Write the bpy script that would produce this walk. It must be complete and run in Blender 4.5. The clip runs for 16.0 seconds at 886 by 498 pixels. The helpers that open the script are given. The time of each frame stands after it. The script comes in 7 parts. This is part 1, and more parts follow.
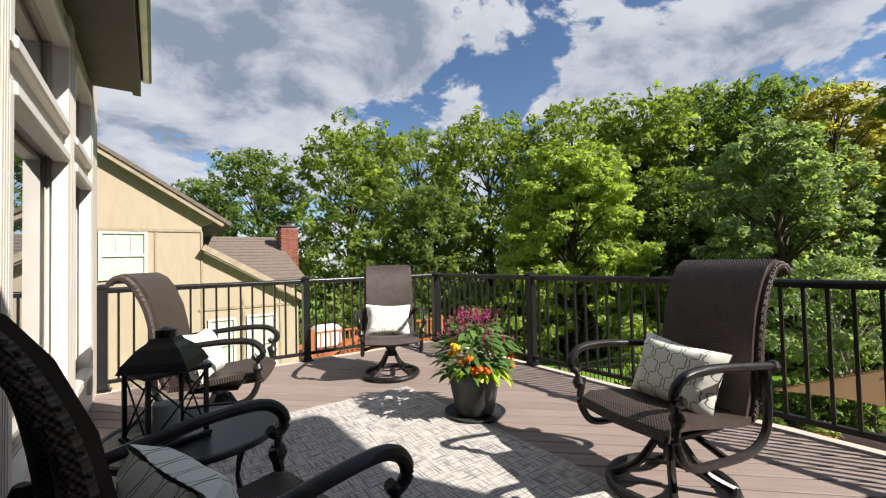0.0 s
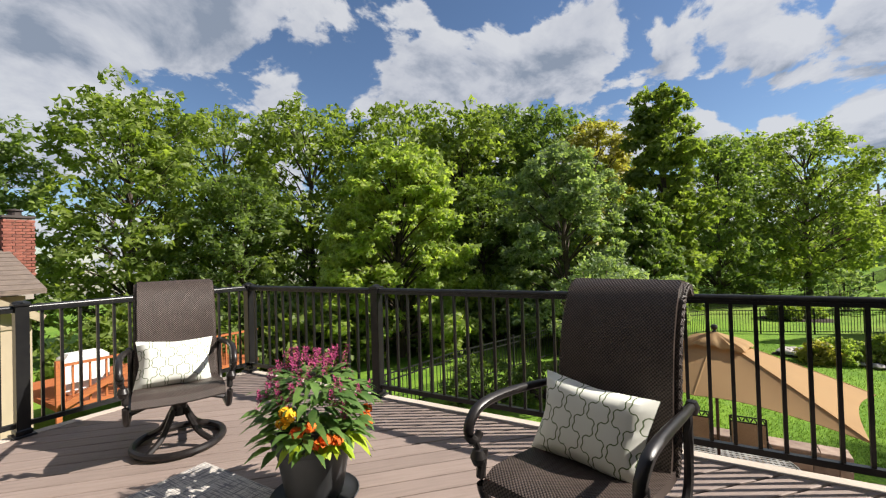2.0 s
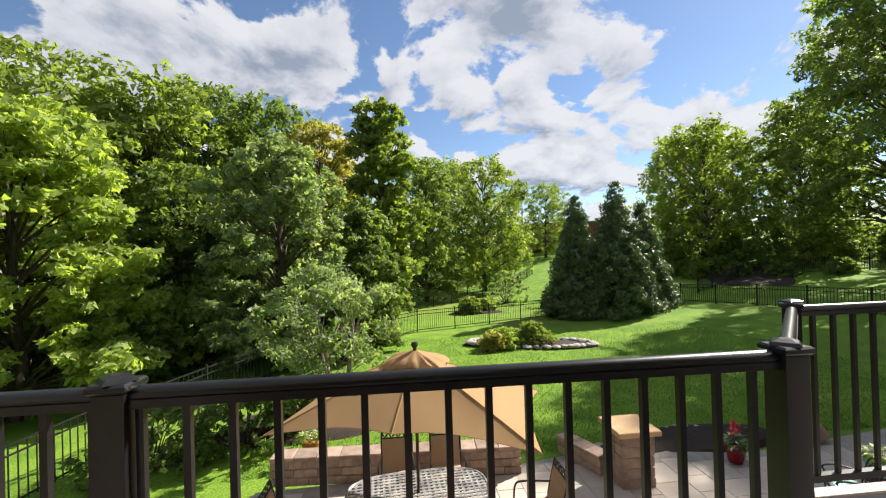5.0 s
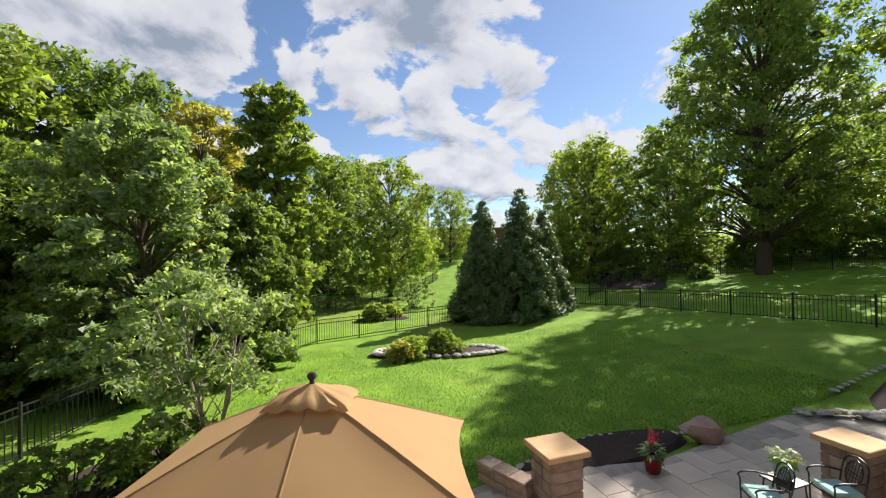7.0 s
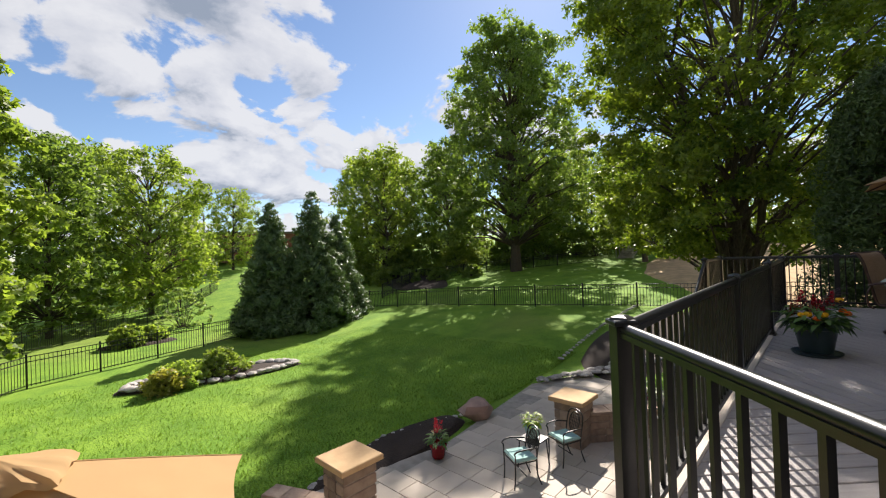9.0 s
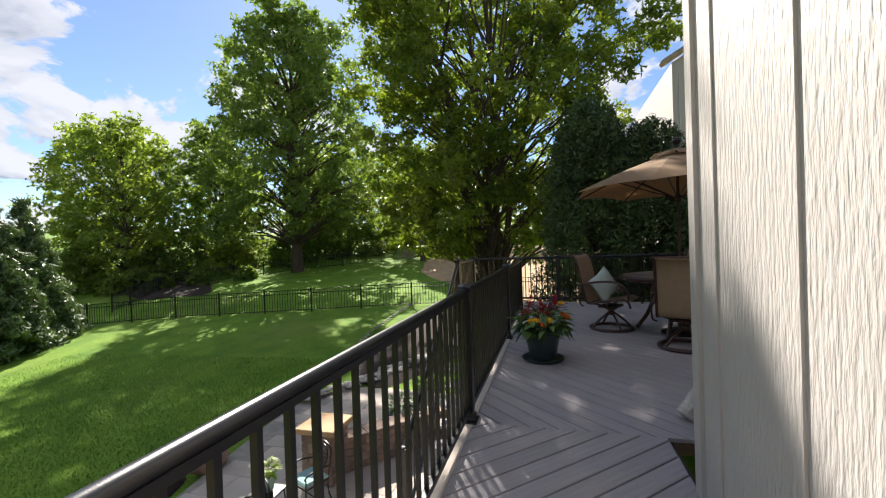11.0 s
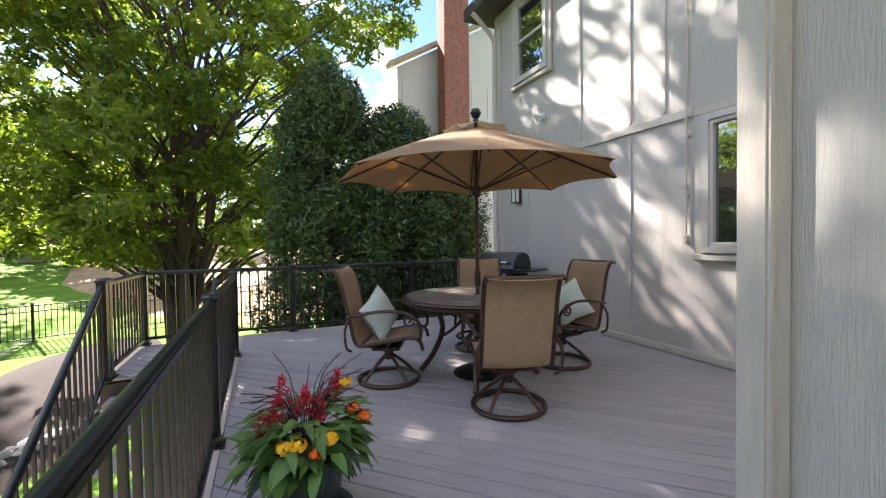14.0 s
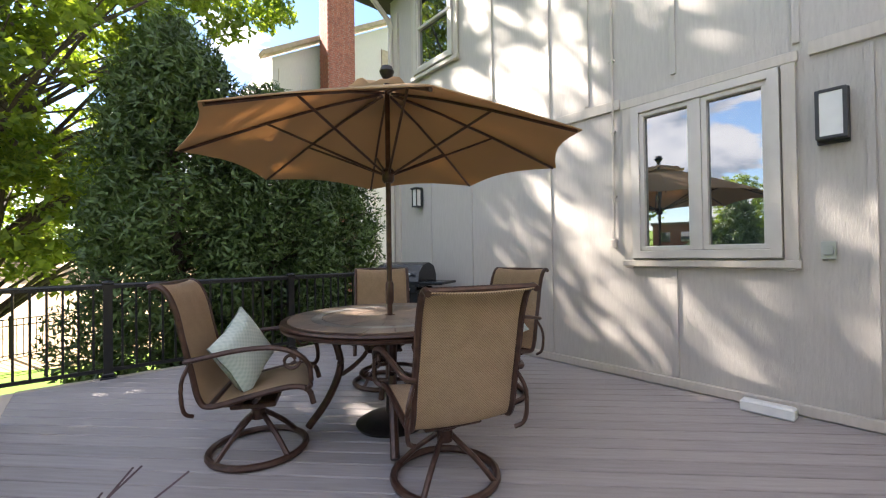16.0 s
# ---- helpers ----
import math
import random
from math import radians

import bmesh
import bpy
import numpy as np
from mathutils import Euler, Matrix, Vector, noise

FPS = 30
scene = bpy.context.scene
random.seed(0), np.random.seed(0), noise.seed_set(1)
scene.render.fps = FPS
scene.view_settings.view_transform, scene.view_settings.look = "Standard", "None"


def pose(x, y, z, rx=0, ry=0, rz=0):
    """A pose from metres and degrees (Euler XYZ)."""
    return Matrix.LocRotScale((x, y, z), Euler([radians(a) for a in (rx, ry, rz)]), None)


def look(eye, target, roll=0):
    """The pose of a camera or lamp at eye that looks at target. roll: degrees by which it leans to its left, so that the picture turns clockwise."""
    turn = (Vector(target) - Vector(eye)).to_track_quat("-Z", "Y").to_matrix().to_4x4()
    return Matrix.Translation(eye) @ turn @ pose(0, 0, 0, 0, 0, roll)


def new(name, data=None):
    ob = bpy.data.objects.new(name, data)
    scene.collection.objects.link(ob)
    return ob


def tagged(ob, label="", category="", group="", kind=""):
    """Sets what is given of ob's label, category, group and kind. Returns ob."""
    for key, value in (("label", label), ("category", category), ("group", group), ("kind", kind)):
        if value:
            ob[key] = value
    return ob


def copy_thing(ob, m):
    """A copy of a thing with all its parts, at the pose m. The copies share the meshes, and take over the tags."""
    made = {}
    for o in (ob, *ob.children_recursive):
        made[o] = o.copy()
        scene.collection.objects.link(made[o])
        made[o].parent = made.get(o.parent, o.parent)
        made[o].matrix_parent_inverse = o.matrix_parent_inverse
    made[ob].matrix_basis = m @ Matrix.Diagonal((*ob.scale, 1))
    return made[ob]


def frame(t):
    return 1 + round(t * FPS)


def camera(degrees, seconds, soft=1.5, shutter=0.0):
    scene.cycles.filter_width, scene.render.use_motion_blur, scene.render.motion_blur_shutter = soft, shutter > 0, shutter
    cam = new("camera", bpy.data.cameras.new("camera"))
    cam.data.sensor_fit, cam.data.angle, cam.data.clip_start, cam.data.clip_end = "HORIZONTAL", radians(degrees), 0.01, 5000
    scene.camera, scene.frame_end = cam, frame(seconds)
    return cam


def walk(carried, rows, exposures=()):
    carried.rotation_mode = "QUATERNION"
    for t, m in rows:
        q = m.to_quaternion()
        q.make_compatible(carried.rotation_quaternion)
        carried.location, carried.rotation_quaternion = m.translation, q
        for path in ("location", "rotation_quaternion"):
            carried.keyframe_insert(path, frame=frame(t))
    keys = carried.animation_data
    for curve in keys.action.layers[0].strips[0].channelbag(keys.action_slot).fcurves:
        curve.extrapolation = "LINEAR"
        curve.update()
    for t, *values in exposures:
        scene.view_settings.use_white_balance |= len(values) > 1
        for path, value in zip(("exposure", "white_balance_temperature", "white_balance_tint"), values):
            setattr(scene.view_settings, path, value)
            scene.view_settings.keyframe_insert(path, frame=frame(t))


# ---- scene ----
cam = camera(94.18, 16.0, soft=1.2)
PATH = [
    (0.0, pose(-0.323, 0.573, 1.126, 91.75, 1.43, -34.98)),
    (0.5, pose(-0.264, 0.773, 1.158, 91.51, 1.48, -38.45)),
    (1.0, pose(-0.128, 0.979, 1.189, 91.26, 1.53, -44.02)),
    (1.5, pose(0.032, 1.160, 1.216, 91.05, 1.63, -51.03)),
    (2.0, pose(0.101, 1.269, 1.236, 90.84, 1.71, -59.53)),
    (2.5, pose(0.174, 1.296, 1.256, 90.67, 1.86, -68.24)),
    (3.5, pose(0.729, 1.149, 1.267, 90.51, 1.79, -83.45)),
    (4.2, pose(1.242, 1.082, 1.279, 90.60, 1.93, -90.10)),
    (6.3, pose(2.680, 1.021, 1.280, 90.41, 0.93, -103.24)),
    (6.5, pose(2.777, 1.013, 1.279, 90.52, 0.93, -104.60)),
    (7.0, pose(2.990, 1.010, 1.257, 90.76, 0.99, -108.79)),
    (7.5, pose(3.127, 1.052, 1.261, 90.94, 1.16, -114.19)),
    (8.0, pose(3.214, 1.047, 1.269, 90.93, 1.44, -121.03)),
    (8.5, pose(3.223, 0.994, 1.274, 90.81, 1.82, -128.76)),
    (9.0, pose(3.115, 0.835, 1.272, 90.59, 2.19, -136.71)),
    (9.5, pose(2.993, 0.502, 1.278, 90.26, 2.33, -144.37)),
    (10.0, pose(3.013, 0.145, 1.268, 89.93, 2.28, -151.35)),
    (10.2, pose(3.031, 0.000, 1.276, 89.84, 2.24, -154.00)),
    (12.3, pose(3.282, -1.990, 1.275, 88.97, 1.34, -182.88)),
    (12.5, pose(3.303, -2.153, 1.279, 88.90, 1.29, -185.49)),
    (13.0, pose(3.361, -2.533, 1.311, 88.79, 1.12, -191.98)),
    (13.5, pose(3.382, -2.892, 1.317, 88.64, 0.92, -197.76)),
    (14.0, pose(3.439, -3.237, 1.321, 88.67, 0.73, -203.71)),
    (14.5, pose(3.400, -3.581, 1.298, 89.04, 0.64, -208.88)),
    (15.0, pose(3.283, -3.871, 1.255, 89.58, 0.64, -213.44)),
    (15.5, pose(3.172, -4.055, 1.226, 90.15, 0.67, -216.72)),
    (16.0, pose(3.138, -4.254, 1.215, 90.65, 0.82, -220.09)),
]
walk(cam, PATH, [(0.0, 1.1, 6250, 11), (2.0, 1.05, 6350, 11), (4.0, 1.35, 6500, 11), (8.0, 1.3, 6500, 12), (10.0, 1.3, 6450, 12), (12.5, 2.1, 6200, 15), (14.0, 2.7, 6250, 15), (16.0, 3.0, 6600, 14)])

# ---- world and sun ----
SUN_AZ = math.atan2(-0.85, 0.47)          # heading of the sun in the plan
SUN_EL = radians(38)
world = bpy.data.worlds.new("world")
scene.world = world
world.use_nodes = True


def build_sky():
    nt = world.node_tree
    nt.nodes.clear()
    N, L = nt.nodes.new, nt.links.new
    out, bg = N("ShaderNodeOutputWorld"), N("ShaderNodeBackground")
    sky = N("ShaderNodeTexSky")
    sky.sky_type, sky.sun_disc = "NISHITA", False
    sky.sun_elevation, sky.sun_rotation = SUN_EL, math.pi / 2 - SUN_AZ
    sky.air_density, sky.dust_density, sky.ozone_density = 1.0, 0.15, 2.2
    geo = N("ShaderNodeTexCoord")
    sep = N("ShaderNodeSeparateXYZ")
    L(geo.outputs["Generated"], sep.inputs[0])

    def math_node(op, a, b=None, clamp=False):
        n = N("ShaderNodeMath")
        n.operation, n.use_clamp = op, clamp
        for i, v in enumerate((a, b)):
            if v is None:
                continue
            if isinstance(v, (int, float)):
                n.inputs[i].default_value = v
            else:
                L(v, n.inputs[i])
        return n.outputs[0]

    # cloud deck: direction over height, looked up here and a step towards the light
    zc = math_node("MAXIMUM", math_node("ADD", sep.outputs[2], 0.34), 0.08)
    comb = N("ShaderNodeCombineXYZ")
    L(math_node("DIVIDE", sep.outputs[0], zc), comb.inputs[0])
    L(math_node("DIVIDE", sep.outputs[1], zc), comb.inputs[1])

    def puffs(k, step):
        off, n = N("ShaderNodeVectorMath"), N("ShaderNodeTexNoise")
        off.operation = "MULTIPLY_ADD"
        off.inputs[1].default_value = (k, k, 1)
        off.inputs[2].default_value = tuple(a + b for a, b in zip(SKY_OFFSET, step))
        L(comb.outputs[0], off.inputs[0])
        L(off.outputs[0], n.inputs["Vector"])
        n.inputs["Scale"].default_value, n.inputs["Detail"].default_value, n.inputs["Roughness"].default_value = SKY_SCALE, 10, 0.57
        n.inputs["Distortion"].default_value = 0.25
        return n.outputs["Fac"]

    here = puffs(1.0, (0, 0, 0))
    lit = math_node("SUBTRACT", here, puffs(0.93, (0.03 * math.cos(SUN_AZ), 0.03 * math.sin(SUN_AZ), 0)))
    dens = math_node("MULTIPLY_ADD", here, 2.3)
    dens.node.inputs[2].default_value = -0.65
    # banks of cumulus and clear patches by heading and height
    for az, el, size, gain in CLOUDS:
        v = (math.cos(el) * math.cos(az), math.cos(el) * math.sin(az), math.sin(el))
        dot = N("ShaderNodeVectorMath")
        dot.operation = "DOT_PRODUCT"
        dot.inputs[1].default_value = v
        L(geo.outputs["Generated"], dot.inputs[0])
        m = N("ShaderNodeMapRange")
        m.interpolation_type = "SMOOTHSTEP"
        m.inputs["From Min"].default_value, m.inputs["From Max"].default_value = math.cos(size), 1.0
        m.inputs["To Min"].default_value, m.inputs["To Max"].default_value = 0.0, gain
        L(dot.outputs["Value"], m.inputs["Value"])
        dens = math_node("ADD", dens, m.outputs[0])
    cover = N("ShaderNodeMapRange")
    cover.interpolation_type = "SMOOTHSTEP"
    cover.inputs["From Min"].default_value, cover.inputs["From Max"].default_value = 0.47, 0.58
    L(dens, cover.inputs["Value"])
    shade = N("ShaderNodeValToRGB")
    e = shade.color_ramp.elements
    e[0].position, e[0].color = 0.0, (1.5, 1.75, 2.15, 1)
    e[1].position, e[1].color = 1.0, (3.8, 3.85, 3.95, 1)
    mid = shade.color_ramp.elements.new(0.5)
    mid.color = (3.1, 3.2, 3.45, 1)
    # grey bases show high overhead, lit flanks low down
    under = math_node("MULTIPLY", math_node("SUBTRACT", sep.outputs[2], 0.28), 4.0, True)
    depth = math_node("MULTIPLY_ADD", under, -2.0)
    depth.node.inputs[2].default_value = -0.55
    thick = math_node("MULTIPLY", math_node("SUBTRACT", dens, 0.58), depth)
    L(math_node("ADD", math_node("ADD", thick, 0.72), math_node("MULTIPLY", lit, 5.0)), shade.inputs["Fac"])
    mix = N("ShaderNodeMix")
    mix.data_type = "RGBA"
    L(math_node("MULTIPLY", cover.outputs[0], 0.94), mix.inputs["Factor"])
    clear = N("ShaderNodeMix")
    clear.data_type, clear.blend_type = "RGBA", "MULTIPLY"
    clear.inputs["Factor"].default_value = 1.0
    clear.inputs["B"].default_value = (0.58, 0.60, 0.63, 1)
    L(sky.outputs[0], clear.inputs["A"])
    L(clear.outputs["Result"], mix.inputs["A"])
    L(shade.outputs[0], mix.inputs["B"])
    L(mix.outputs["Result"], bg.inputs["Color"])
    bg.inputs["Strength"].default_value = SKY_STRENGTH
    L(bg.outputs[0], out.inputs[0])


SKY_STRENGTH, SKY_SCALE, SKY_OFFSET = 0.088, 3.0, (3.1, 1.7, 0.4)
# heading, height, half-width (radians), gain of a cloud bank (negative: clear sky)
CLOUDS = [
    (radians(76), radians(30), 0.34, 0.36), (radians(84), radians(11), 0.24, 0.12), (radians(60), radians(14), 0.14, -0.1),
    (radians(34), radians(18), 0.20, 0.24), (radians(46), radians(30), 0.22, -0.24),
    (radians(20), radians(34), 0.20, -0.26), (radians(10), radians(22), 0.20, 0.26),
    (radians(-12), radians(36), 0.24, 0.34), (radians(-18), radians(20), 0.16, -0.02), (radians(-22), radians(7), 0.2, 0.12),
    (radians(-41), radians(13), 0.12, 0.2), (radians(-30), radians(20), 0.09, 0.14), (radians(-52), radians(32), 0.32, -0.34),
    (radians(-70), radians(12), 0.4, -0.15), (radians(-130), radians(30), 0.6, -0.05), (radians(160), radians(35), 0.6, 0.05),
]
build_sky()
sun = new("sun", bpy.data.lights.new("sun", "SUN"))
sun.data.energy, sun.data.angle, sun.data.color = 4.6, radians(0.6), (1.0, 0.93, 0.82)
sun_dir = Vector((math.cos(SUN_EL) * math.cos(SUN_AZ), math.cos(SUN_EL) * math.sin(SUN_AZ), math.sin(SUN_EL)))
sun.matrix_world = look(sun_dir * 60, (0, 0, 0))


# ---- materials ----
def material(name, base, rough=0.6, metal=0.0, other=None, scale=6.0, detail=6.0, bump=0.0, bump_scale=40.0, stretch=(1, 1, 1),
             spec=0.4, contrast=(0.35, 0.65), vary=0.0, coords="Object"):
    """Two-scale noise colour between base and other, with fine relief."""
    m = bpy.data.materials.new(name)
    m.use_nodes = True
    nt = m.node_tree
    N, L = nt.nodes.new, nt.links.new
    b = nt.nodes["Principled BSDF"]
    b.inputs["Roughness"].default_value, b.inputs["Metallic"].default_value = rough, metal
    b.inputs["Specular IOR Level"].default_value = spec
    other = other or tuple(c * 0.75 for c in base)
    tc, mp = N("ShaderNodeTexCoord"), N("ShaderNodeMapping")
    mp.inputs["Scale"].default_value = stretch
    L(tc.outputs[coords], mp.inputs[0])
    n = N("ShaderNodeTexNoise")
    n.inputs["Scale"].default_value, n.inputs["Detail"].default_value = scale, detail
    L(mp.outputs[0], n.inputs["Vector"])
    r = N("ShaderNodeValToRGB")
    r.color_ramp.elements[0].position, r.color_ramp.elements[1].position = contrast
    r.color_ramp.elements[0].color, r.color_ramp.elements[1].color = (*other, 1), (*base, 1)
    L(n.outputs["Fac"], r.inputs[0])
    col = r.outputs[0]
    if vary:
        oi, hsv, mr = N("ShaderNodeObjectInfo"), N("ShaderNodeHueSaturation"), N("ShaderNodeMapRange")
        mr.inputs["To Min"].default_value, mr.inputs["To Max"].default_value = 1 - vary, 1 + vary
        L(oi.outputs["Random"], mr.inputs["Value"])
        L(mr.outputs[0], hsv.inputs["Value"])
        L(col, hsv.inputs["Color"])
        col = hsv.outputs[0]
    L(col, b.inputs["Base Color"])
    if bump:
        n2, bp = N("ShaderNodeTexNoise"), N("ShaderNodeBump")
        n2.inputs["Scale"].default_value, n2.inputs["Detail"].default_value = bump_scale, 4
        L(mp.outputs[0], n2.inputs["Vector"])
        bp.inputs["Strength"].default_value, bp.inputs["Distance"].default_value = bump, 0.01
        L(n2.outputs["Fac"], bp.inputs["Height"])
        L(bp.outputs[0], b.inputs["Normal"])
    return m


def leaf_material(name, light, dark, scale=0.9, through_light=0.55):
    """Leaves: clump-to-clump and leaf-to-leaf colour, and light that comes through."""
    m = bpy.data.materials.new(name)
    m.use_nodes = True
    nt = m.node_tree
    N, L = nt.nodes.new, nt.links.new
    b, out = nt.nodes["Principled BSDF"], nt.nodes["Material Output"]
    tc, n, n2, r = N("ShaderNodeTexCoord"), N("ShaderNodeTexNoise"), N("ShaderNodeTexNoise"), N("ShaderNodeValToRGB")
    n.inputs["Scale"].default_value, n2.inputs["Scale"].default_value = scale, 9.0
    L(tc.outputs["Object"], n.inputs["Vector"])
    L(tc.outputs["Object"], n2.inputs["Vector"])
    add = N("ShaderNodeMath")
    add.operation = "MULTIPLY_ADD"
    add.inputs[1].default_value = 0.5
    half = N("ShaderNodeMath")
    half.operation = "MULTIPLY"
    half.inputs[1].default_value = 0.5
    L(n2.outputs["Fac"], half.inputs[0])
    L(n.outputs["Fac"], add.inputs[0])
    L(half.outputs[0], add.inputs[2])
    r.color_ramp.elements[0].position, r.color_ramp.elements[1].position = 0.38, 0.64
    r.color_ramp.elements[0].color, r.color_ramp.elements[1].color = (*dark, 1), (*light, 1)
    L(add.outputs[0], r.inputs[0])
    L(r.outputs[0], b.inputs["Base Color"])
    b.inputs["Roughness"].default_value, b.inputs["Specular IOR Level"].default_value = 0.5, 0.35
    tr, mx = N("ShaderNodeBsdfTranslucent"), N("ShaderNodeMixShader")
    mul = N("ShaderNodeMix")
    mul.data_type, mul.blend_type = "RGBA", "MULTIPLY"
    mul.inputs["Factor"].default_value = 1.0
    mul.inputs["B"].default_value = (1.5, 1.6, 0.6, 1)
    L(r.outputs[0], mul.inputs["A"])
    L(mul.outputs["Result"], tr.inputs["Color"])
    mx.inputs[0].default_value = through_light
    L(b.outputs[0], mx.inputs[1])
    L(tr.outputs[0], mx.inputs[2])
    L(mx.outputs[0], out.inputs["Surface"])
    return m


def glass_material(name, tint=(0.02, 0.03, 0.03)):
    """A dark room behind a pane: glossy front."""
    m = bpy.data.materials.new(name)
    m.use_nodes = True
    b = m.node_tree.nodes["Principled BSDF"]
    b.inputs["Base Color"].default_value = (*tint, 1)
    b.inputs["Roughness"].default_value = 0.02
    b.inputs["Specular IOR Level"].default_value = 1.0
    b.inputs["IOR"].default_value = 1.9
    b.inputs["Coat Weight"].default_value = 1.0
    b.inputs["Coat Roughness"].default_value = 0.0
    b.inputs["Coat IOR"].default_value = 2.0
    return m


def pattern_material(name, kind, a, b_col, size, rough=0.8):
    """Woven or printed cloth: 'weave', 'trellis', 'sling', 'rug'."""
    m = bpy.data.materials.new(name)
    m.use_nodes = True
    nt = m.node_tree
    N, L = nt.nodes.new, nt.links.new
    b = nt.nodes["Principled BSDF"]
    b.inputs["Roughness"].default_value = rough
    b.inputs["Specular IOR Level"].default_value = 0.3
    tc, sep = N("ShaderNodeTexCoord"), N("ShaderNodeSeparateXYZ")
    L(tc.outputs["UV"], sep.inputs[0])

    def mn(op, p, q=None, c=None):
        n = N("ShaderNodeMath")
        n.operation = op
        for i, v in enumerate((p, q, c)):
            if v is None:
                continue
            if isinstance(v, (int, float)):
                n.inputs[i].default_value = v
            else:
                L(v, n.inputs[i])
        return n.outputs[0]

    u, v = mn("MULTIPLY", sep.outputs[0], 2 * math.pi / size), mn("MULTIPLY", sep.outputs[1], 2 * math.pi / size)
    ramp = N("ShaderNodeValToRGB")
    e = ramp.color_ramp.elements
    height = None
    if kind == "trellis":
        f = mn("ADD", mn("COSINE", u), mn("COSINE", mn("MULTIPLY", v, 0.8)))
        f = mn("ADD", f, mn("MULTIPLY", mn("COSINE", mn("MULTIPLY", u, 3.0)), 0.42))
        f = mn("SUBTRACT", f, mn("MULTIPLY", mn("COSINE", mn("MULTIPLY", v, 2.4)), 0.42))
        fac = mn("ABSOLUTE", f)
        e[0].position, e[1].position = 0.20, 0.32
        L(fac, ramp.inputs[0])
    elif kind == "rug":
        n1, n2 = N("ShaderNodeTexNoise"), N("ShaderNodeTexNoise")
        for n, st in ((n1, (7.0, 110.0, 1)), (n2, (110.0, 7.0, 1))):
            mp = N("ShaderNodeMapping")
            mp.inputs["Scale"].default_value = st
            L(tc.outputs["UV"], mp.inputs[0])
            L(mp.outputs[0], n.inputs["Vector"])
            n.inputs["Scale"].default_value, n.inputs["Detail"].default_value = 1.0, 3
        fac = mn("MINIMUM", n1.outputs[0], n2.outputs[0])
        e[0].position, e[1].position = 0.38, 0.52
        L(fac, ramp.inputs[0])
        height = fac
    else:
        s = mn("MULTIPLY", mn("SINE", u), mn("SINE", v))
        s = mn("MULTIPLY_ADD", s, 0.5, 0.5)
        nz = N("ShaderNodeTexNoise")
        nz.inputs["Scale"].default_value = 14
        L(tc.outputs["UV"], nz.inputs["Vector"])
        fac = mn("MULTIPLY", s, mn("ADD", nz.outputs[0], 0.5))
        e[0].position, e[1].position = 0.1, 0.8
        L(fac, ramp.inputs[0])
        height = s
    e[0].color, e[1].color = (*b_col, 1), (*a, 1)
    L(ramp.outputs[0], b.inputs["Base Color"])
    if height is not None:
        bp = N("ShaderNodeBump")
        bp.inputs["Strength"].default_value, bp.inputs["Distance"].default_value = 0.7, 0.004
        L(height, bp.inputs["Height"])
        L(bp.outputs[0], b.inputs["Normal"])
    return m


M_METAL = material("black_railing_paint", (0.007, 0.007, 0.008), 0.3, 0.0, (0.012, 0.012, 0.012), 20, spec=0.5, bump=0.05, bump_scale=300)
M_FENCE = material("black_fence_paint", (0.012, 0.012, 0.012), 0.5)
M_BRONZE = material("bronze_frame_paint", (0.085, 0.042, 0.03), 0.38, 0.25, (0.05, 0.024, 0.018), 25, spec=0.5)
M_DARKIRON = material("dark_iron_paint", (0.022, 0.018, 0.017), 0.36, 0.2, (0.012, 0.01, 0.01), 30, spec=0.5)
M_DECK = material("composite_deck", (0.29, 0.225, 0.195), 0.62, 0, (0.235, 0.18, 0.155), 3.0, 8, 0.25, 60, (1, 14, 1), vary=0.08)
M_DECK2 = material("grey_composite_deck", (0.37, 0.335, 0.33), 0.55, 0, (0.31, 0.28, 0.275), 3.0, 8, 0.25, 60, (1, 14, 1), vary=0.07)
M_SIDING = material("painted_siding", (0.52, 0.485, 0.445), 0.6, 0, (0.48, 0.445, 0.41), 3.5, 6, 0.55, 9.0, (16, 16, 1.6))
M_ROUGH_SIDING = material("wood_grain_siding", (0.53, 0.495, 0.455), 0.5, 0, (0.51, 0.475, 0.435), 3.5, 6, 1.0, 7.0, (8, 8, 1.6))
M_TRIM = material("painted_trim", (0.58, 0.525, 0.46), 0.5, 0, (0.53, 0.48, 0.42), 5, 6, 0.25, 20, (6, 6, 1))
M_BROWNTRIM = material("brown_eave", (0.06, 0.045, 0.04), 0.6, 0, None, 6)
M_SOFFIT = material("soffit", (0.22, 0.18, 0.15), 0.7, 0, None, 6)
M_WHITEFRAME = material("window_frame_paint", (0.60, 0.56, 0.51), 0.4, 0, (0.57, 0.53, 0.48), 8)
M_GLASS = glass_material("window_glass")
M_WICKER = pattern_material("dark_wicker", "weave", (0.085, 0.062, 0.052), (0.014, 0.011, 0.009), 0.015, 0.42)
M_SLING = pattern_material("tan_sling", "weave", (0.47, 0.335, 0.215), (0.28, 0.19, 0.115), 0.012, 0.7)
M_PILLOW = pattern_material("trellis_cushion", "trellis", (0.74, 0.74, 0.67), (0.13, 0.17, 0.075), 0.10, 0.85)
M_BLUEPILLOW = pattern_material("pale_aqua_cushion", "weave", (0.66, 0.74, 0.70), (0.54, 0.64, 0.60), 0.03, 0.9)
M_RUG = pattern_material("woven_rug", "rug", (0.56, 0.515, 0.46), (0.20, 0.19, 0.195), 0.05, 0.95)
M_POT = material("grey_resin_pot", (0.045, 0.046, 0.048), 0.5, 0, (0.035, 0.036, 0.038), 9)
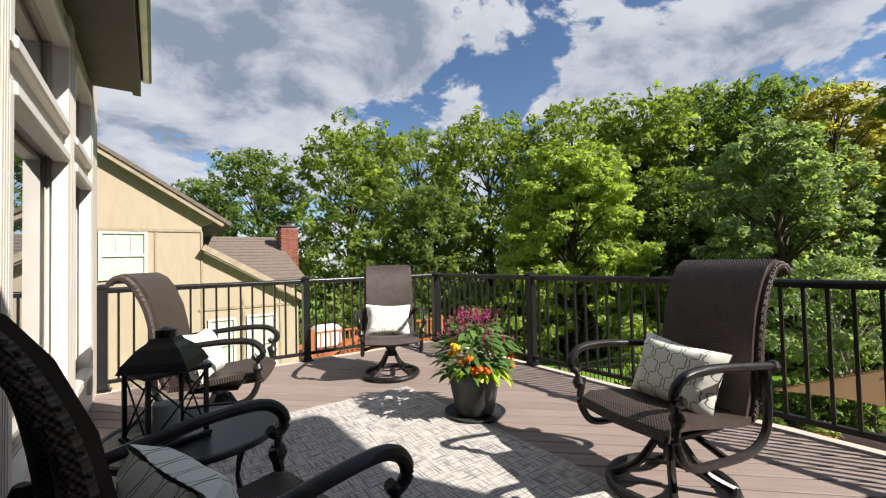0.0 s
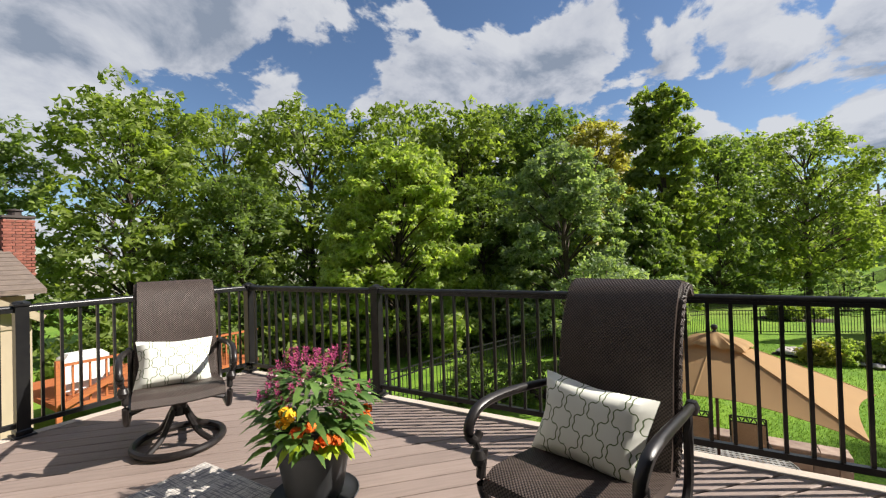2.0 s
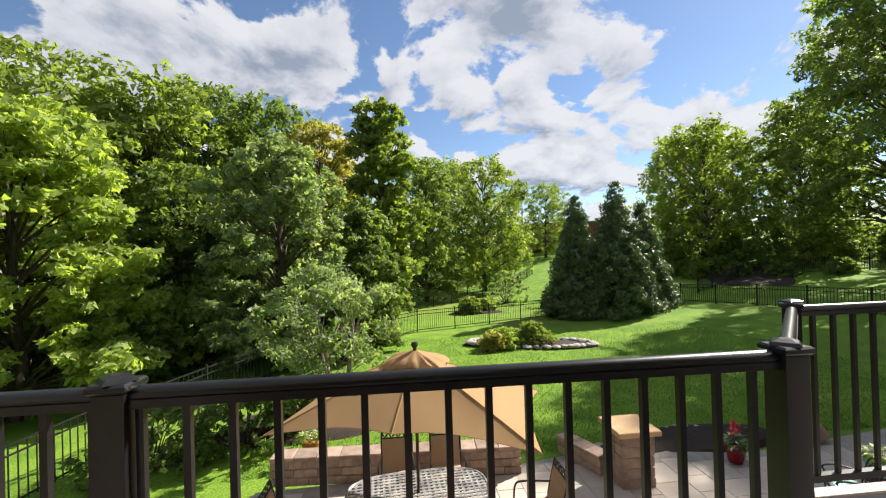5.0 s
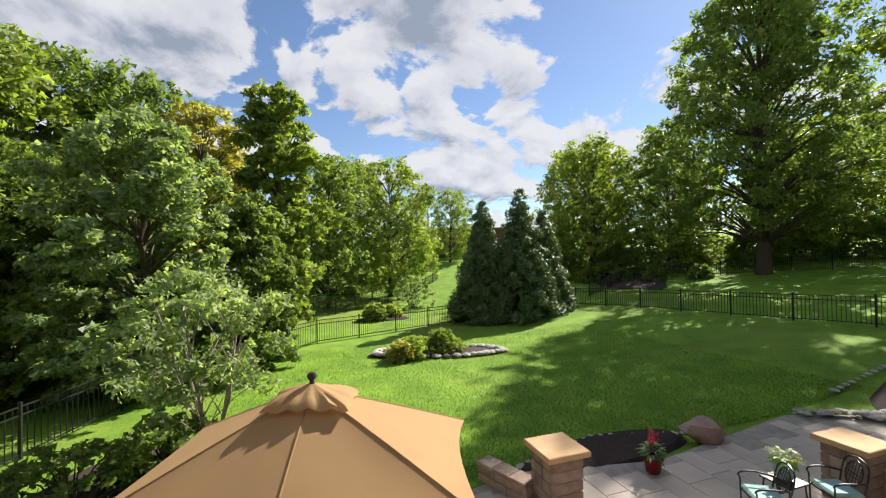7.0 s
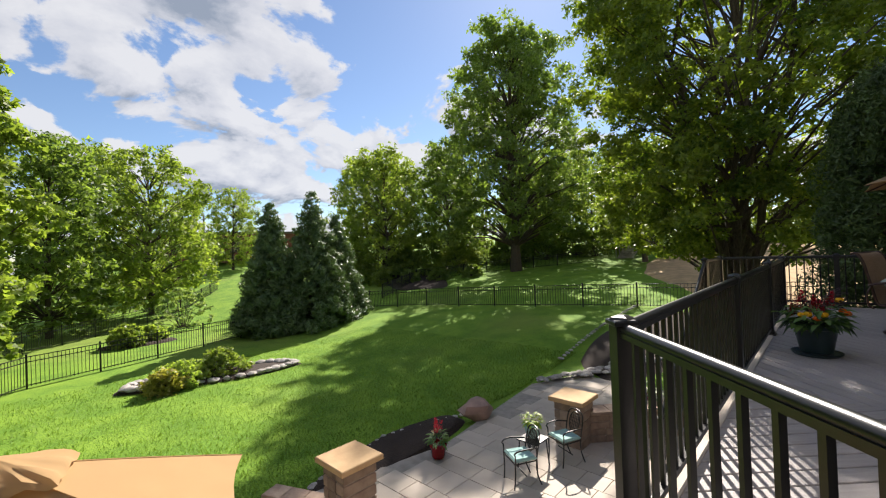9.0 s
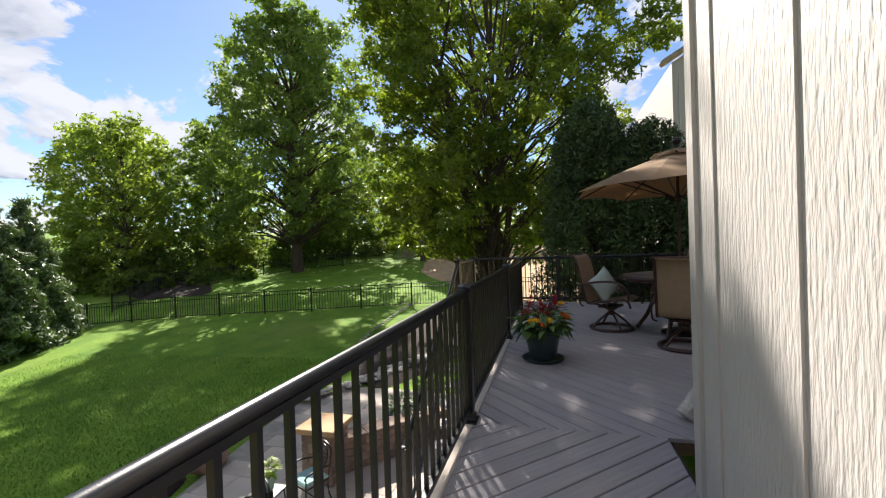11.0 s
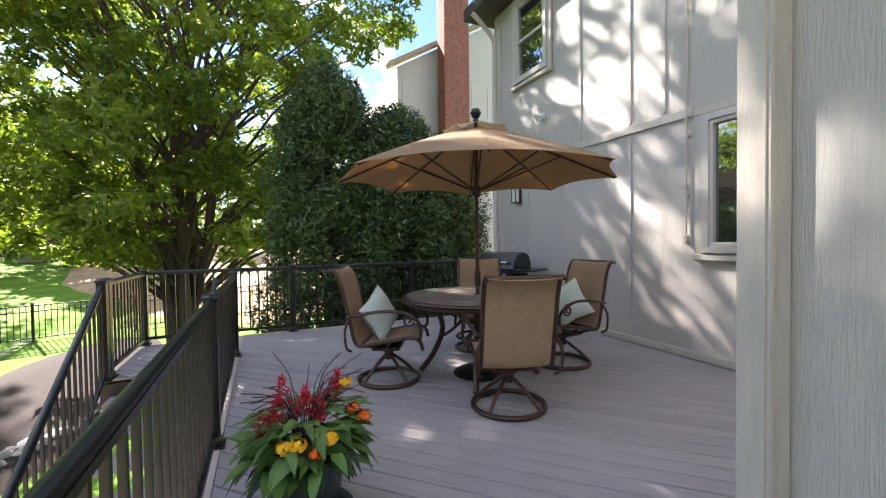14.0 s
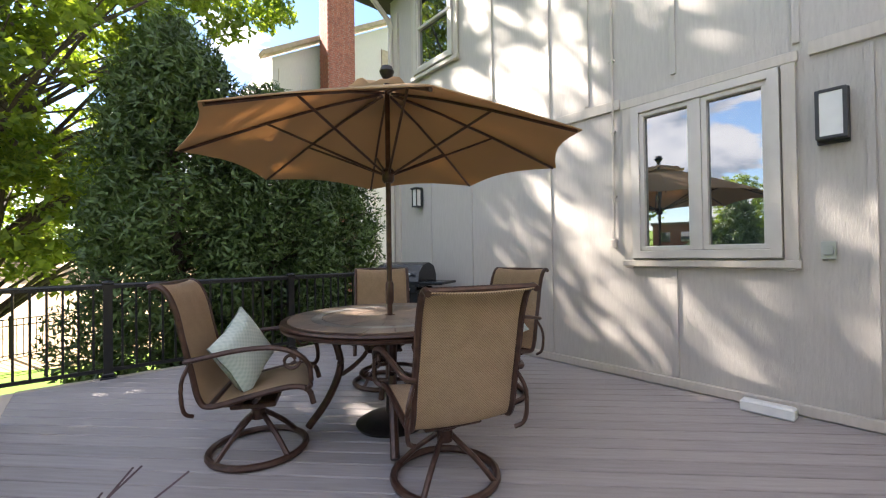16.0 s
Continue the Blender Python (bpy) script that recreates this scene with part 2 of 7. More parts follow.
M_GREENPOT = material("dark_green_pot", (0.03, 0.05, 0.055), 0.3, 0, (0.022, 0.04, 0.042), 9)
M_REDPOT = material("red_glazed_pot", (0.22, 0.008, 0.01), 0.18, 0, (0.14, 0.006, 0.008), 9)
M_SOIL = material("mulch", (0.05, 0.032, 0.024), 0.95, 0, (0.02, 0.013, 0.01), 30, 8, 1.0, 60)
M_CANVAS = material("tan_canvas", (0.50, 0.325, 0.155), 0.85, 0, (0.46, 0.295, 0.14), 2.0, 8, 0.15, 250)
M_CANVAS2 = material("khaki_canvas", (0.42, 0.29, 0.17), 0.85, 0, (0.38, 0.26, 0.15), 2.0, 8, 0.15, 250)
for canvas in (M_CANVAS, M_CANVAS2):
    nt = canvas.node_tree
    tl, ms = nt.nodes.new("ShaderNodeBsdfTranslucent"), nt.nodes.new("ShaderNodeMixShader")
    tl.inputs["Color"].default_value = (0.52, 0.35, 0.19, 1)
    ms.inputs[0].default_value = 0.4
    nt.links.new(nt.nodes["Principled BSDF"].outputs[0], ms.inputs[1])
    nt.links.new(tl.outputs[0], ms.inputs[2])
    nt.links.new(ms.outputs[0], nt.nodes["Material Output"].inputs["Surface"])
M_SLATE = material("slate_tile", (0.30, 0.225, 0.18), 0.3, 0, (0.17, 0.145, 0.13), 4.5, 9, 0.2, 30, vary=0.25)
M_GREYSLATE = material("grey_slate_ring", (0.42, 0.42, 0.41), 0.3, 0, (0.17, 0.17, 0.17), 6, 9, 0.2, 30, vary=0.15)
M_GRASS = None
M_PAVER = material("tan_paver", (0.52, 0.445, 0.375), 0.8, 0, (0.45, 0.385, 0.32), 1.6, 9, 0.35, 50, vary=0.06)
M_BLOCK = material("split_face_block", (0.33, 0.245, 0.19), 0.9, 0, (0.23, 0.16, 0.125), 6, 9, 1.0, 22, vary=0.25)
M_CAP = material("sandstone_cap", (0.52, 0.35, 0.19), 0.85, 0, (0.44, 0.28, 0.145), 4, 9, 0.4, 30)
M_ROCK = material("river_rock", (0.42, 0.39, 0.36), 0.75, 0, (0.25, 0.22, 0.2), 3, 9, 0.5, 20, vary=0.35)
M_BOULDER = material("pink_boulder", (0.42, 0.27, 0.22), 0.85, 0, (0.30, 0.2, 0.17), 5, 9, 0.9, 12)
M_BARK = material("bark", (0.10, 0.075, 0.055), 0.95, 0, (0.045, 0.034, 0.026), 6, 9, 1.0, 14, (5, 5, 1))
M_LIGHTBARK = material("pale_bark", (0.30, 0.25, 0.20), 0.9, 0, (0.18, 0.15, 0.12), 8, 9, 0.7, 20, (5, 5, 1))
M_NHOUSE = material("neighbour_siding", (0.40, 0.325, 0.23), 0.75, 0, (0.365, 0.295, 0.21), 2, 8, 0.2, 30, (4, 4, 1))
M_NTRIM = material("neighbour_trim", (0.36, 0.29, 0.20), 0.7)
M_SHINGLE = material("asphalt_shingles", (0.20, 0.155, 0.125), 0.95, 0, (0.12, 0.095, 0.08), 14, 9, 0.8, 50, (0.4, 3, 3))
M_BRICK = material("red_brick", (0.27, 0.095, 0.065), 0.85, 0, (0.17, 0.06, 0.045), 9, 8, 0.5, 40, vary=0.25)
M_MORTAR = material("mortar", (0.36, 0.32, 0.28), 0.95)
M_CEDAR = material("stained_cedar", (0.42, 0.13, 0.04), 0.7, 0, (0.30, 0.09, 0.03), 4, 8, 0.3, 30, (1, 8, 8))
M_STEEL = material("pale_steel", (0.5, 0.5, 0.5), 0.35, 0.8)
M_WHITE = material("white_plastic", (0.78, 0.78, 0.76), 0.4, 0, (0.72, 0.72, 0.70), 8)
M_GRILL = material("black_enamel", (0.018, 0.02, 0.024), 0.22, 0, (0.014, 0.015, 0.018), 10)
M_TEAL = material("teal_cushion", (0.30, 0.46, 0.44), 0.9, 0, (0.25, 0.40, 0.38), 12)
M_STRAW = material("dry_ground", (0.50, 0.34, 0.19), 0.95, 0, (0.34, 0.24, 0.13), 2, 9, 0.5, 30)
L_MID = leaf_material("leaf_mid_green", (0.280, 0.335, 0.085), (0.115, 0.165, 0.036))
L_DEEP = leaf_material("leaf_deep_green", (0.205, 0.270, 0.080), (0.085, 0.130, 0.038))
L_LIME = leaf_material("leaf_lime", (0.420, 0.480, 0.135), (0.200, 0.275, 0.070))
L_SILVER = leaf_material("leaf_silver", (0.348, 0.415, 0.231), (0.126, 0.181, 0.088), 1.6)
L_GOLD = leaf_material("leaf_gold", (0.42, 0.36, 0.11), (0.22, 0.22, 0.06))
L_YELLOWISH = leaf_material("leaf_turning", (0.255, 0.300, 0.045), (0.065, 0.110, 0.018), 0.7, 0.5)
L_CONIFER = leaf_material("needles", (0.165, 0.235, 0.095), (0.060, 0.100, 0.040), 2.0, 0.15)
L_JUNIPER = leaf_material("juniper_needles", (0.115, 0.175, 0.050), (0.028, 0.050, 0.018), 1.2, 0.12)
L_PLANT = leaf_material("plant_leaf", (0.15, 0.25, 0.06), (0.05, 0.11, 0.025), 6, 0.25)
L_CHARTREUSE = leaf_material("chartreuse_leaf", (0.42, 0.52, 0.03), (0.28, 0.4, 0.02), 6, 0.3)
F_ORANGE = material("orange_petals", (0.85, 0.19, 0.01), 0.7, 0, (0.7, 0.10, 0.005), 60)
F_YELLOW = material("yellow_petals", (0.85, 0.52, 0.01), 0.7, 0, (0.75, 0.38, 0.005), 60)
F_RED = material("red_plumes", (0.50, 0.006, 0.02), 0.8, 0, (0.30, 0.004, 0.012), 60)
F_MAUVE = material("mauve_plumes", (0.42, 0.06, 0.17), 0.8, 0, (0.25, 0.03, 0.10), 60)
F_WHITE = material("white_petals", (0.75, 0.76, 0.6), 0.8)
M_PURPLEGRASS = material("purple_grass", (0.06, 0.03, 0.035), 0.6)


# ---- mesh building ----
class Shape:
    """Collects vertices, faces and flat texture coordinates for one mesh."""

    def __init__(self):
        self.v, self.f, self.uv = [], [], []

    def add(self, verts, faces, uv=None):
        k = len(self.v)
        self.v += [tuple(p) for p in verts]
        self.f += [tuple(i + k for i in q) for q in faces]
        self.uv += uv if uv else [(p[0] + p[1], p[2]) for p in verts]
        return self

    def box(self, c, s, rot=None, bevel=0.0):
        x, y, z = (d / 2 for d in s)
        if bevel:
            b = bevel
            ring = lambda h, i: [(-x + i, -y + i, h), (x - i, -y + i, h), (x - i, y - i, h), (-x + i, y - i, h)]
            pts = ring(-z, b) + ring(-z + b, 0) + ring(z - b, 0) + ring(z, b)
            fs = [(3, 2, 1, 0), (12, 13, 14, 15)]
            for r in range(3):
                for i in range(4):
                    j = (i + 1) % 4
                    fs.append((r * 4 + i, r * 4 + j, r * 4 + 4 + j, r * 4 + 4 + i))
        else:
            pts = [(a, b_, d) for d in (-z, z) for a, b_ in ((-x, -y), (x, -y), (x, y), (-x, y))]
            fs = [(3, 2, 1, 0), (4, 5, 6, 7), (0, 1, 5, 4), (1, 2, 6, 5), (2, 3, 7, 6), (3, 0, 4, 7)]
        m = rot.to_3x3() if rot else None
        pts = [((m @ Vector(p)) if m else Vector(p)) + Vector(c) for p in pts]
        return self.add(pts, fs)

    def bar(self, a, b, w, h=None):
        """A square bar from a to b."""
        a, b = Vector(a), Vector(b)
        d = b - a
        q = d.to_track_quat("Y", "Z").to_matrix().to_4x4()
        return self.box((a + b) / 2, (w, d.length, h or w), q)

    def tube(self, path, r, n=8, closed=False):
        path = [Vector(p) for p in path]
        rs = r if isinstance(r, (list, tuple)) else [r] * len(path)
        k = len(path)
        vs, up = [], Vector((0.03, 0.05, 1))
        for i, p in enumerate(path):
            if closed:
                d = path[(i + 1) % k] - path[i - 1]
            else:
                d = path[min(i + 1, k - 1)] - path[max(i - 1, 0)]
            d.normalize()
            side = d.cross(up)
            if side.length < 0.05:
                side = d.cross(Vector((0, 1, 0.1)))
            side.normalize()
            nor = side.cross(d)
            for j in range(n):
                a = 2 * math.pi * j / n
                vs.append(p + (side * math.cos(a) + nor * math.sin(a)) * rs[i])
        fs = []
        for i in range(k if closed else k - 1):
            for j in range(n):
                a, b = i * n + j, i * n + (j + 1) % n
                c, d = ((i + 1) % k) * n + (j + 1) % n, ((i + 1) % k) * n + j
                fs.append((a, b, c, d))
        if not closed:
            fs += [tuple(range(n - 1, -1, -1)), tuple((k - 1) * n + j for j in range(n))]
        return self.add(vs, fs)

    def lathe(self, profile, n=24, at=(0, 0, 0), lobes=None):
        vs, fs = [], []
        k = len(profile)
        for r, z in profile:
            for j in range(n):
                a = 2 * math.pi * j / n
                vs.append((at[0] + r * math.cos(a), at[1] + r * math.sin(a), at[2] + z))
        for i in range(k - 1):
            for j in range(n):
                fs.append((i * n + j, i * n + (j + 1) % n, (i + 1) * n + (j + 1) % n, (i + 1) * n + j))
        fs += [tuple(range(n - 1, -1, -1)), tuple((k - 1) * n + j for j in range(n))]
        return self.add(vs, fs)

    def slab(self, rows, thick, normal_of):
        """A bent sheet with thickness: rows of points (u across, v along), offset by normal_of."""
        nu, nv = len(rows[0]), len(rows)
        top = [Vector(p) for r in rows for p in r]
        nor = []
        for i in range(nv):
            for j in range(nu):
                a = top[min(i + 1, nv - 1) * nu + j] - top[max(i - 1, 0) * nu + j]
                b = top[i * nu + min(j + 1, nu - 1)] - top[i * nu + max(j - 1, 0)]
                nn = b.cross(a)
                nor.append(nn.normalized() if nn.length > 1e-9 else Vector(normal_of))
        bot = [p - n * thick for p, n in zip(top, nor)]
        off = nu * nv
        fs = []
        for i in range(nv - 1):
            for j in range(nu - 1):
                a = i * nu + j
                fs.append((a, a + 1, a + nu + 1, a + nu))
                fs.append((off + a + nu, off + a + nu + 1, off + a + 1, off + a))
        edge = [j for j in range(nu)] + [i * nu + nu - 1 for i in range(1, nv)] + [(nv - 1) * nu + j for j in range(nu - 2, -1, -1)] + [i * nu for i in range(nv - 2, 0, -1)]
        for i in range(len(edge)):
            a, b = edge[i], edge[(i + 1) % len(edge)]
            fs.append((b, a, off + a, off + b))
        uv = []
        acc = 0.0
        for i in range(nv):
            if i:
                acc += (top[i * nu] - top[(i - 1) * nu]).length
            for j in range(nu):
                uv.append(((top[i * nu + j] - top[i * nu]).length, acc))
        return self.add(top + bot, fs, uv + uv)

    def mesh(self, name, mat, smooth=False):
        me = bpy.data.meshes.new(name)
        me.from_pydata(self.v, [], self.f)
        me.materials.append(mat)
        lay = me.uv_layers.new(name="UVMap")
        idx = np.empty(len(me.loops), dtype=np.int32)
        me.loops.foreach_get("vertex_index", idx)
        lay.data.foreach_set("uv", np.array(self.uv, dtype=np.float32)[idx].ravel())
        if smooth:
            me.polygons.foreach_set("use_smooth", [True] * len(me.polygons))
            me.set_sharp_from_angle(angle=radians(40))
        me.update()
        return me

    def obj(self, name, mat, parent=None, smooth=False, label=""):
        ob = new(name, self.mesh(name, mat, smooth))
        if parent is not None:
            ob.parent = parent
        if label:
            tagged(ob, label=label)
        return ob


def thing(name, label, category, m=None, group="", kind=""):
    ob = new(name)
    if m is not None:
        ob.matrix_basis = m
    return tagged(ob, label=label, category=category, group=group, kind=kind)


def smooth_path(pts, n=6):
    """A rounded line through the points."""
    pts = [Vector(p) for p in pts]
    out = []
    for i in range(len(pts) - 1):
        p0, p1, p2, p3 = pts[max(i - 1, 0)], pts[i], pts[i + 1], pts[min(i + 2, len(pts) - 1)]
        for k in range(n):
            t = k / n
            out.append(0.5 * ((2 * p1) + (p2 - p0) * t + (2 * p0 - 5 * p1 + 4 * p2 - p3) * t * t + (3 * p1 - p0 - 3 * p2 + p3) * t ** 3))
    out.append(pts[-1])
    return out


def ring(r, z, n=28, cx=0.0, cy=0.0):
    return [(cx + r * math.cos(2 * math.pi * i / n), cy + r * math.sin(2 * math.pi * i / n), z) for i in range(n)]


# ---- ground ----
def soft(x, w=3.0):
    """A ramp that starts gently at zero."""
    return 0.0 if x <= 0 else (x * x / (2 * w) if x < w else x - w / 2)


def ground_z(x, y):
    z = -2.75 - 0.022 * soft(x - 11) + 0.105 * soft(-y - 8.5) * (1 if x > -50 else 0)
    z += 0.085 * soft(x - 30, 10) * (1 / (1 + math.exp((y + 6) / 4)))
    z -= 0.04 * soft(y - 1) * (1 if x > 5 else 0.4)
    z -= 0.075 * soft(-y - 40, 10)
    return min(z, 9.0)


def ground_material():
    m = material("lawn", (0.18, 0.30, 0.035), 0.9, 0, (0.11, 0.215, 0.024), 0.9, 10, 0.9, 45, spec=0.15)
    nt = m.node_tree
    N, L = nt.nodes.new, nt.links.new
    b = nt.nodes["Principled BSDF"]
    base = b.inputs["Base Color"].links[0].from_socket
    tc, n1, n2, ramp = N("ShaderNodeTexCoord"), N("ShaderNodeTexNoise"), N("ShaderNodeTexNoise"), N("ShaderNodeValToRGB")
    n1.inputs["Scale"].default_value, n2.inputs["Scale"].default_value = 28, 0.16
    n2.inputs["Detail"].default_value = 8
    for n in (n1, n2):
        L(tc.outputs["Object"], n.inputs["Vector"])
    mx = N("ShaderNodeMix")
    mx.data_type, mx.blend_type = "RGBA", "MULTIPLY"
    mx.inputs["Factor"].default_value = 0.85
    ramp.color_ramp.elements[0].position, ramp.color_ramp.elements[0].color = 0.35, (0.5, 0.55, 0.45, 1)
    ramp.color_ramp.elements[1].position, ramp.color_ramp.elements[1].color = 0.62, (1.25, 1.2, 1.1, 1)
    L(n1.outputs[0], ramp.inputs[0])
    L(base, mx.inputs["A"])
    L(ramp.outputs[0], mx.inputs["B"])
    r2, m2 = N("ShaderNodeValToRGB"), N("ShaderNodeMix")
    r2.color_ramp.elements[0].position, r2.color_ramp.elements[1].position = 0.52, 0.72
    r2.color_ramp.elements[0].color, r2.color_ramp.elements[1].color = (0, 0, 0, 1), (0.4, 0.4, 0.4, 1)
    L(n2.outputs[0], r2.inputs[0])
    m2.data_type = "RGBA"
    L(r2.outputs[0], m2.inputs["Factor"])
    L(mx.outputs["Result"], m2.inputs["A"])
    m2.inputs["B"].default_value = (0.19, 0.19, 0.055, 1)
    L(m2.outputs["Result"], b.inputs["Base Color"])
    return m


M_GRASS = ground_material()


def axis_steps(lo, hi, near_lo, near_hi, fine, coarse):
    out, x = [], lo
    while x < hi:
        out.append(x)
        x += fine if near_lo <= x < near_hi else coarse
    return out + [hi]


def build_ground():
    xs = axis_steps(-300, 400, -10, 70, 1.0, 15)
    ys = axis_steps(-300, 300, -60, 40, 1.0, 15)
    s = Shape()
    vs = [(x, y, ground_z(x, y) + 0.05 * noise.noise((x * 0.3, y * 0.3, 0))) for y in ys for x in xs]
    nx = len(xs)
    fs = [(j * nx + i, j * nx + i + 1, (j + 1) * nx + i + 1, (j + 1) * nx + i) for j in range(len(ys) - 1) for i in range(nx - 1)]
    s.add(vs, fs)
    ob = s.obj("ground", M_GRASS, smooth=True)
    tagged(ob, "mown green lawn rising to a hill", "lawn", kind="structure")


build_ground()


def lawn_patch(name, cx, cy, rx, ry, mat, label, lift=0.05, wob=0.18, rot=0.0, n=40):
    """A low bed of other ground that follows the slope."""
    s = Shape()
    rings = [(0.0, lift + 0.08), (0.5, lift + 0.07), (0.85, lift + 0.04), (1.0, lift - 0.12)]
    vs = []
    for k, z in rings:
        for j in range(n):
            a = 2 * math.pi * j / n
            w = 1 + wob * noise.noise((math.cos(a) * 1.5 + cx, math.sin(a) * 1.5 + cy, 0.3))
            dx, dy = k * rx * w * math.cos(a), k * ry * w * math.sin(a)
            x, y = cx + dx * math.cos(rot) - dy * math.sin(rot), cy + dx * math.sin(rot) + dy * math.cos(rot)
            vs.append((x, y, ground_z(x, y) + z + 0.02 * noise.noise((x * 3, y * 3, 1))))
    fs = [(r * n + j, r * n + (j + 1) % n, (r + 1) * n + (j + 1) % n, (r + 1) * n + j) for r in range(3) for j in range(n)]
    s.add(vs, fs)
    ob = s.obj(name, mat, smooth=True)
    tagged(ob, label, "bed", kind="structure")
    return [(v[0], v[1], v[2]) for v in vs[2 * n:3 * n]]


def grass_blades(seed=5, count=52000):
    """Mown blades over the lawn between patio and fence, thinning with distance."""
    rng = np.random.default_rng(seed)
    x = 9.8 + 12.5 * rng.random(count) ** 1.5
    y = rng.uniform(-13.0, 4.5, count)
    z = np.array([ground_z(a, b) + 0.05 * noise.noise((a * 0.3, b * 0.3, 0)) for a, b in zip(x, y)])
    a, h = rng.uniform(0, 2 * math.pi, count), rng.uniform(0.035, 0.08, count)
    p = np.stack([x, y, z], 1)
    side = np.stack([np.cos(a), np.sin(a), np.zeros(count)], 1) * 0.009
    tip = np.stack([rng.normal(0, 0.025, count), rng.normal(0, 0.025, count), h], 1)
    vs = np.stack([p - side, p + side, p + tip], 1)
    me = bpy.data.meshes.new("grass_blades")
    me.vertices.add(count * 3)
    me.loops.add(count * 3)
    me.polygons.add(count)
    me.vertices.foreach_set("co", vs.astype(np.float32).ravel())
    me.loops.foreach_set("vertex_index", np.arange(count * 3, dtype=np.int32))
    me.polygons.foreach_set("loop_start", np.arange(0, count * 3, 3, dtype=np.int32))
    me.materials.append(leaf_material("grass_blade", (0.20, 0.30, 0.045), (0.10, 0.18, 0.025), 1.1, 0.3))
    me.update()
    tagged(new("grass_blades", me), "short mown green grass blades on the lawn", "grass", kind="stuff")


grass_blades()

# ---- house ----
WX, EAVE = -0.8, 5.6


def wall(name, x0, y0, x1, y1, z0, z1, mat, thick=0.16, label="pale greige painted board siding wall", holes=()):
    """An upright wall from one plan point to the other, outside on its left hand, with openings (s0, s1, z0, z1)."""
    d = Vector((x1 - x0, y1 - y0, 0))
    ln = d.length
    d.normalize()
    nrm = Vector((-d.y, d.x, 0))
    s = Shape()
    cuts_s = sorted({0.0, ln, *[h[0] for h in holes], *[h[1] for h in holes]})
    cuts_z = sorted({z0, z1, *[h[2] for h in holes], *[h[3] for h in holes]})
    for a, b in zip(cuts_s, cuts_s[1:]):
        for c, e in zip(cuts_z, cuts_z[1:]):
            if any(h[0] <= a and b <= h[1] and h[2] <= c and e <= h[3] for h in holes):
                continue
            p = [Vector((x0, y0, 0)) + d * q - nrm * t for t in (0, thick) for q in (a, b)]
            vs = [(*v.xy, z) for z in (c, e) for v in p]
            s.add(vs, [(1, 0, 4, 5), (2, 3, 7, 6), (0, 2, 6, 4), (3, 1, 5, 7), (4, 6, 7, 5), (0, 1, 3, 2)])
    ob = s.obj(name, mat)
    return tagged(ob, label, "wall", kind="structure")


def batten(parent, x, y, z0, z1, w=0.06, t=0.02, along="y", mat=None):
    s = Shape()
    size = (t, w, z1 - z0) if along == "y" else (w, t, z1 - z0)
    s.box((x, y, (z0 + z1) / 2), size, bevel=0.004)
    s.obj("batten", mat or M_SIDING, parent)


def window(name, x, y0, y1, z0, z1, panes=1, side=1, label="double casement window with pale frame", bar_z=None):
    """A window in a wall that faces +X; y0 < y1. Frame, panes and sill as parts."""
    e = thing(name, label, "window", kind="structure")
    s = Shape()
    w = 0.07
    for yy in (y0, y1):
        s.box((x, yy, (z0 + z1) / 2), (0.1, w, z1 - z0 + w), bevel=0.006)
    for zz in (z0, z1):
        s.box((x + 0.003, (y0 + y1) / 2, zz), (0.1, y1 - y0 - w, w), bevel=0.006)
    for i in range(1, panes):
        s.box((x - 0.001, y0 + (y1 - y0) * i / panes, (z0 + z1) / 2), (0.09, 0.06, z1 - z0 - w), bevel=0.006)
    s.obj("frame", M_WHITEFRAME, e)
    for i in range(panes):
        a, b = y0 + (y1 - y0) * i / panes, y0 + (y1 - y0) * (i + 1) / panes
        f = Shape()
        for yy, ww in ((a + 0.052, 0.04), (b - 0.052, 0.04)):
            f.box((x - 0.006, yy, (z0 + z1) / 2), (0.07, ww, z1 - z0 - w), bevel=0.008)
        for zz in (z0 + 0.055, z1 - 0.055):
            f.box((x - 0.004, (a + b) / 2, zz), (0.07, b - a - 0.1, 0.045), bevel=0.008)
        if bar_z:
            f.box((x - 0.002, (a + b) / 2, bar_z), (0.07, b - a - 0.1, 0.05), bevel=0.008)
        f.obj("sash", M_WHITEFRAME, e)
        g = Shape()
        g.box((x - 0.02, (a + b) / 2, (z0 + z1) / 2), (0.012, b - a - 0.1, z1 - z0 - 0.1))
        g.obj("pane", M_GLASS, e)
    t = Shape()
    for yy in (y0 - 0.085, y1 + 0.085):
        t.box((x + 0.005, yy, (z0 + z1) / 2), (0.03, 0.08, z1 - z0 + 0.25), bevel=0.006)
    t.box((x + 0.008, (y0 + y1) / 2, z1 + 0.085), (0.036, y1 - y0 + 0.28, 0.08), bevel=0.006)
    t.box((x + 0.012, (y0 + y1) / 2, z0 - 0.08), (0.05, y1 - y0 + 0.28, 0.06), bevel=0.006)
    t.obj("casing", M_TRIM, e)
    return e


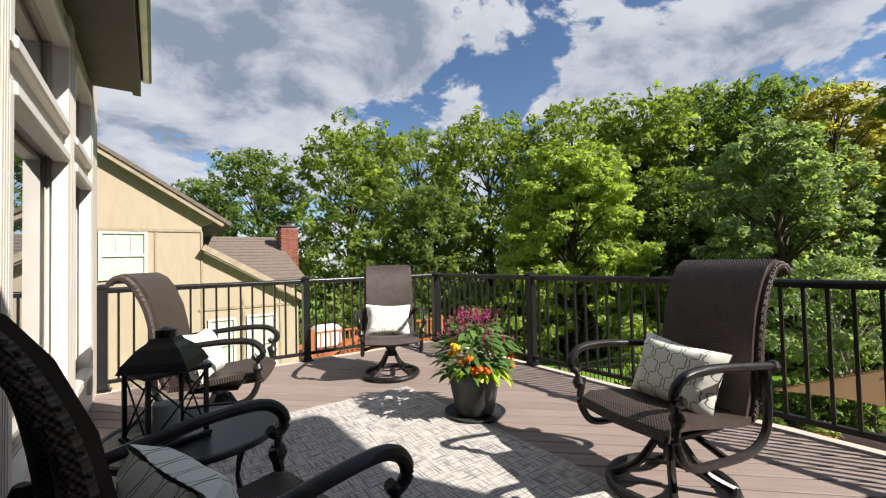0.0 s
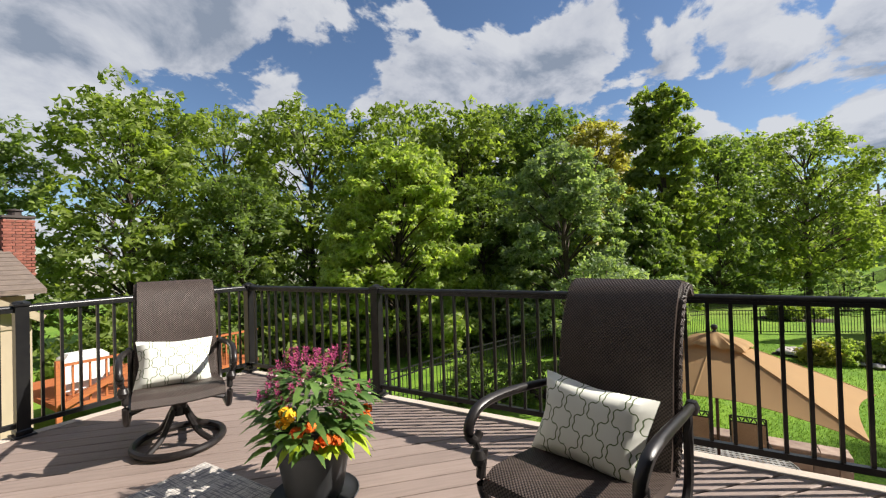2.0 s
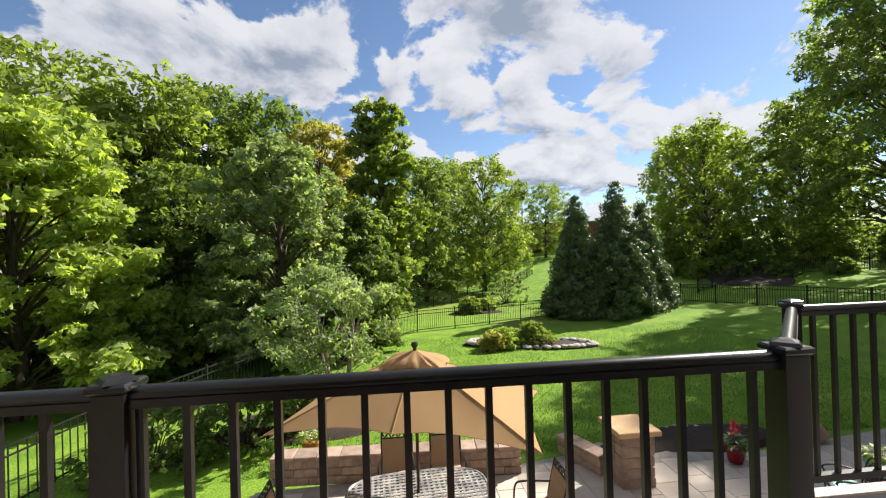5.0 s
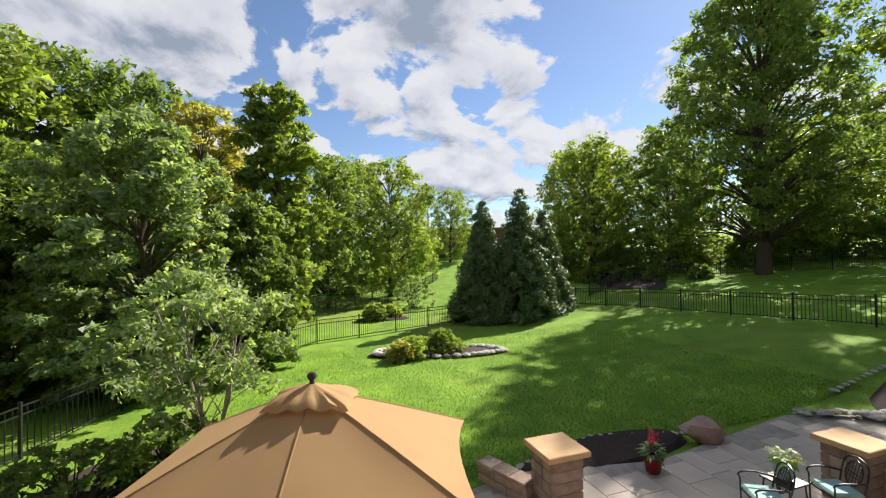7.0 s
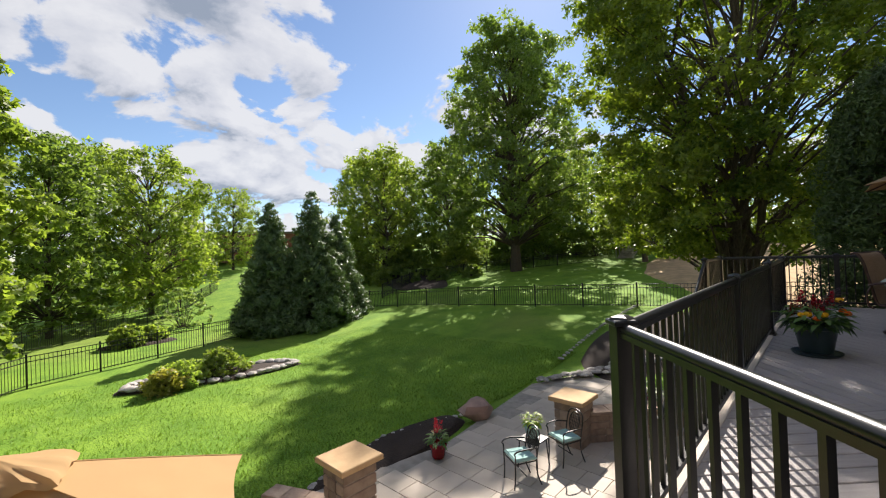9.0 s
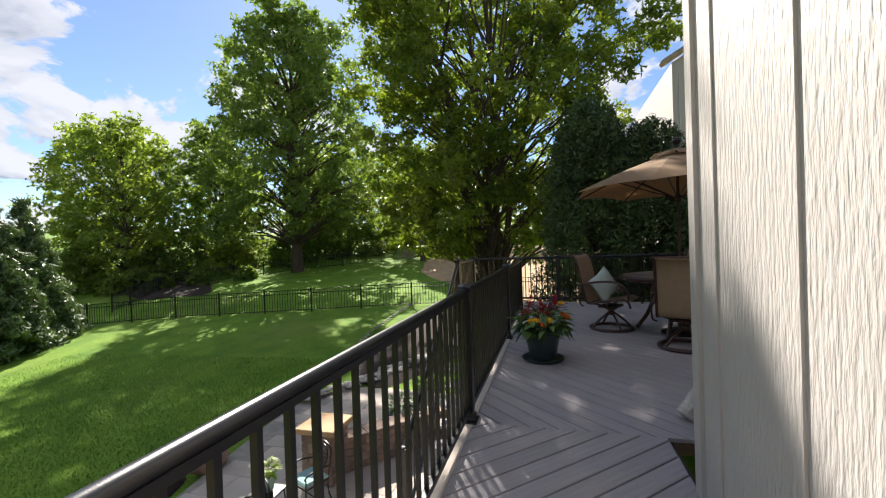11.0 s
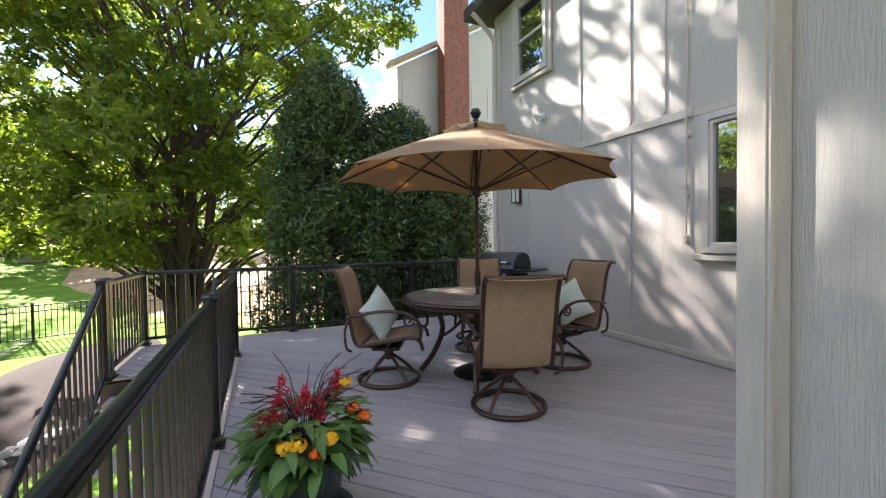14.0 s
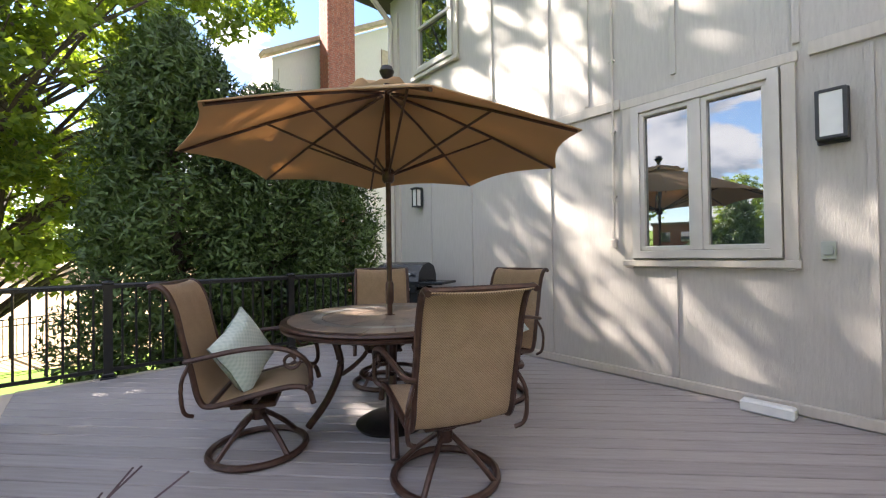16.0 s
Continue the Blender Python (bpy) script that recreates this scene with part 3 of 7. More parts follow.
# wall behind the dining end
main_wall = wall("wall_west", WX, -0.6, WX, -10.1, -2.75, EAVE, M_SIDING, holes=[(4.38, 5.46, 1.15, 2.56), (8.0, 8.9, 4.05, 5.45)])
for yy, z0, z1 in ((-9.2, 0.1, 2.58), (-8.31, 0.1, 2.58), (-7.03, 0.1, 2.58), (-5.73, 0.1, 1.06), (-4.5, 0.1, 2.58), (-4.1, 0.1, 2.58), (-7.9, 2.72, 5.5), (-7.03, 2.72, 5.5), (-6.55, 2.72, 5.5),
                   (-5.71, 2.78, 5.5), (-4.87, 2.72, 5.5), (-4.1, 2.72, 5.5)):
    batten(main_wall, WX + 0.009, yy, z0, z1, 0.045, 0.02)
trim = Shape()
trim.box((WX + 0.014, -8.3, 2.65), (0.03, 4.2, 0.10), bevel=0.004)
trim.box((WX + 0.014, -4.35, 2.65), (0.03, 0.9, 0.10), bevel=0.004)
trim.box((WX + 0.02, -6.85, 0.045), (0.04, 6.5, 0.08), bevel=0.006)
trim.box((WX + 0.02, -10.06, 1.3), (0.05, 0.12, 8.0), bevel=0.006)
trim.obj("trim_band", M_TRIM, main_wall)
window("window_1", WX + 0.03, -6.03, -5.0, 1.18, 2.53, 2)
window("window_2", WX + 0.03, -9.47, -8.63, 4.08, 5.42, 1, label="upper window with pale frame and cross rail", bar_z=4.75)
wall("wall_south", -8, -10.1, WX, -10.1, -2.75, EAVE, M_SIDING)
# projecting room
BX = 2.45
bump_wall = wall("wall_east", BX, -0.55, BX, -3.05, -2.75, 3.05, M_ROUGH_SIDING)
for yy in (-0.62, -2.98):
    batten(bump_wall, BX + 0.007, yy, -0.02, 3.04, 0.055 if yy > -2.9 else 0.09, 0.026, mat=M_ROUGH_SIDING)
grooves = Shape()
for yy in (-1.3, -2.1, -2.72):
    grooves.box((BX + 0.004, yy, 1.5), (0.012, 0.012, 3.06))
grooves.obj("groove_strip", M_ROUGH_SIDING, bump_wall)
wall("wall_north", WX, -0.55, BX, -0.55, -2.75, 3.05, M_SIDING)
angled = wall("wall_angled", BX, -3.05, 2.06, -3.98, -2.75, 3.05, M_SIDING)
seam = Shape()
seam.box((BX + (2.06 - BX) * 0.3 + 0.004, -3.05 - 0.93 * 0.3, 1.5), (0.006, 0.007, 3.06), pose(0, 0, 0, 0, 0, -22.5))
seam.obj("panel_seam", M_TRIM, angled)
wall("wall_return", 2.06, -3.98, WX, -3.98, -2.75, 3.05, M_SIDING)
roof = Shape()
roof.box((0.925, -1.58, 3.11), (3.35, 3.44, 0.12))
roof.box((0.63, -3.64, 3.11), (2.76, 0.68, 0.12))
tagged(roof.obj("roof_low", M_BROWNTRIM), "low dark brown eave over the projecting room", "roof", kind="structure")


def downspout():
    e = thing("downspout", "pale painted ribbed metal downspout with curved foot", "downspout")
    s = Shape()
    s.box((2.115, -3.955, 1.68), (0.075, 0.105, 2.7), pose(0, 0, 0, 0, 0, -22), bevel=0.014)
    for k in (-0.03, 0.0, 0.03):
        s.box((2.15 + 0.35 * k, -3.94 + k, 1.68), (0.012, 0.010, 2.68), pose(0, 0, 0, 0, 0, -22))
    s.obj("pipe", M_TRIM, e)
    f = Shape()
    path = smooth_path([(2.115, -3.955, 0.34), (2.13, -3.95, 0.24), (2.2, -3.93, 0.13), (2.28, -3.9, 0.03)], 8)
    f.tube(path, [0.058 + 0.005 * (i % 2) for i in range(len(path))], 10)
    f.obj("elbow", M_TRIM, e, smooth=False)


downspout()
# window wall beside the sitting end
win_wall = wall("wall_sitting", -0.76, 5.55, -0.76, -0.5, -2.75, 5.2, M_TRIM, holes=[(0.75, 1.55, 0.35, 1.78), (0.75, 1.55, 1.95, 2.45), (1.78, 2.95, 0.35, 1.78), (1.78, 2.95, 1.95, 2.45), (3.2, 5.6, 0.35, 1.78), (3.2, 5.6, 1.95, 2.45)])
wall("wall_sitting_north", -8, 5.55, -0.76, 5.55, -2.75, 5.2, M_SIDING)
for nm, a, b in (("window_3", 4.0, 4.8), ("window_4", 2.6, 3.77), ("window_5", -0.05, 2.35)):
    e = thing(nm, "tall fixed window with transom and deep pale casing", "window", kind="structure")
    for z0, z1 in ((0.35, 1.78), (1.95, 2.45)):
        g = Shape()
        g.box((-0.83, (a + b) / 2, (z0 + z1) / 2), (0.012, b - a + 0.04, z1 - z0 + 0.04))
        g.obj("pane", M_GLASS, e)
        f = Shape()
        for yy in (a, b):
            f.box((-0.765, yy, (z0 + z1) / 2), (0.07, 0.05, z1 - z0 + 0.05), bevel=0.008)
        for zz in (z0, z1):
            f.box((-0.76, (a + b) / 2, zz), (0.08, b - a - 0.05, 0.06), bevel=0.01)
        f.obj("frame", M_WHITEFRAME, e)
    t = Shape()
    for yy in (a - 0.075, b + 0.075):
        for k in (-0.03, 0, 0.03):
            t.box((-0.745, yy + k, 1.4), (0.03, 0.018, 2.5), bevel=0.005)
    t.obj("fluted_casing", M_TRIM, e)
eave = Shape()
eave.box((-0.70, 2.3, 2.74), (0.5, 5.6, 0.08))
eave.box((-0.45, 2.3, 2.82), (0.06, 5.7, 0.26))
tagged(eave.obj("eave_sitting", M_BROWNTRIM), "dark brown eave above the tall windows", "eave", kind="structure")
gut = Shape()
gut.box((-0.38, 2.3, 2.88), (0.08, 5.75, 0.12), bevel=0.02)
tagged(gut.obj("gutter_sitting", M_STEEL), "metal roof gutter along the eave", "gutter", kind="structure")
top = Shape()
top.box((-3.9, -2.3, 5.72), (7.2, 16.6, 0.22))
tagged(top.obj("roof_main", M_BROWNTRIM), "dark brown main roof eave", "roof", kind="structure")
corner_gutter = Shape()
corner_gutter.tube(smooth_path([(-0.25, -10.15, 5.55), (-0.5, -10.15, 5.35), (-0.72, -10.15, 5.1), (-0.72, -10.15, 4.6), (-0.72, -10.15, 0.3)], 5), 0.045, 8)
tagged(corner_gutter.obj("corner_downspout", M_TRIM), "pale round downspout at the house corner", "downspout")

# ---- railings ----
RAIL = 0.93


def railing(p0, p1, posts=(True, True), mids=0, z0=0.0, z1=None, label="black metal deck railing with square balusters"):
    """A length of railing from p0 to p1 on the deck; with z1 it climbs."""
    a, b = Vector((*p0, z0)), Vector((*p1, z0 if z1 is None else z1))
    d = b - a
    ln = Vector((d.x, d.y, 0)).length
    yaw = math.degrees(math.atan2(d.y, d.x))
    e = thing("deck_railing", label, "railing", pose(a.x, a.y, a.z, 0, 0, yaw), group="deck railings")
    dz = d.z
    at = lambda s, h: (s, 0, h + dz * s / ln)
    t = Shape()
    t.bar(at(0, RAIL - 0.012), at(ln, RAIL - 0.012), 0.05, 0.022)
    t.tube([at(0, RAIL + 0.008), at(ln, RAIL + 0.008)], 0.023, 14)
    t.obj("top_rail", M_METAL, e, smooth=True)
    t = Shape()
    t.bar(at(0, 0.085), at(ln, 0.085), 0.035, 0.035)
    t.obj("bottom_rail", M_METAL, e)
    n = max(2, round(ln / 0.115))
    bal = Shape()
    bal.box((0, 0, (0.1 + RAIL - 0.02) / 2), (0.019, 0.019, RAIL - 0.12))
    me = bal.mesh("baluster", M_METAL)
    for i in range(1, n):
        ob = new("baluster", me)
        ob.parent = e
        ob.location = at(ln * i / n, 0)
    post = Shape()
    post.box((0, 0, 0.475), (0.076, 0.076, 0.95), bevel=0.004)
    post.box((0, 0, 0.962), (0.096, 0.096, 0.024), bevel=0.006)
    post.lathe([(0.056, 0.974), (0.045, 0.984), (0.02, 0.992)], 4)
    post.box((0, 0, 0.008), (0.13, 0.13, 0.016), bevel=0.004)
    post.box((0, 0, 0.035), (0.095, 0.095, 0.04), bevel=0.008)
    pm = post.mesh("post", M_METAL)
    spots = ([0] if posts[0] else []) + ([ln] if posts[1] else []) + [ln * (k + 1) / (mids + 1) for k in range(mids)]
    for s in spots:
        ob = new("post", pm)
        ob.parent = e
        ob.location = at(s, 0)
    return e


P_A, P_B, P_C, P_D, P_E = (1.14, 5.51), (2.98, 5.51), (2.98, 3.67), (2.98, -0.08), (3.75, -0.89)
railing((-0.72, 5.55), P_A, (True, False))
railing(P_A, P_B, (True, False))
railing(P_B, P_C, (True, False))
railing(P_C, P_D, (True, True), 1)
railing(P_D, P_E, (False, True))
railing(P_E, (3.75, -3.62), (False, True))
railing((3.75, -3.62), (3.75, -6.25), (False, True))
railing((3.75, -6.25), (3.75, -8.55), (False, True))
railing((-0.7, -9.66), (1.2, -9.66), (True, True))
railing((1.2, -9.66), (3.05, -9.66), (False, True))
railing((3.05, -9.66), (4.85, -9.66), (False, True))
railing((4.85, -9.66), (4.85, -8.25), (False, True))
railing((4.85, -8.15), (4.85, -5.1), (True, True), z0=0.0, z1=-2.0, label="black metal stair railing descending to the patio")
railing((3.90, -8.15), (3.90, -5.1), (False, True), z0=0.0, z1=-2.0, label="black metal stair railing descending to the patio")

# ---- deck frame and stair ----
frame_deck = Shape()
frame_deck.box((1.06, 2.5, -0.17), (3.9, 6.14, 0.24))
frame_deck.box((1.46, -6.85, -0.17), (4.62, 5.7, 0.24))
frame_deck.box((3.1, -2.3, -0.17), (1.36, 3.5, 0.24))
frame_deck.box((4.35, -8.95, -0.17), (1.12, 1.5, 0.24))
deck = frame_deck.obj("deck", M_BROWNTRIM)
tagged(deck, "raised deck of brown and grey composite boards", "deck", kind="structure")
for (px_, py_) in ((2.9, 5.4), (2.9, 2.6), (2.9, 0.0), (3.65, -3.6), (3.65, -6.3), (3.65, -9.5)):
    s = Shape()
    s.box((px_, py_, -1.5), (0.14, 0.14, 2.5))
    s.obj("support_post", M_DECK, deck)
stair = thing("deck_stair", "composite deck stair down to the patio", "stair", kind="structure")
for i in range(14):
    s = Shape()
    s.box((4.37, -8.1 + 0.27 * i, -0.19 * (i + 1)), (0.92, 0.28, 0.035), bevel=0.004)
    s.obj("tread", M_DECK2, stair)

# ---- patio below ----
PZ = -2.63
patio = Shape()
patio_pts = [(3.0, 6.0), (9.0, 3.6), (9.25, -1.0), (9.55, -2.6), (9.0, -5.2), (9.25, -7.0), (9.6, -9.6), (8.2, -13.0), (6.0, -15.0), (3.0, -14.0)]
nP = len(patio_pts)
patio.add([(x, y, PZ - 0.004) for x, y in patio_pts] + [(x, y, PZ - 0.5) for x, y in patio_pts],
          [tuple(range(nP - 1, -1, -1))] + [(i, (i + 1) % nP, nP + (i + 1) % nP, nP + i) for i in range(nP)])
patio = patio.obj("patio", M_MORTAR)
tagged(patio, "tan concrete paver patio with staggered joints", "patio", kind="structure")


def inside(pts, x, y):
    r = False
    for i in range(len(pts)):
        (x0, y0), (x1, y1) = pts[i], pts[i - 1]
        if (y0 > y) != (y1 > y) and x < (x1 - x0) * (y - y0) / (y1 - y0) + x0:
            r = not r
    return r


paver_mesh = {}


def paver(w, h):
    if (w, h) not in paver_mesh:
        s = Shape()
        s.box((0, 0, 0), (w - 0.008, h - 0.008, 0.06), bevel=0.005)
        paver_mesh[(w, h)] = s.mesh("paver", M_PAVER)
    return paver_mesh[(w, h)]


def lay_pavers():
    rnd = random.Random(4)
    row, y, count = 0, -14.0, 0
    far = Shape()
    while y < 5.5:
        h = (0.6, 0.45)[row % 2]
        x = 3.1 + rnd.random() * 0.3
        while x < 9.9:
            w = rnd.choice((0.6, 0.75, 0.45))
            cx, cy = x + w / 2, y + h / 2
            if all(inside(patio_pts, cx + a * w / 2, cy + b * h / 2) for a in (-1, 1) for b in (-1, 1)):
                if count < 300 and cx > 5.6 and -8.5 < cy < 0:
                    ob = new("paver", paver(w, h))
                    ob.parent, ob.location = patio, (cx, cy, PZ - 0.024 + rnd.random() * 0.004)
                    count += 1
                else:
                    far.box((cx, cy, PZ - 0.024), (w - 0.008, h - 0.008, 0.06), bevel=0.005)
            x += w
        y += h
        row += 1
    tagged(far.obj("far_pavers", M_PAVER, patio), kind="stuff")


block_mesh = {}


def block_wall(name, p0, p1, height, thick, label, cap=True, courses=None, cap_mat=None):
    """A wall of split-face blocks, each its own piece, with a coping."""
    d = Vector((p1[0] - p0[0], p1[1] - p0[1], 0))
    ln = d.length
    yaw = math.degrees(math.atan2(d.y, d.x))
    e = thing(name, label, "stone wall", pose(p0[0], p0[1], PZ, 0, 0, yaw))
    rnd = random.Random(round(ln * 1000))
    core = Shape()
    core.box((ln / 2, 0, height / 2 - 0.03), (ln - 0.04, thick - 0.05, height - 0.06))
    core.obj("core", M_MORTAR, e)
    n = courses or max(2, round((height - 0.07) / 0.14))
    ch = (height - (0.07 if cap else 0)) / n
    for c in range(n):
        x = 0.0
        while x < ln - 1e-3:
            w = min(rnd.choice((0.22, 0.32, 0.4)), ln - x)
            if ln - x - w < 0.1:
                w = ln - x
            key = (round(w, 2), round(ch, 3), thick)
            if key not in block_mesh:
                s = Shape()
                s.box((0, 0, 0), (w - 0.01, thick, ch - 0.008), bevel=0.014)
                block_mesh[key] = s.mesh("block", M_BLOCK)
            ob = new("block", block_mesh[key])
            ob.parent = e
            ob.location = (x + w / 2, rnd.uniform(-0.008, 0.008), ch * (c + 0.5))
            x += w
    if cap:
        k = max(1, round(ln / 0.4))
        for i in range(k):
            s = Shape()
            s.box((ln * (i + 0.5) / k, 0, height - 0.033), (ln / k - 0.006, thick + 0.07, 0.066), bevel=0.01)
            s.obj("coping", cap_mat or M_BLOCK, e)
    return e


def pier(x, y, label, size=0.56, height=0.86, rot=0.0):
    e = block_wall("stone_pier", (x - size / 2, y), (x + size / 2, y), height, size, label, cap=False, courses=5)
    s = Shape()
    s.box((size / 2, 0, height + 0.045), (size + 0.16, size + 0.16, 0.09), bevel=0.012)
    s.obj("cap", M_CAP, e)


pier(8.45, -2.62, "stacked block pier with square sandstone cap")
pier(7.0, -6.95, "stacked block pier with square sandstone cap")
block_wall("seat_wall", (9.25, 3.4), (9.05, -0.9), 0.5, 0.3, "low curved-end block seat wall behind the dining patio")
block_wall("seat_wall", (6.85, -7.2), (5.4, -8.8), 0.62, 0.34, "low block wall round a planting bed beside the stair")
block_wall("low_kerb_wall", (8.65, -2.3), (9.6, -1.9), 0.35, 0.25, "short low block wall beside a pier", courses=2)
for i in range(3):
    s = Shape()
    s.box((7.3 - 0.32 * i, -3.0 + 0.5 * i, PZ + 0.03), (0.3, 1.2, 0.1), pose(0, 0, 0, 0, 0, 40), bevel=0.01)
    tagged(s.obj("stone_step", M_PAVER), "low tan stone step on the patio", "step", group="patio steps")
lay_pavers()

# lawn edging, mulch and rock
lawn_patch("mulch_bed", 9.75, -4.6, 0.62, 2.2, M_SOIL, "dark mulch strip along the patio edge", 0.08, 0.1, 0.05)
edge_a = lawn_patch("island_bed", 19.6, -4.3, 1.15, 3.1, M_SOIL, "oval island bed of dark mulch ringed with stones", 0.05, 0.12, -0.35)
lawn_patch("stair_bed", 7.9, -15.5, 2.0, 4.5, M_SOIL, "dark mulch bed along the lawn edge", 0.05, 0.1, -0.1)
lawn_patch("dry_slope", 5.0, -37.0, 9, 17, M_STRAW, "dry straw-coloured slope beyond the trees", 0.06, 0.2)
lawn_patch("far_bed", 33.5, -27, 7.5, 3.2, M_SOIL, "mulched planting bed on the far slope", 0.06, 0.2, -0.5)
lawn_patch("left_bed", 12.2, 3.6, 1.3, 2.2, M_SOIL, "mulch bed under the small tree", 0.05, 0.1)
lawn_patch("far_island", 31.5, -4.2, 1.2, 2.0, M_SOIL, "small mulched island bed beyond the fence", 0.05, 0.1)
rock_mesh = []
for k in range(5):
    s = Shape()
    prof = []
    rnd = random.Random(k)
    n = 8
    vs = []
    for i in range(5):
        ph = math.pi * (i + 0.5) / 5
        for j in range(n):
            a = 2 * math.pi * j / n
            r = 0.5 * (1 + 0.25 * rnd.uniform(-1, 1))
            vs.append((r * math.sin(ph) * math.cos(a), r * math.sin(ph) * math.sin(a), 0.35 * math.cos(ph)))
    fs = [(i * n + (j + 1) % n, i * n + j, (i + 1) * n + j, (i + 1) * n + (j + 1) % n) for i in range(4) for j in range(n)]
    fs += [tuple(range(n)), tuple(4 * n + j for j in range(n - 1, -1, -1))]
    s.add(vs, fs)
    rock_mesh.append(s.mesh("stone", M_ROCK, True))


def stones(name, label, spots, lo, hi, seed):
    e = thing(name, label, "stones", kind="structure")
    rnd = random.Random(seed)
    for x, y in spots:
        ob = new("stone", rnd.choice(rock_mesh))
        ob.parent = e
        k = rnd.uniform(lo, hi)
        ob.matrix_basis = Matrix.LocRotScale((x, y, max(ground_z(x, y), PZ if inside(patio_pts, x, y) else -9) + 0.08 + 0.1 * k), Euler((0, 0, rnd.uniform(0, 6))), (k, k * rnd.uniform(0.7, 1.2), k * 0.7))


rnd = random.Random(11)
stones("stone_border", "rough stone border round the island bed", [(x, y) for x, y, z in edge_a], 0.3, 0.42, 3)
stones("river_rocks", "band of rounded grey river rocks beside the patio", [(9.5 - 0.42 * k + rnd.uniform(-0.25, 0.25) * (0.4 + 0.12 * k), -9.9 - 0.72 * k * 0.9 + rnd.uniform(-0.3, 0.3)) for k in [i * 0.05 for i in range(110)]], 0.12, 0.28, 5)
stones("edging_stones", "low stone edging between lawn and mulch", [(10.3 - 0.06 * abs(k - 10), -2.5 - 0.22 * k) for k in range(20)] + [(9.9 + 0.3 * math.sin(k * 0.1), -12 - 0.3 * k) for k in range(28)], 0.15, 0.2, 6)
b = Shape()
vs0 = [tuple(v.co * 0.78) for v in rock_mesh[1].vertices]
b.add(vs0, [tuple(p.vertices) for p in rock_mesh[1].polygons])
bo = b.obj("boulder", M_BOULDER, smooth=True)
bo.location = (9.35, -6.75, -2.45)
tagged(bo, "pinkish granite boulder at the patio edge", "boulder")


# ---- fences ----
def fence(name, pts, label, height=1.15, step=2.4):
    """A black picket fence that follows the ground; panels and posts as parts."""
    e = thing(name, label, "fence", kind="structure")
    for (x0, y0), (x1, y1) in zip(pts, pts[1:]):
        ln = math.hypot(x1 - x0, y1 - y0)
        n = max(1, round(ln / step))
        for i in range(n):
            a, b = [(x0 + (x1 - x0) * k / n, y0 + (y1 - y0) * k / n) for k in (i, i + 1)]
            za, zb = ground_z(*a) + 0.02, ground_z(*b) + 0.02
            s = Shape()
            for h in (0.1, height - 0.22, height - 0.04):
                s.bar((*a, za + h), (*b, zb + h), 0.03, 0.03)
            k = round(step / 0.13)
            for j in range(1, k):
                t = j / k
                x, y, z = a[0] + (b[0] - a[0]) * t, a[1] + (b[1] - a[1]) * t, za + (zb - za) * t
                s.box((x, y, z + height / 2), (0.018, 0.018, height - 0.08))
            s.obj("panel", M_FENCE, e)
            p = Shape()
            p.box((*a, za + height / 2), (0.06, 0.06, height + 0.12))
            p.obj("post", M_FENCE, e)
    return e


fence("fence_east", [(29.3, -12.5), (24.2, 0.4), (17.0, 5.9), (11.5, 7.6), (6, 8.6)], "black metal picket fence along the lawn")
fence("fence_south", [(29.3, -12.5), (29.0, -16.0), (22.5, -18.0), (15.0, -19.0), (5.0, -21.0), (-2, -22.5)], "black metal picket fence along the rising lawn")
fence("fence_hill", [(29.0, -19.5), (33, -27), (26, -33), (20, -36)], "black metal fence across the hillside", 1.1)
fence("fence_field", [(33, 2), (42, -8), (52, -15)], "black metal fence in the far field", 1.1)
fence("fence_far", [(18.5, -43), (4, -47), (-8, -49)], "dark fence along the far top of the slope", 1.5)


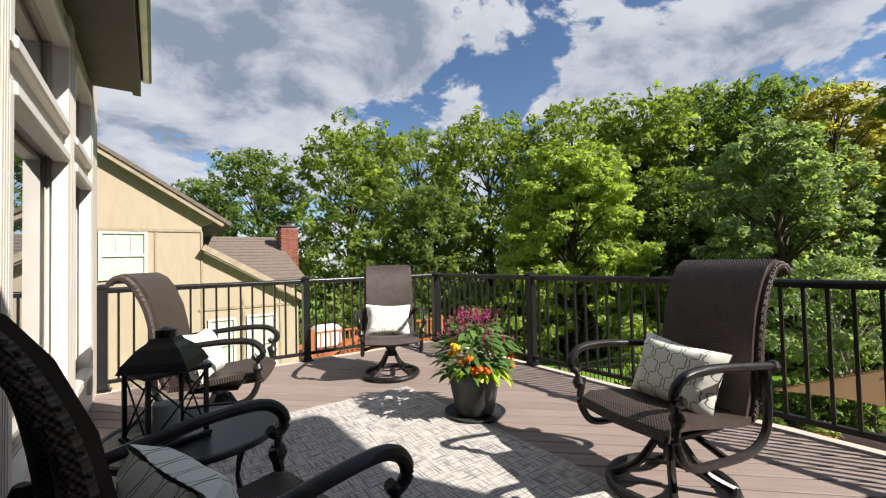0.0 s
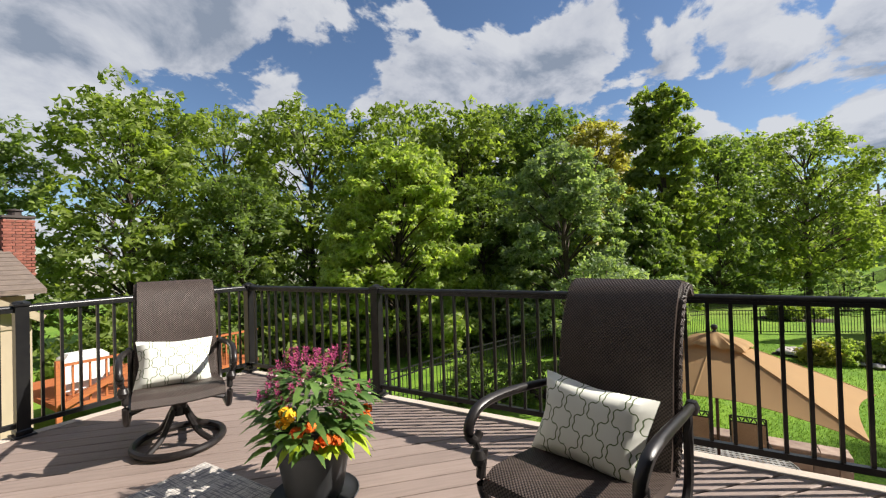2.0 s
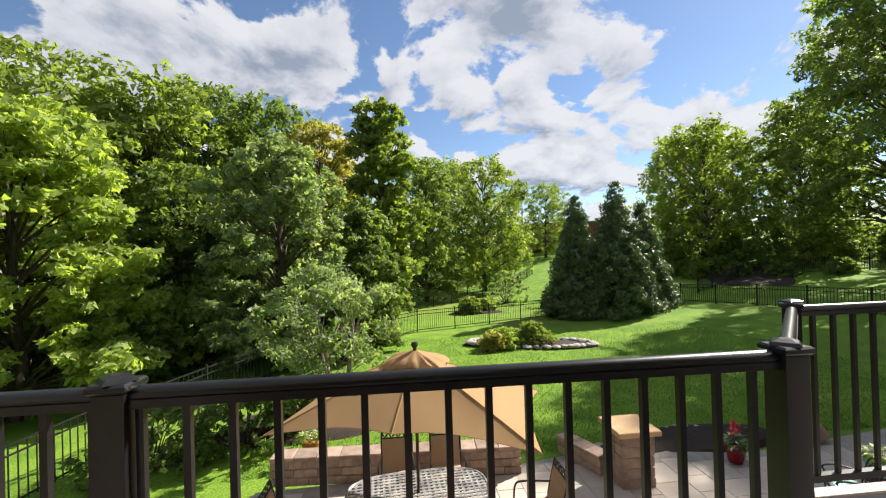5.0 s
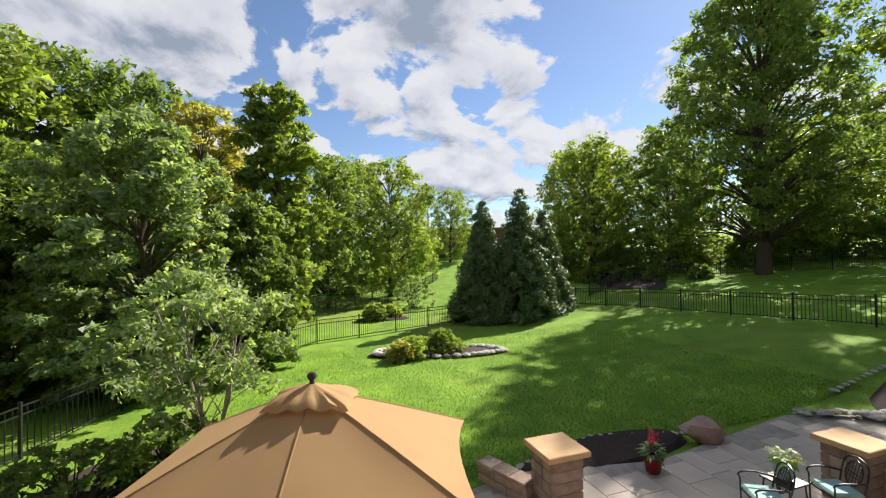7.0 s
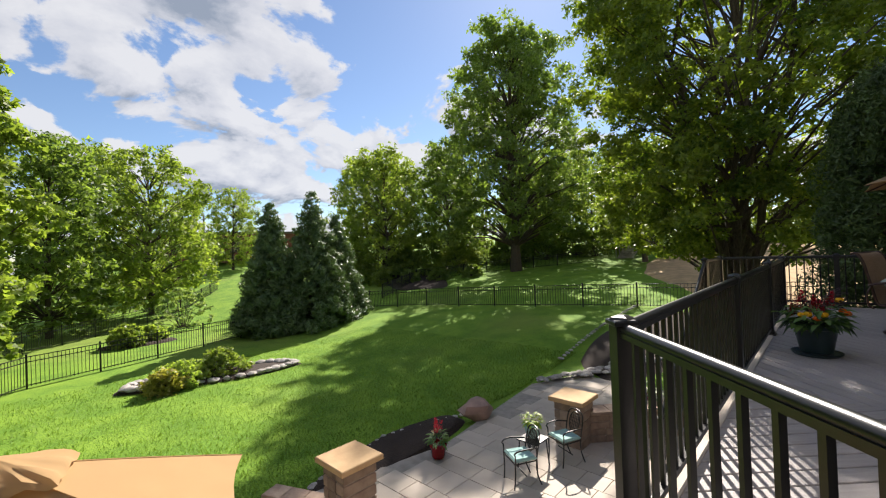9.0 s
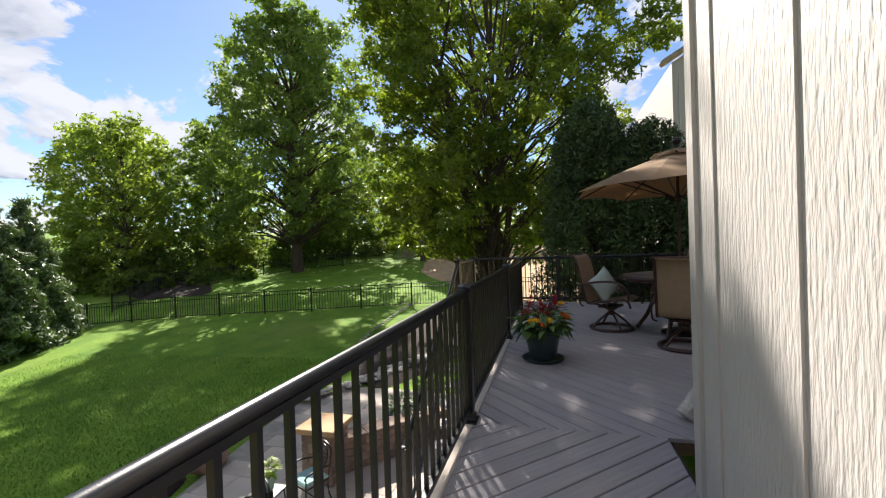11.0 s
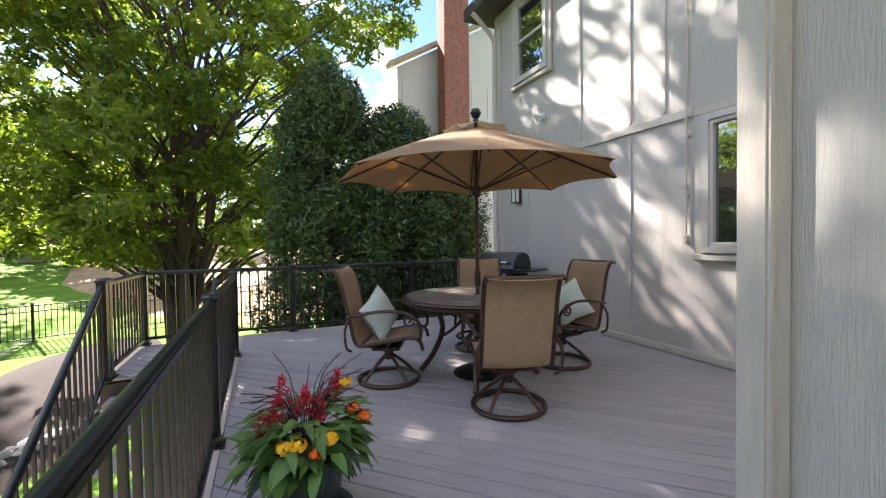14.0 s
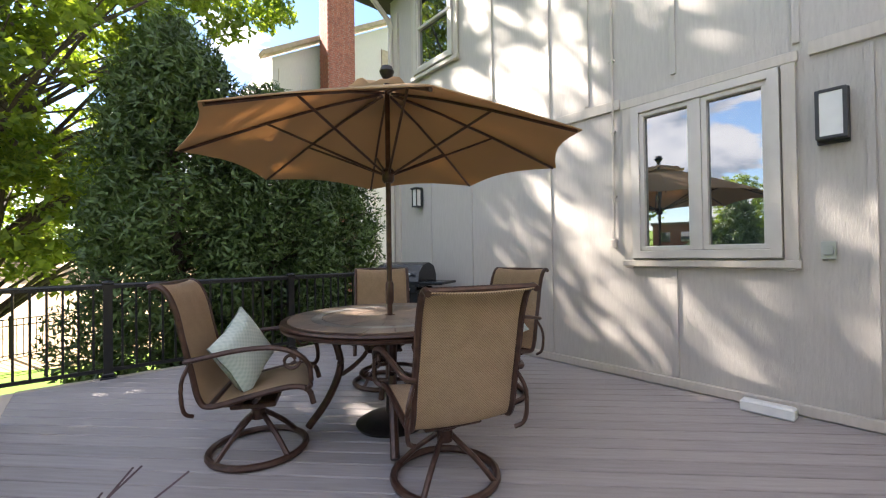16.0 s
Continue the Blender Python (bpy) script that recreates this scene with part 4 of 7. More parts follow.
# ---- trees ----
def leaves_mesh(name, mat, centers, radii, count, size, seed, flat=0.8, droop=0.0, needle=False, sprays=9):
    """Many small leaves gathered in sprays about the clumps, in one mesh: pointed blades, slim ones for needles."""
    rng = np.random.default_rng(seed)
    centers, radii = np.asarray(centers, float), np.asarray(radii, float)
    if not needle:
        # each clump breaks into flat sprays that reach out unevenly
        k = len(centers)
        d = rng.normal(size=(k * sprays, 3))
        d[:, 2] += 0.25
        d /= np.linalg.norm(d, axis=1, keepdims=True)
        rr = np.repeat(radii, sprays)
        centers = np.repeat(centers, sprays, 0) + d * (rr * rng.uniform(0.45, 1.12, k * sprays))[:, None] * np.array([1, 1, flat])
        radii = rr * rng.uniform(0.26, 0.5, k * sprays)
    w = radii ** 2
    idx = rng.choice(len(centers), count, p=w / w.sum())
    d = rng.normal(size=(count, 3))
    d /= np.linalg.norm(d, axis=1, keepdims=True)
    r = radii[idx] * ((0.62 + 0.45 * rng.random(count) ** 0.6) if needle else (0.25 + 0.85 * rng.random(count) ** 0.7))
    p = centers[idx] + d * r[:, None] * np.array([1, 1, flat if needle else 0.62])
    out = d * (1.0 if needle else 0.7) + 0.8 * rng.normal(size=(count, 3))
    out[:, 2] += 0.35 if needle else 0.75
    out /= np.linalg.norm(out, axis=1, keepdims=True)
    t = rng.normal(size=(count, 3))
    if needle:
        t = d + 0.35 * t
        t[:, 2] += 0.5
    t[:, 2] -= droop
    t -= out * (t * out).sum(1, keepdims=True)
    t /= np.linalg.norm(t, axis=1, keepdims=True) + 1e-9
    b = np.cross(out, t)
    s = size * (0.6 + 0.8 * rng.random(count))[:, None]
    ln, wd = (1.0, 0.3) if needle else (0.75, 0.44)
    blade, q = np.stack([p - t * s * ln + b * s * wd, p + t * s * ln, p - t * s * ln - b * s * wd + out * s * 0.2], 1), 3
    me = bpy.data.meshes.new(name)
    me.vertices.add(count * q)
    me.loops.add(count * q)
    me.polygons.add(count)
    me.vertices.foreach_set("co", blade.astype(np.float32).ravel())
    me.loops.foreach_set("vertex_index", np.arange(count * q, dtype=np.int32))
    me.polygons.foreach_set("loop_start", np.arange(0, count * q, q, dtype=np.int32))
    me.materials.append(mat)
    me.update()
    me.validate()
    return me


def tree(name, label, height, crown_r, crown_low, leaf, count, size, seed, bark=None, trunk_r=0.22, stems=1, clumps=46, clump_r=1.0, spread=0.15, taper=0.55):
    """A broadleaf tree with its foot at the origin: trunk and limbs, and a crown of leaf clumps."""
    rnd = random.Random(seed)
    e = thing(name, label, "tree")
    s = Shape()
    tops, centers, radii = [], [], []
    for k in range(stems):
        a = 2 * math.pi * k / max(stems, 1) + rnd.random()
        lean = 0.0 if stems == 1 else spread * height
        tip = Vector((lean * math.cos(a) + rnd.uniform(-0.4, 0.4), lean * math.sin(a) + rnd.uniform(-0.4, 0.4), height * (0.9 if k == 0 else rnd.uniform(0.7, 0.88))))
        base = Vector((0.12 * math.cos(a), 0.12 * math.sin(a), -0.25)) if stems > 1 else Vector((0, 0, -0.25))
        path = []
        for i in range(9):
            t = i / 8
            wob = Vector((rnd.uniform(-1, 1), rnd.uniform(-1, 1), 0)) * (0.02 * height * t * (1 - t) * 2)
            p = base.lerp(tip, t)
            if stems > 1:
                p.xy = base.xy.lerp(tip.xy, t ** 1.3)
            path.append(p + wob)
        rr = trunk_r * (1 if k == 0 else 0.7)
        s.tube(path, [rr * (1.25 if i == 0 else 1) * (1 - 0.88 * i / 8) + 0.012 for i in range(9)], 8)
        tops.append(path)
    for c in range(clumps):
        path = tops[rnd.randrange(stems)]
        hz = crown_low + (height - crown_low) * ((c + 0.5) / clumps)
        t = (hz - crown_low) / (height - crown_low)
        prof = max(0.03, 1 - abs((t - 0.36 * taper / 0.55) / (1.02 - 0.36 * taper / 0.55 if t > 0.36 * taper / 0.55 else 0.62)) ** 2.3) ** 0.5
        rad = crown_r * max(0.18, prof) * rnd.uniform(0.45, 1.0)
        ang = c * 2.399 + rnd.uniform(-0.4, 0.4)
        i0 = min(8, max(1, int(8 * (hz - 0.18 * rad - 0.25) / height)))
        q = path[i0]
        p = Vector((q.x + rad * math.cos(ang), q.y + rad * math.sin(ang), hz))
        mid = q.lerp(p, 0.5) + Vector((0, 0, 0.08 * rad))
        s.tube([q, mid, p], [trunk_r * 0.26, trunk_r * 0.15, 0.012], 5)
        centers.append(p)
        radii.append(clump_r * rnd.uniform(0.65, 1.25))
    s.obj("trunk", bark or M_BARK, e, smooth=True)
    me = leaves_mesh("foliage", leaf, centers, radii, count, size, seed)
    f = new("foliage", me)
    f.parent = e
    tagged(f, kind="stuff")
    return e


def conifer(name, label, height, radius, leaf, count, size, seed):
    rnd = random.Random(seed)
    e = thing(name, label, "tree")
    s = Shape()
    s.tube([(0, 0, -0.2), (0, 0, height * 0.5), (0.03, 0, height)], [0.16, 0.09, 0.01], 7)
    centers, radii = [], []
    layers = int(height / 0.34)
    for i in range(layers):
        t = (i + 0.3) / layers
        r = radius * (1 - t) ** 0.8 + 0.03
        k = max(4, int(11 * (1 - t)) + 3)
        for j in range(k):
            a = 2 * math.pi * (j + rnd.random() * 0.8) / k + i
            rr = r * rnd.uniform(0.72, 1.08)
            p = (rr * math.cos(a), rr * math.sin(a), 0.15 + t * height + rnd.uniform(-0.1, 0.1))
            s.tube([(0, 0, p[2] + 0.1), p], [0.025, 0.008], 4)
            centers.append(p)
            radii.append(0.2 + 0.24 * (1 - t))
            if rr > 0.5:
                centers.append((p[0] * 0.6, p[1] * 0.6, p[2] + 0.08))
                radii.append(0.3)
    centers.append((0.03, 0, height))
    radii.append(0.1)
    s.obj("trunk", M_BARK, e)
    f = new("foliage", leaves_mesh("foliage", leaf, centers, radii, count, size, seed, needle=True))
    f.parent = e
    tagged(f, kind="stuff")
    return e


def shrub(name, label, rx, ry, rz, leaf, count, size, seed, m, clump=0.22, n=36, category="shrub", needle=False):
    rnd = random.Random(seed)
    e = thing(name, label, category, m)
    centers, radii = [], []
    s = Shape()
    for i in range(n):
        a, h = i * 2.399, (i + 0.5) / n
        r = math.sqrt(max(0.05, 1 - (h * 1.02) ** 2.2)) * rnd.uniform(0.75, 1.05)
        p = (rx * r * math.cos(a), ry * r * math.sin(a), rz * h)
        centers.append(p)
        radii.append(clump * rnd.uniform(0.7, 1.3))
        s.tube([(p[0] * 0.15, p[1] * 0.15, 0), (p[0] * 0.5, p[1] * 0.5, p[2] * 0.7), p], [0.02, 0.012, 0.005], 4)
    s.obj("stems", M_BARK, e)
    f = new("foliage", leaves_mesh("foliage", leaf, centers, radii, count, size, seed, needle=needle))
    f.parent = e
    tagged(f, kind="stuff")
    return e


def put(ob, x, y, k=1.0, rz=0.0, kz=None, dz=0.0):
    return Matrix.LocRotScale((x, y, ground_z(x, y) + dz), Euler((0, 0, rz)), (k, k, kz or k))


WOOD = [
    tree("woodland_tree", "tall leafy green woodland tree", 14, 4.6, 0.8, L_MID, 12500, 0.24, 21, clumps=96, clump_r=1.25),
    tree("woodland_tree", "tall leafy green woodland tree", 14, 4.3, 0.6, L_DEEP, 12500, 0.24, 22, clumps=92, clump_r=1.25),
    tree("woodland_tree", "tall dense woodland tree with mid-green leaves", 14, 4.9, 1.2, L_MID, 12500, 0.24, 23, clumps=98, clump_r=1.25, taper=0.75),
]
PLACES = [  # x, y, top, prototype
    (2.5, 38.5, 8.5, 1), (6.0, 34.0, 10.0, 1), (11.2, 28.3, 11.4, 0), (17.1, 28.6, 11.8, 2), (19.6, 23.0, 11.9, 0), (23.4, 19.0, 12.0, 2),
    (26.1, 14.8, 11.7, 0), (31.1, 13.6, 12.9, 1), (31.3, 10.0, 11.9, 1), (14.5, 23.0, 6.5, 1), (19.5, 17.0, 5.5, 1), (23.0, 12.0, 6.5, 1), (26.5, 8.5, 6.0, 1), (26, -44, 13, 0),
    (45.0, -7.5, 10.6, 2), (50.4, -4.0, 11.6, 0), (67, -22, 11.6, 2), (38.0, -27.4, 12.6, 0), (37.0, -36.0, 14.8, 1), (40, -1.0, 9.5, 1),
    (36, 6, 9.0, 1), (58, -12, 9.0, 2), (46, -36, 13.0, 1), (-2, -42, 8.0, 0), (12, -56, 9.0, 1), (24, -56, 10, 0), (34, -52, 12, 1), (-10, -36, 9.5, 2), (45, -30, 13, 0), (31, -46, 14, 1), (18.5, -46.5, 12, 2), (11, -48, 12, 1), (20, -52, 11, 1), (24, -62, 15, 1), (39, -58, 16, 0), (32, -66, 17, 2), (46, -46, 15, 1), (28, 17, 10, 2),
]
first = set()
rnd = random.Random(8)
for x, y, topz, k in PLACES:
    sc = (topz - (1.0 if y > 5 else 0.3) - ground_z(x, y)) / 14
    wide = min(max(sc, 0.72), 1.15)
    m = Matrix.LocRotScale((x, y, ground_z(x, y)), Euler((0, 0, rnd.uniform(0, 6.28))), (wide, wide, sc))
    if k not in first:
        first.add(k)
        WOOD[k].matrix_basis = m
    else:
        copy_thing(WOOD[k], Matrix.LocRotScale((x, y, ground_z(x, y)), Euler((0, 0, rnd.uniform(0, 6.28))), None) @ Matrix.Diagonal((wide / WOOD[k].scale[0], wide / WOOD[k].scale[1], sc / WOOD[k].scale[2], 1)))
for ob in [o for o in scene.objects if o.name.startswith("woodland_tree")]:
    tagged(ob, group="woodland trees")

lime = tree("lime_green_tree", "bright lime-green spreading tree in front of the woods", 9.2, 3.3, 0.6, L_LIME, 42000, 0.155, 31, clumps=90, clump_r=0.85)
lime.matrix_basis = put(lime, 14.9, 12.2, 0.98, kz=0.95)
sil = tree("silver_leaf_tree", "grey-green silvery-leaved tree at the wood edge", 8.5, 2.9, 0.4, L_SILVER, 34000, 0.13, 33, clumps=60, clump_r=0.85)
sil.matrix_basis = put(sil, 19.0, 5.8, 1.0, kz=1.0)
gold = tree("gold_crowned_tree", "tree with thin gold-turning crown", 13, 2.8, 4.5, L_GOLD, 11000, 0.18, 34, clumps=44, clump_r=0.95)
gold.matrix_basis = put(gold, 28.5, 6.0, 1.0, kz=0.97)
slim = tree("slim_tree", "slim upright green tree at the lawn corner", 12.6, 2.0, 1.0, L_MID, 20000, 0.19, 35, clumps=60, clump_r=0.8)
slim.matrix_basis = put(slim, 25.2, 1.9, 1.0, kz=0.99)
ivy = tree("vine_covered_tree", "small tree smothered in green vines", 6.2, 1.5, 0.1, L_DEEP, 15000, 0.14, 36, clumps=50, clump_r=0.6)
ivy.matrix_basis = put(ivy, 20.4, 2.6, 1.0)
birch = tree("multi_stem_shrub_tree", "small pale multi-stemmed ornamental tree with sparse leaves", 3.5, 1.3, 1.3, L_SILVER, 5200, 0.085, 37, M_LIGHTBARK, 0.055, 5, 34, 0.42, 0.2)
birch.matrix_basis = put(birch, 12.4, 2.8, 1.0)
oak = tree("oak_tree", "tall dark pin oak with straight trunk on the slope", 22.5, 6.8, 3.4, L_DEEP, 40000, 0.23, 38, trunk_r=0.46, clumps=170, clump_r=1.5, taper=0.4)
oak.matrix_basis = put(oak, 25.0, -32.5, 1.0)
maple = tree("multi_trunk_maple", "backlit multi-trunked maple with yellow-tinged leaves", 15.5, 5.3, 3.0, L_YELLOWISH, 94000, 0.125, 39, trunk_r=0.24, stems=5, clumps=210, clump_r=1.0, spread=0.18, taper=0.8)
maple.matrix_basis = put(maple, 5.6, -17.5, 1.0)
mid2 = tree("shade_tree", "round dark green shade tree on the slope", 9.5, 3.6, 2.0, L_MID, 20000, 0.2, 40, clumps=60, clump_r=0.95)
mid2.matrix_basis = put(mid2, 14.5, -36.0, 1.0)
for i, (x, y, h, r) in enumerate(((27.2, -9.9, 7.6, 2.1), (26.2, -12.1, 8.1, 2.4), (27.0, -14.2, 6.6, 1.8))):
    c = conifer("conifer", "conical green spruce on the lawn", h, r, L_CONIFER, 30000, 0.125, 50 + i)
    c.matrix_basis = put(c, x, y)
    tagged(c, group="lawn conifers")


def juniper(x, y, h, rx, ry, seed, count):
    """One tall dense juniper of the screen beside the deck."""
    e = thing("juniper", "tall dense dark green juniper behind the deck railing", "tree", pose(x, y, ground_z(x, y)), group="juniper screen")
    rnd = random.Random(seed)
    s = Shape()
    s.tube([(0, 0, -0.2), (0, 0, h * 0.6), (0.1, 0, h)], [0.14, 0.08, 0.02], 7)
    cs, rs = [], []
    for i in range(170):
        t = (i + 0.5) / 170
        prof = math.sqrt(max(0.0, 1 - max(0, (t - 0.35) / 0.65) ** 2.2)) if t > 0.35 else 1.0
        a = i * 2.399 + rnd.uniform(-0.3, 0.3)
        k = prof * rnd.uniform(0.72, 1.06)
        p = (rx * k * math.cos(a), ry * k * math.sin(a), 0.2 + t * h * 0.97)
        cs.append(p)
        rs.append(rnd.uniform(0.24, 0.42))
        s.tube([(p[0] * 0.1, p[1] * 0.1, p[2] - 0.35), p], [0.02, 0.006], 4)
        if t > 0.45 and i % 2:
            cs.append((p[0] * 1.02, p[1] * 1.02, p[2] + 0.35))
            rs.append(0.15)
    s.obj("trunk", M_BARK, e)
    f = new("foliage", leaves_mesh("foliage", L_JUNIPER, cs, rs, int(count * 1.8), 0.058, seed, flat=1.3, needle=True))
    f.parent = e
    tagged(f, kind="stuff")


juniper(2.2, -11.6, 7.0, 1.1, 1.25, 61, 34000)
juniper(0.9, -11.5, 6.3, 1.2, 1.2, 62, 30000)
juniper(-0.35, -11.9, 5.8, 0.9, 1.0, 63, 20000)

# shrubs
for i, (x, y, rx, ry, rz, mt, lab) in enumerate((
        (19.3, -3.2, 0.7, 0.8, 0.75, L_LIME, "lime-green mounded shrub in the island bed"), (19.5, -4.5, 0.75, 0.8, 0.85, L_MID, "green mounded shrub in the island bed"),
        (18.9, -2.6, 0.5, 0.5, 0.55, L_GOLD, "yellow-green low shrub in the island bed"),
        (11.3, 4.6, 0.9, 1.5, 1.0, L_DEEP, "dark clipped hedge shrub along the fence"), (12.2, 3.4, 0.8, 1.0, 0.9, L_DEEP, "dark clipped hedge shrub along the fence"),
        (10.6, 6.2, 1.0, 1.3, 1.1, L_DEEP, "dark clipped hedge shrub along the fence"), (18.3, 3.6, 1.0, 1.2, 1.2, L_DEEP, "dark evergreen shrub below the vine tree"),
        (31.0, -3.6, 0.8, 0.8, 1.0, L_MID, "green shrub in the far island bed"), (31.8, -4.8, 0.7, 0.8, 0.8, L_LIME, "green shrub in the far island bed"),
        (36, -7.5, 1.8, 1.8, 2.6, L_SILVER, "rounded grey-green bush in the field"), (30.5, -27.5, 1.0, 1.0, 1.1, L_DEEP, "dark shrub in the slope bed"),
        (33, -26, 1.0, 1.2, 1.1, L_DEEP, "dark shrub in the slope bed"), (35.5, -24.5, 1.1, 1.2, 1.2, L_MID, "green shrub in the slope bed"), (28, -29.5, 0.9, 1.0, 1.0, L_DEEP, "dark shrub in the slope bed"),
        (21, -41, 1.6, 1.4, 1.5, L_DEEP, "dark shrub at the slope top"), (17.5, -42, 1.6, 1.4, 1.5, L_DEEP, "dark shrub at the slope top"), (13, -44, 1.5, 1.4, 1.4, L_MID, "shrub by the far fence"),
        (26, -40, 2.0, 1.6, 2.0, L_DEEP, "dark shrub at the slope top"), (31, -38, 2.0, 1.8, 2.2, L_DEEP, "dark shrub at the slope top"))):
    shrub("shrub", lab, rx, ry, rz, mt, 3400 if x < 25 else 1800, 0.075 if x < 25 else 0.14, 70 + i, pose(x, y, ground_z(x, y) + 0.03))
for i, (x, y) in enumerate(((9, 17), (12, 15), (17, 12), (20, 10), (22.5, 7), (8, 20), (14, 18), (24, 5), (21.5, 4.5), (40, -24), (36.5, -29), (33, -33.5), (29, -37.5), (35.5, -40), (24, -43.5), (19.5, -46), (12, -47.5), (6, -49))):
    shrub("undergrowth", "dense woodland undergrowth bush", 2.4, 2.4, 2.8, (L_DEEP, L_MID)[i % 2], 4200, 0.2, 100 + i, pose(x, y, ground_z(x, y) + 0.02), clump=0.6, n=44)


# ---- furniture ----
def cushion(w, h, t, mat, name, label, m, group="", n=12):
    """A stuffed square cushion with pinched corners; it stands in its own x-z plane."""
    s = Shape()
    for side in (1, -1):
        vs, uv = [], []
        for i in range(n + 1):
            for j in range(n + 1):
                u, v = j / n * 2 - 1, i / n * 2 - 1
                puff = max(0.0, (1 - u ** 4) * (1 - v ** 4)) ** 0.5
                pinch = 1 - 0.07 * (abs(u) * abs(v)) ** 1.5 * -1 - 0.06 * (1 - abs(v)) * abs(u) ** 3 - 0.06 * (1 - abs(u)) * abs(v) ** 3
                vs.append((u * w / 2 * pinch, side * (t / 2 * puff + 0.004) + 0.006 * noise.noise((u * 2, v * 2, side)), v * h / 2 * pinch))
                uv.append((u * w / 2, v * h / 2))
        fs = [(i * (n + 1) + j, i * (n + 1) + j + 1, (i + 1) * (n + 1) + j + 1, (i + 1) * (n + 1) + j) for i in range(n) for j in range(n)]
        s.add(vs, fs if side < 0 else [tuple(reversed(f)) for f in fs], uv)
    ob = s.obj(name, mat, smooth=True)
    ob.matrix_basis = m
    return tagged(ob, label, "cushion", group=group)


def scroll(cx, cy, cz, r, turns=1.4, plane="yz", flip=1, n=20):
    """A small spiral in a plane."""
    pts = []
    for i in range(n + 1):
        t = i / n
        a = t * turns * 2 * math.pi
        rr = r * (1 - 0.75 * t)
        pts.append((cx, cy + flip * rr * math.sin(a), cz + rr * math.cos(a)))
    return pts


def wicker_chair(m, label):
    """Swivel rocker, faces +Y: ring base, arched pedestal, side loops, scrolled arms, woven seat and back."""
    e = thing("wicker_chair", label, "chair", m, group="wicker swivel chairs")
    b = Shape()
    b.tube(ring(0.28, 0.03), 0.024, 8, closed=True)
    for k in range(4):
        a = math.pi / 4 + k * math.pi / 2
        b.tube(smooth_path([(0.28 * math.cos(a), 0.28 * math.sin(a), 0.035), (0.15 * math.cos(a), 0.15 * math.sin(a), 0.1), (0.05 * math.cos(a), 0.05 * math.sin(a), 0.24)], 5), [0.02] * 11, 7)
    b.lathe([(0.05, 0.2), (0.045, 0.26), (0.07, 0.29), (0.07, 0.31)], 14)
    b.obj("swivel_base", M_DARKIRON, e, smooth=True)
    fr = Shape()
    fr.box((0, 0.0, 0.325), (0.36, 0.3, 0.03), bevel=0.008)
    for sx in (-1, 1):
        x = 0.295 * sx
        fr.tube(smooth_path([(x, 0.27, 0.5), (x, 0.29, 0.38), (x, 0.22, 0.27), (x, 0.05, 0.25), (x, -0.16, 0.255), (x, -0.27, 0.32), (x, -0.3, 0.45), (x, -0.3, 0.62)], 5), 0.019, 8)
        fr.tube([(x, 0.0, 0.26), (0.1 * sx, 0, 0.32)], 0.016, 6)
    fr.obj("side_frame", M_DARKIRON, e, smooth=True)
    for sx in (-1, 1):
        x = 0.305 * sx
        a = Shape()
        pts = smooth_path([(x, -0.33, 0.615), (x * 1.04, -0.15, 0.635), (x * 1.07, 0.08, 0.655), (x * 1.07, 0.24, 0.65), (x * 1.06, 0.31, 0.61), (x * 1.05, 0.325, 0.56), (x * 1.04, 0.29, 0.535), (x * 1.03, 0.265, 0.56)], 5)
        a.tube(pts, [0.016 + 0.005 * math.sin(math.pi * i / len(pts)) for i in range(len(pts))], 9)
        a.lathe([(0.0, -0.035), (0.022, -0.028), (0.034, 0.0), (0.022, 0.028), (0.0, 0.035)], 12, (x, 0.29, 0.475))
        a.tube([(x, 0.29, 0.5), (x * 1.03, 0.3, 0.54)], 0.014, 7)
        a.lathe([(0.0, -0.03), (0.02, -0.024), (0.03, 0.0), (0.02, 0.024), (0.0, 0.03)], 12, (x, -0.335, 0.612))
        a.obj("armrest", M_DARKIRON, e, smooth=True)
    seat = Shape()
    prof = [(-0.24, 0.385), (-0.15, 0.385), (0.0, 0.405), (0.15, 0.425), (0.25, 0.43), (0.305, 0.41), (0.325, 0.37)]
    seat.slab([[(-0.265 + 0.53 * j / 8, y, z + 0.006 * math.cos(j * math.pi / 4)) for j in range(9)] for y, z in prof], 0.035, (0, 0, 1))
    seat.obj("seat", M_WICKER, e, smooth=True)
    back = Shape()
    prof = [(-0.23, 0.38), (-0.26, 0.46), (-0.285, 0.58), (-0.305, 0.72), (-0.335, 0.86), (-0.385, 0.98), (-0.43, 1.045), (-0.475, 1.07), (-0.515, 1.06), (-0.535, 1.035)]
    back.slab([[(0.255 - 0.51 * j / 8, y - 0.012 * (1 - ((j - 4) / 4) ** 2), z) for j in range(9)] for y, z in prof], -0.03, (0, 1, 0))
    back.obj("backrest", M_WICKER, e, smooth=True)
    edge = Shape()
    for sx in (-1, 1):
        edge.tube([(0.258 * sx, y - 0.012, z) for y, z in smooth_path2(prof)], 0.021, 7)
    braid = Shape()
    for sx in (-1, 1):
        pp = smooth_path2(prof, 14)
        for i, (y, z) in enumerate(pp):
            if i % 2 == 0:
                braid.box((0.262 * sx, y - 0.012, z), (0.030, 0.034, 0.013), pose(0, 0, 0, 35 if i % 4 else -35, 0, 0), bevel=0.005)
    edge.obj("edge_roll", M_WICKER, e, smooth=True)
    braid.obj("braid", M_WICKER, e)
    return e


def smooth_path2(prof, n=3):
    return [(p.y, p.z) for p in smooth_path([(0, y, z) for y, z in prof], n)]


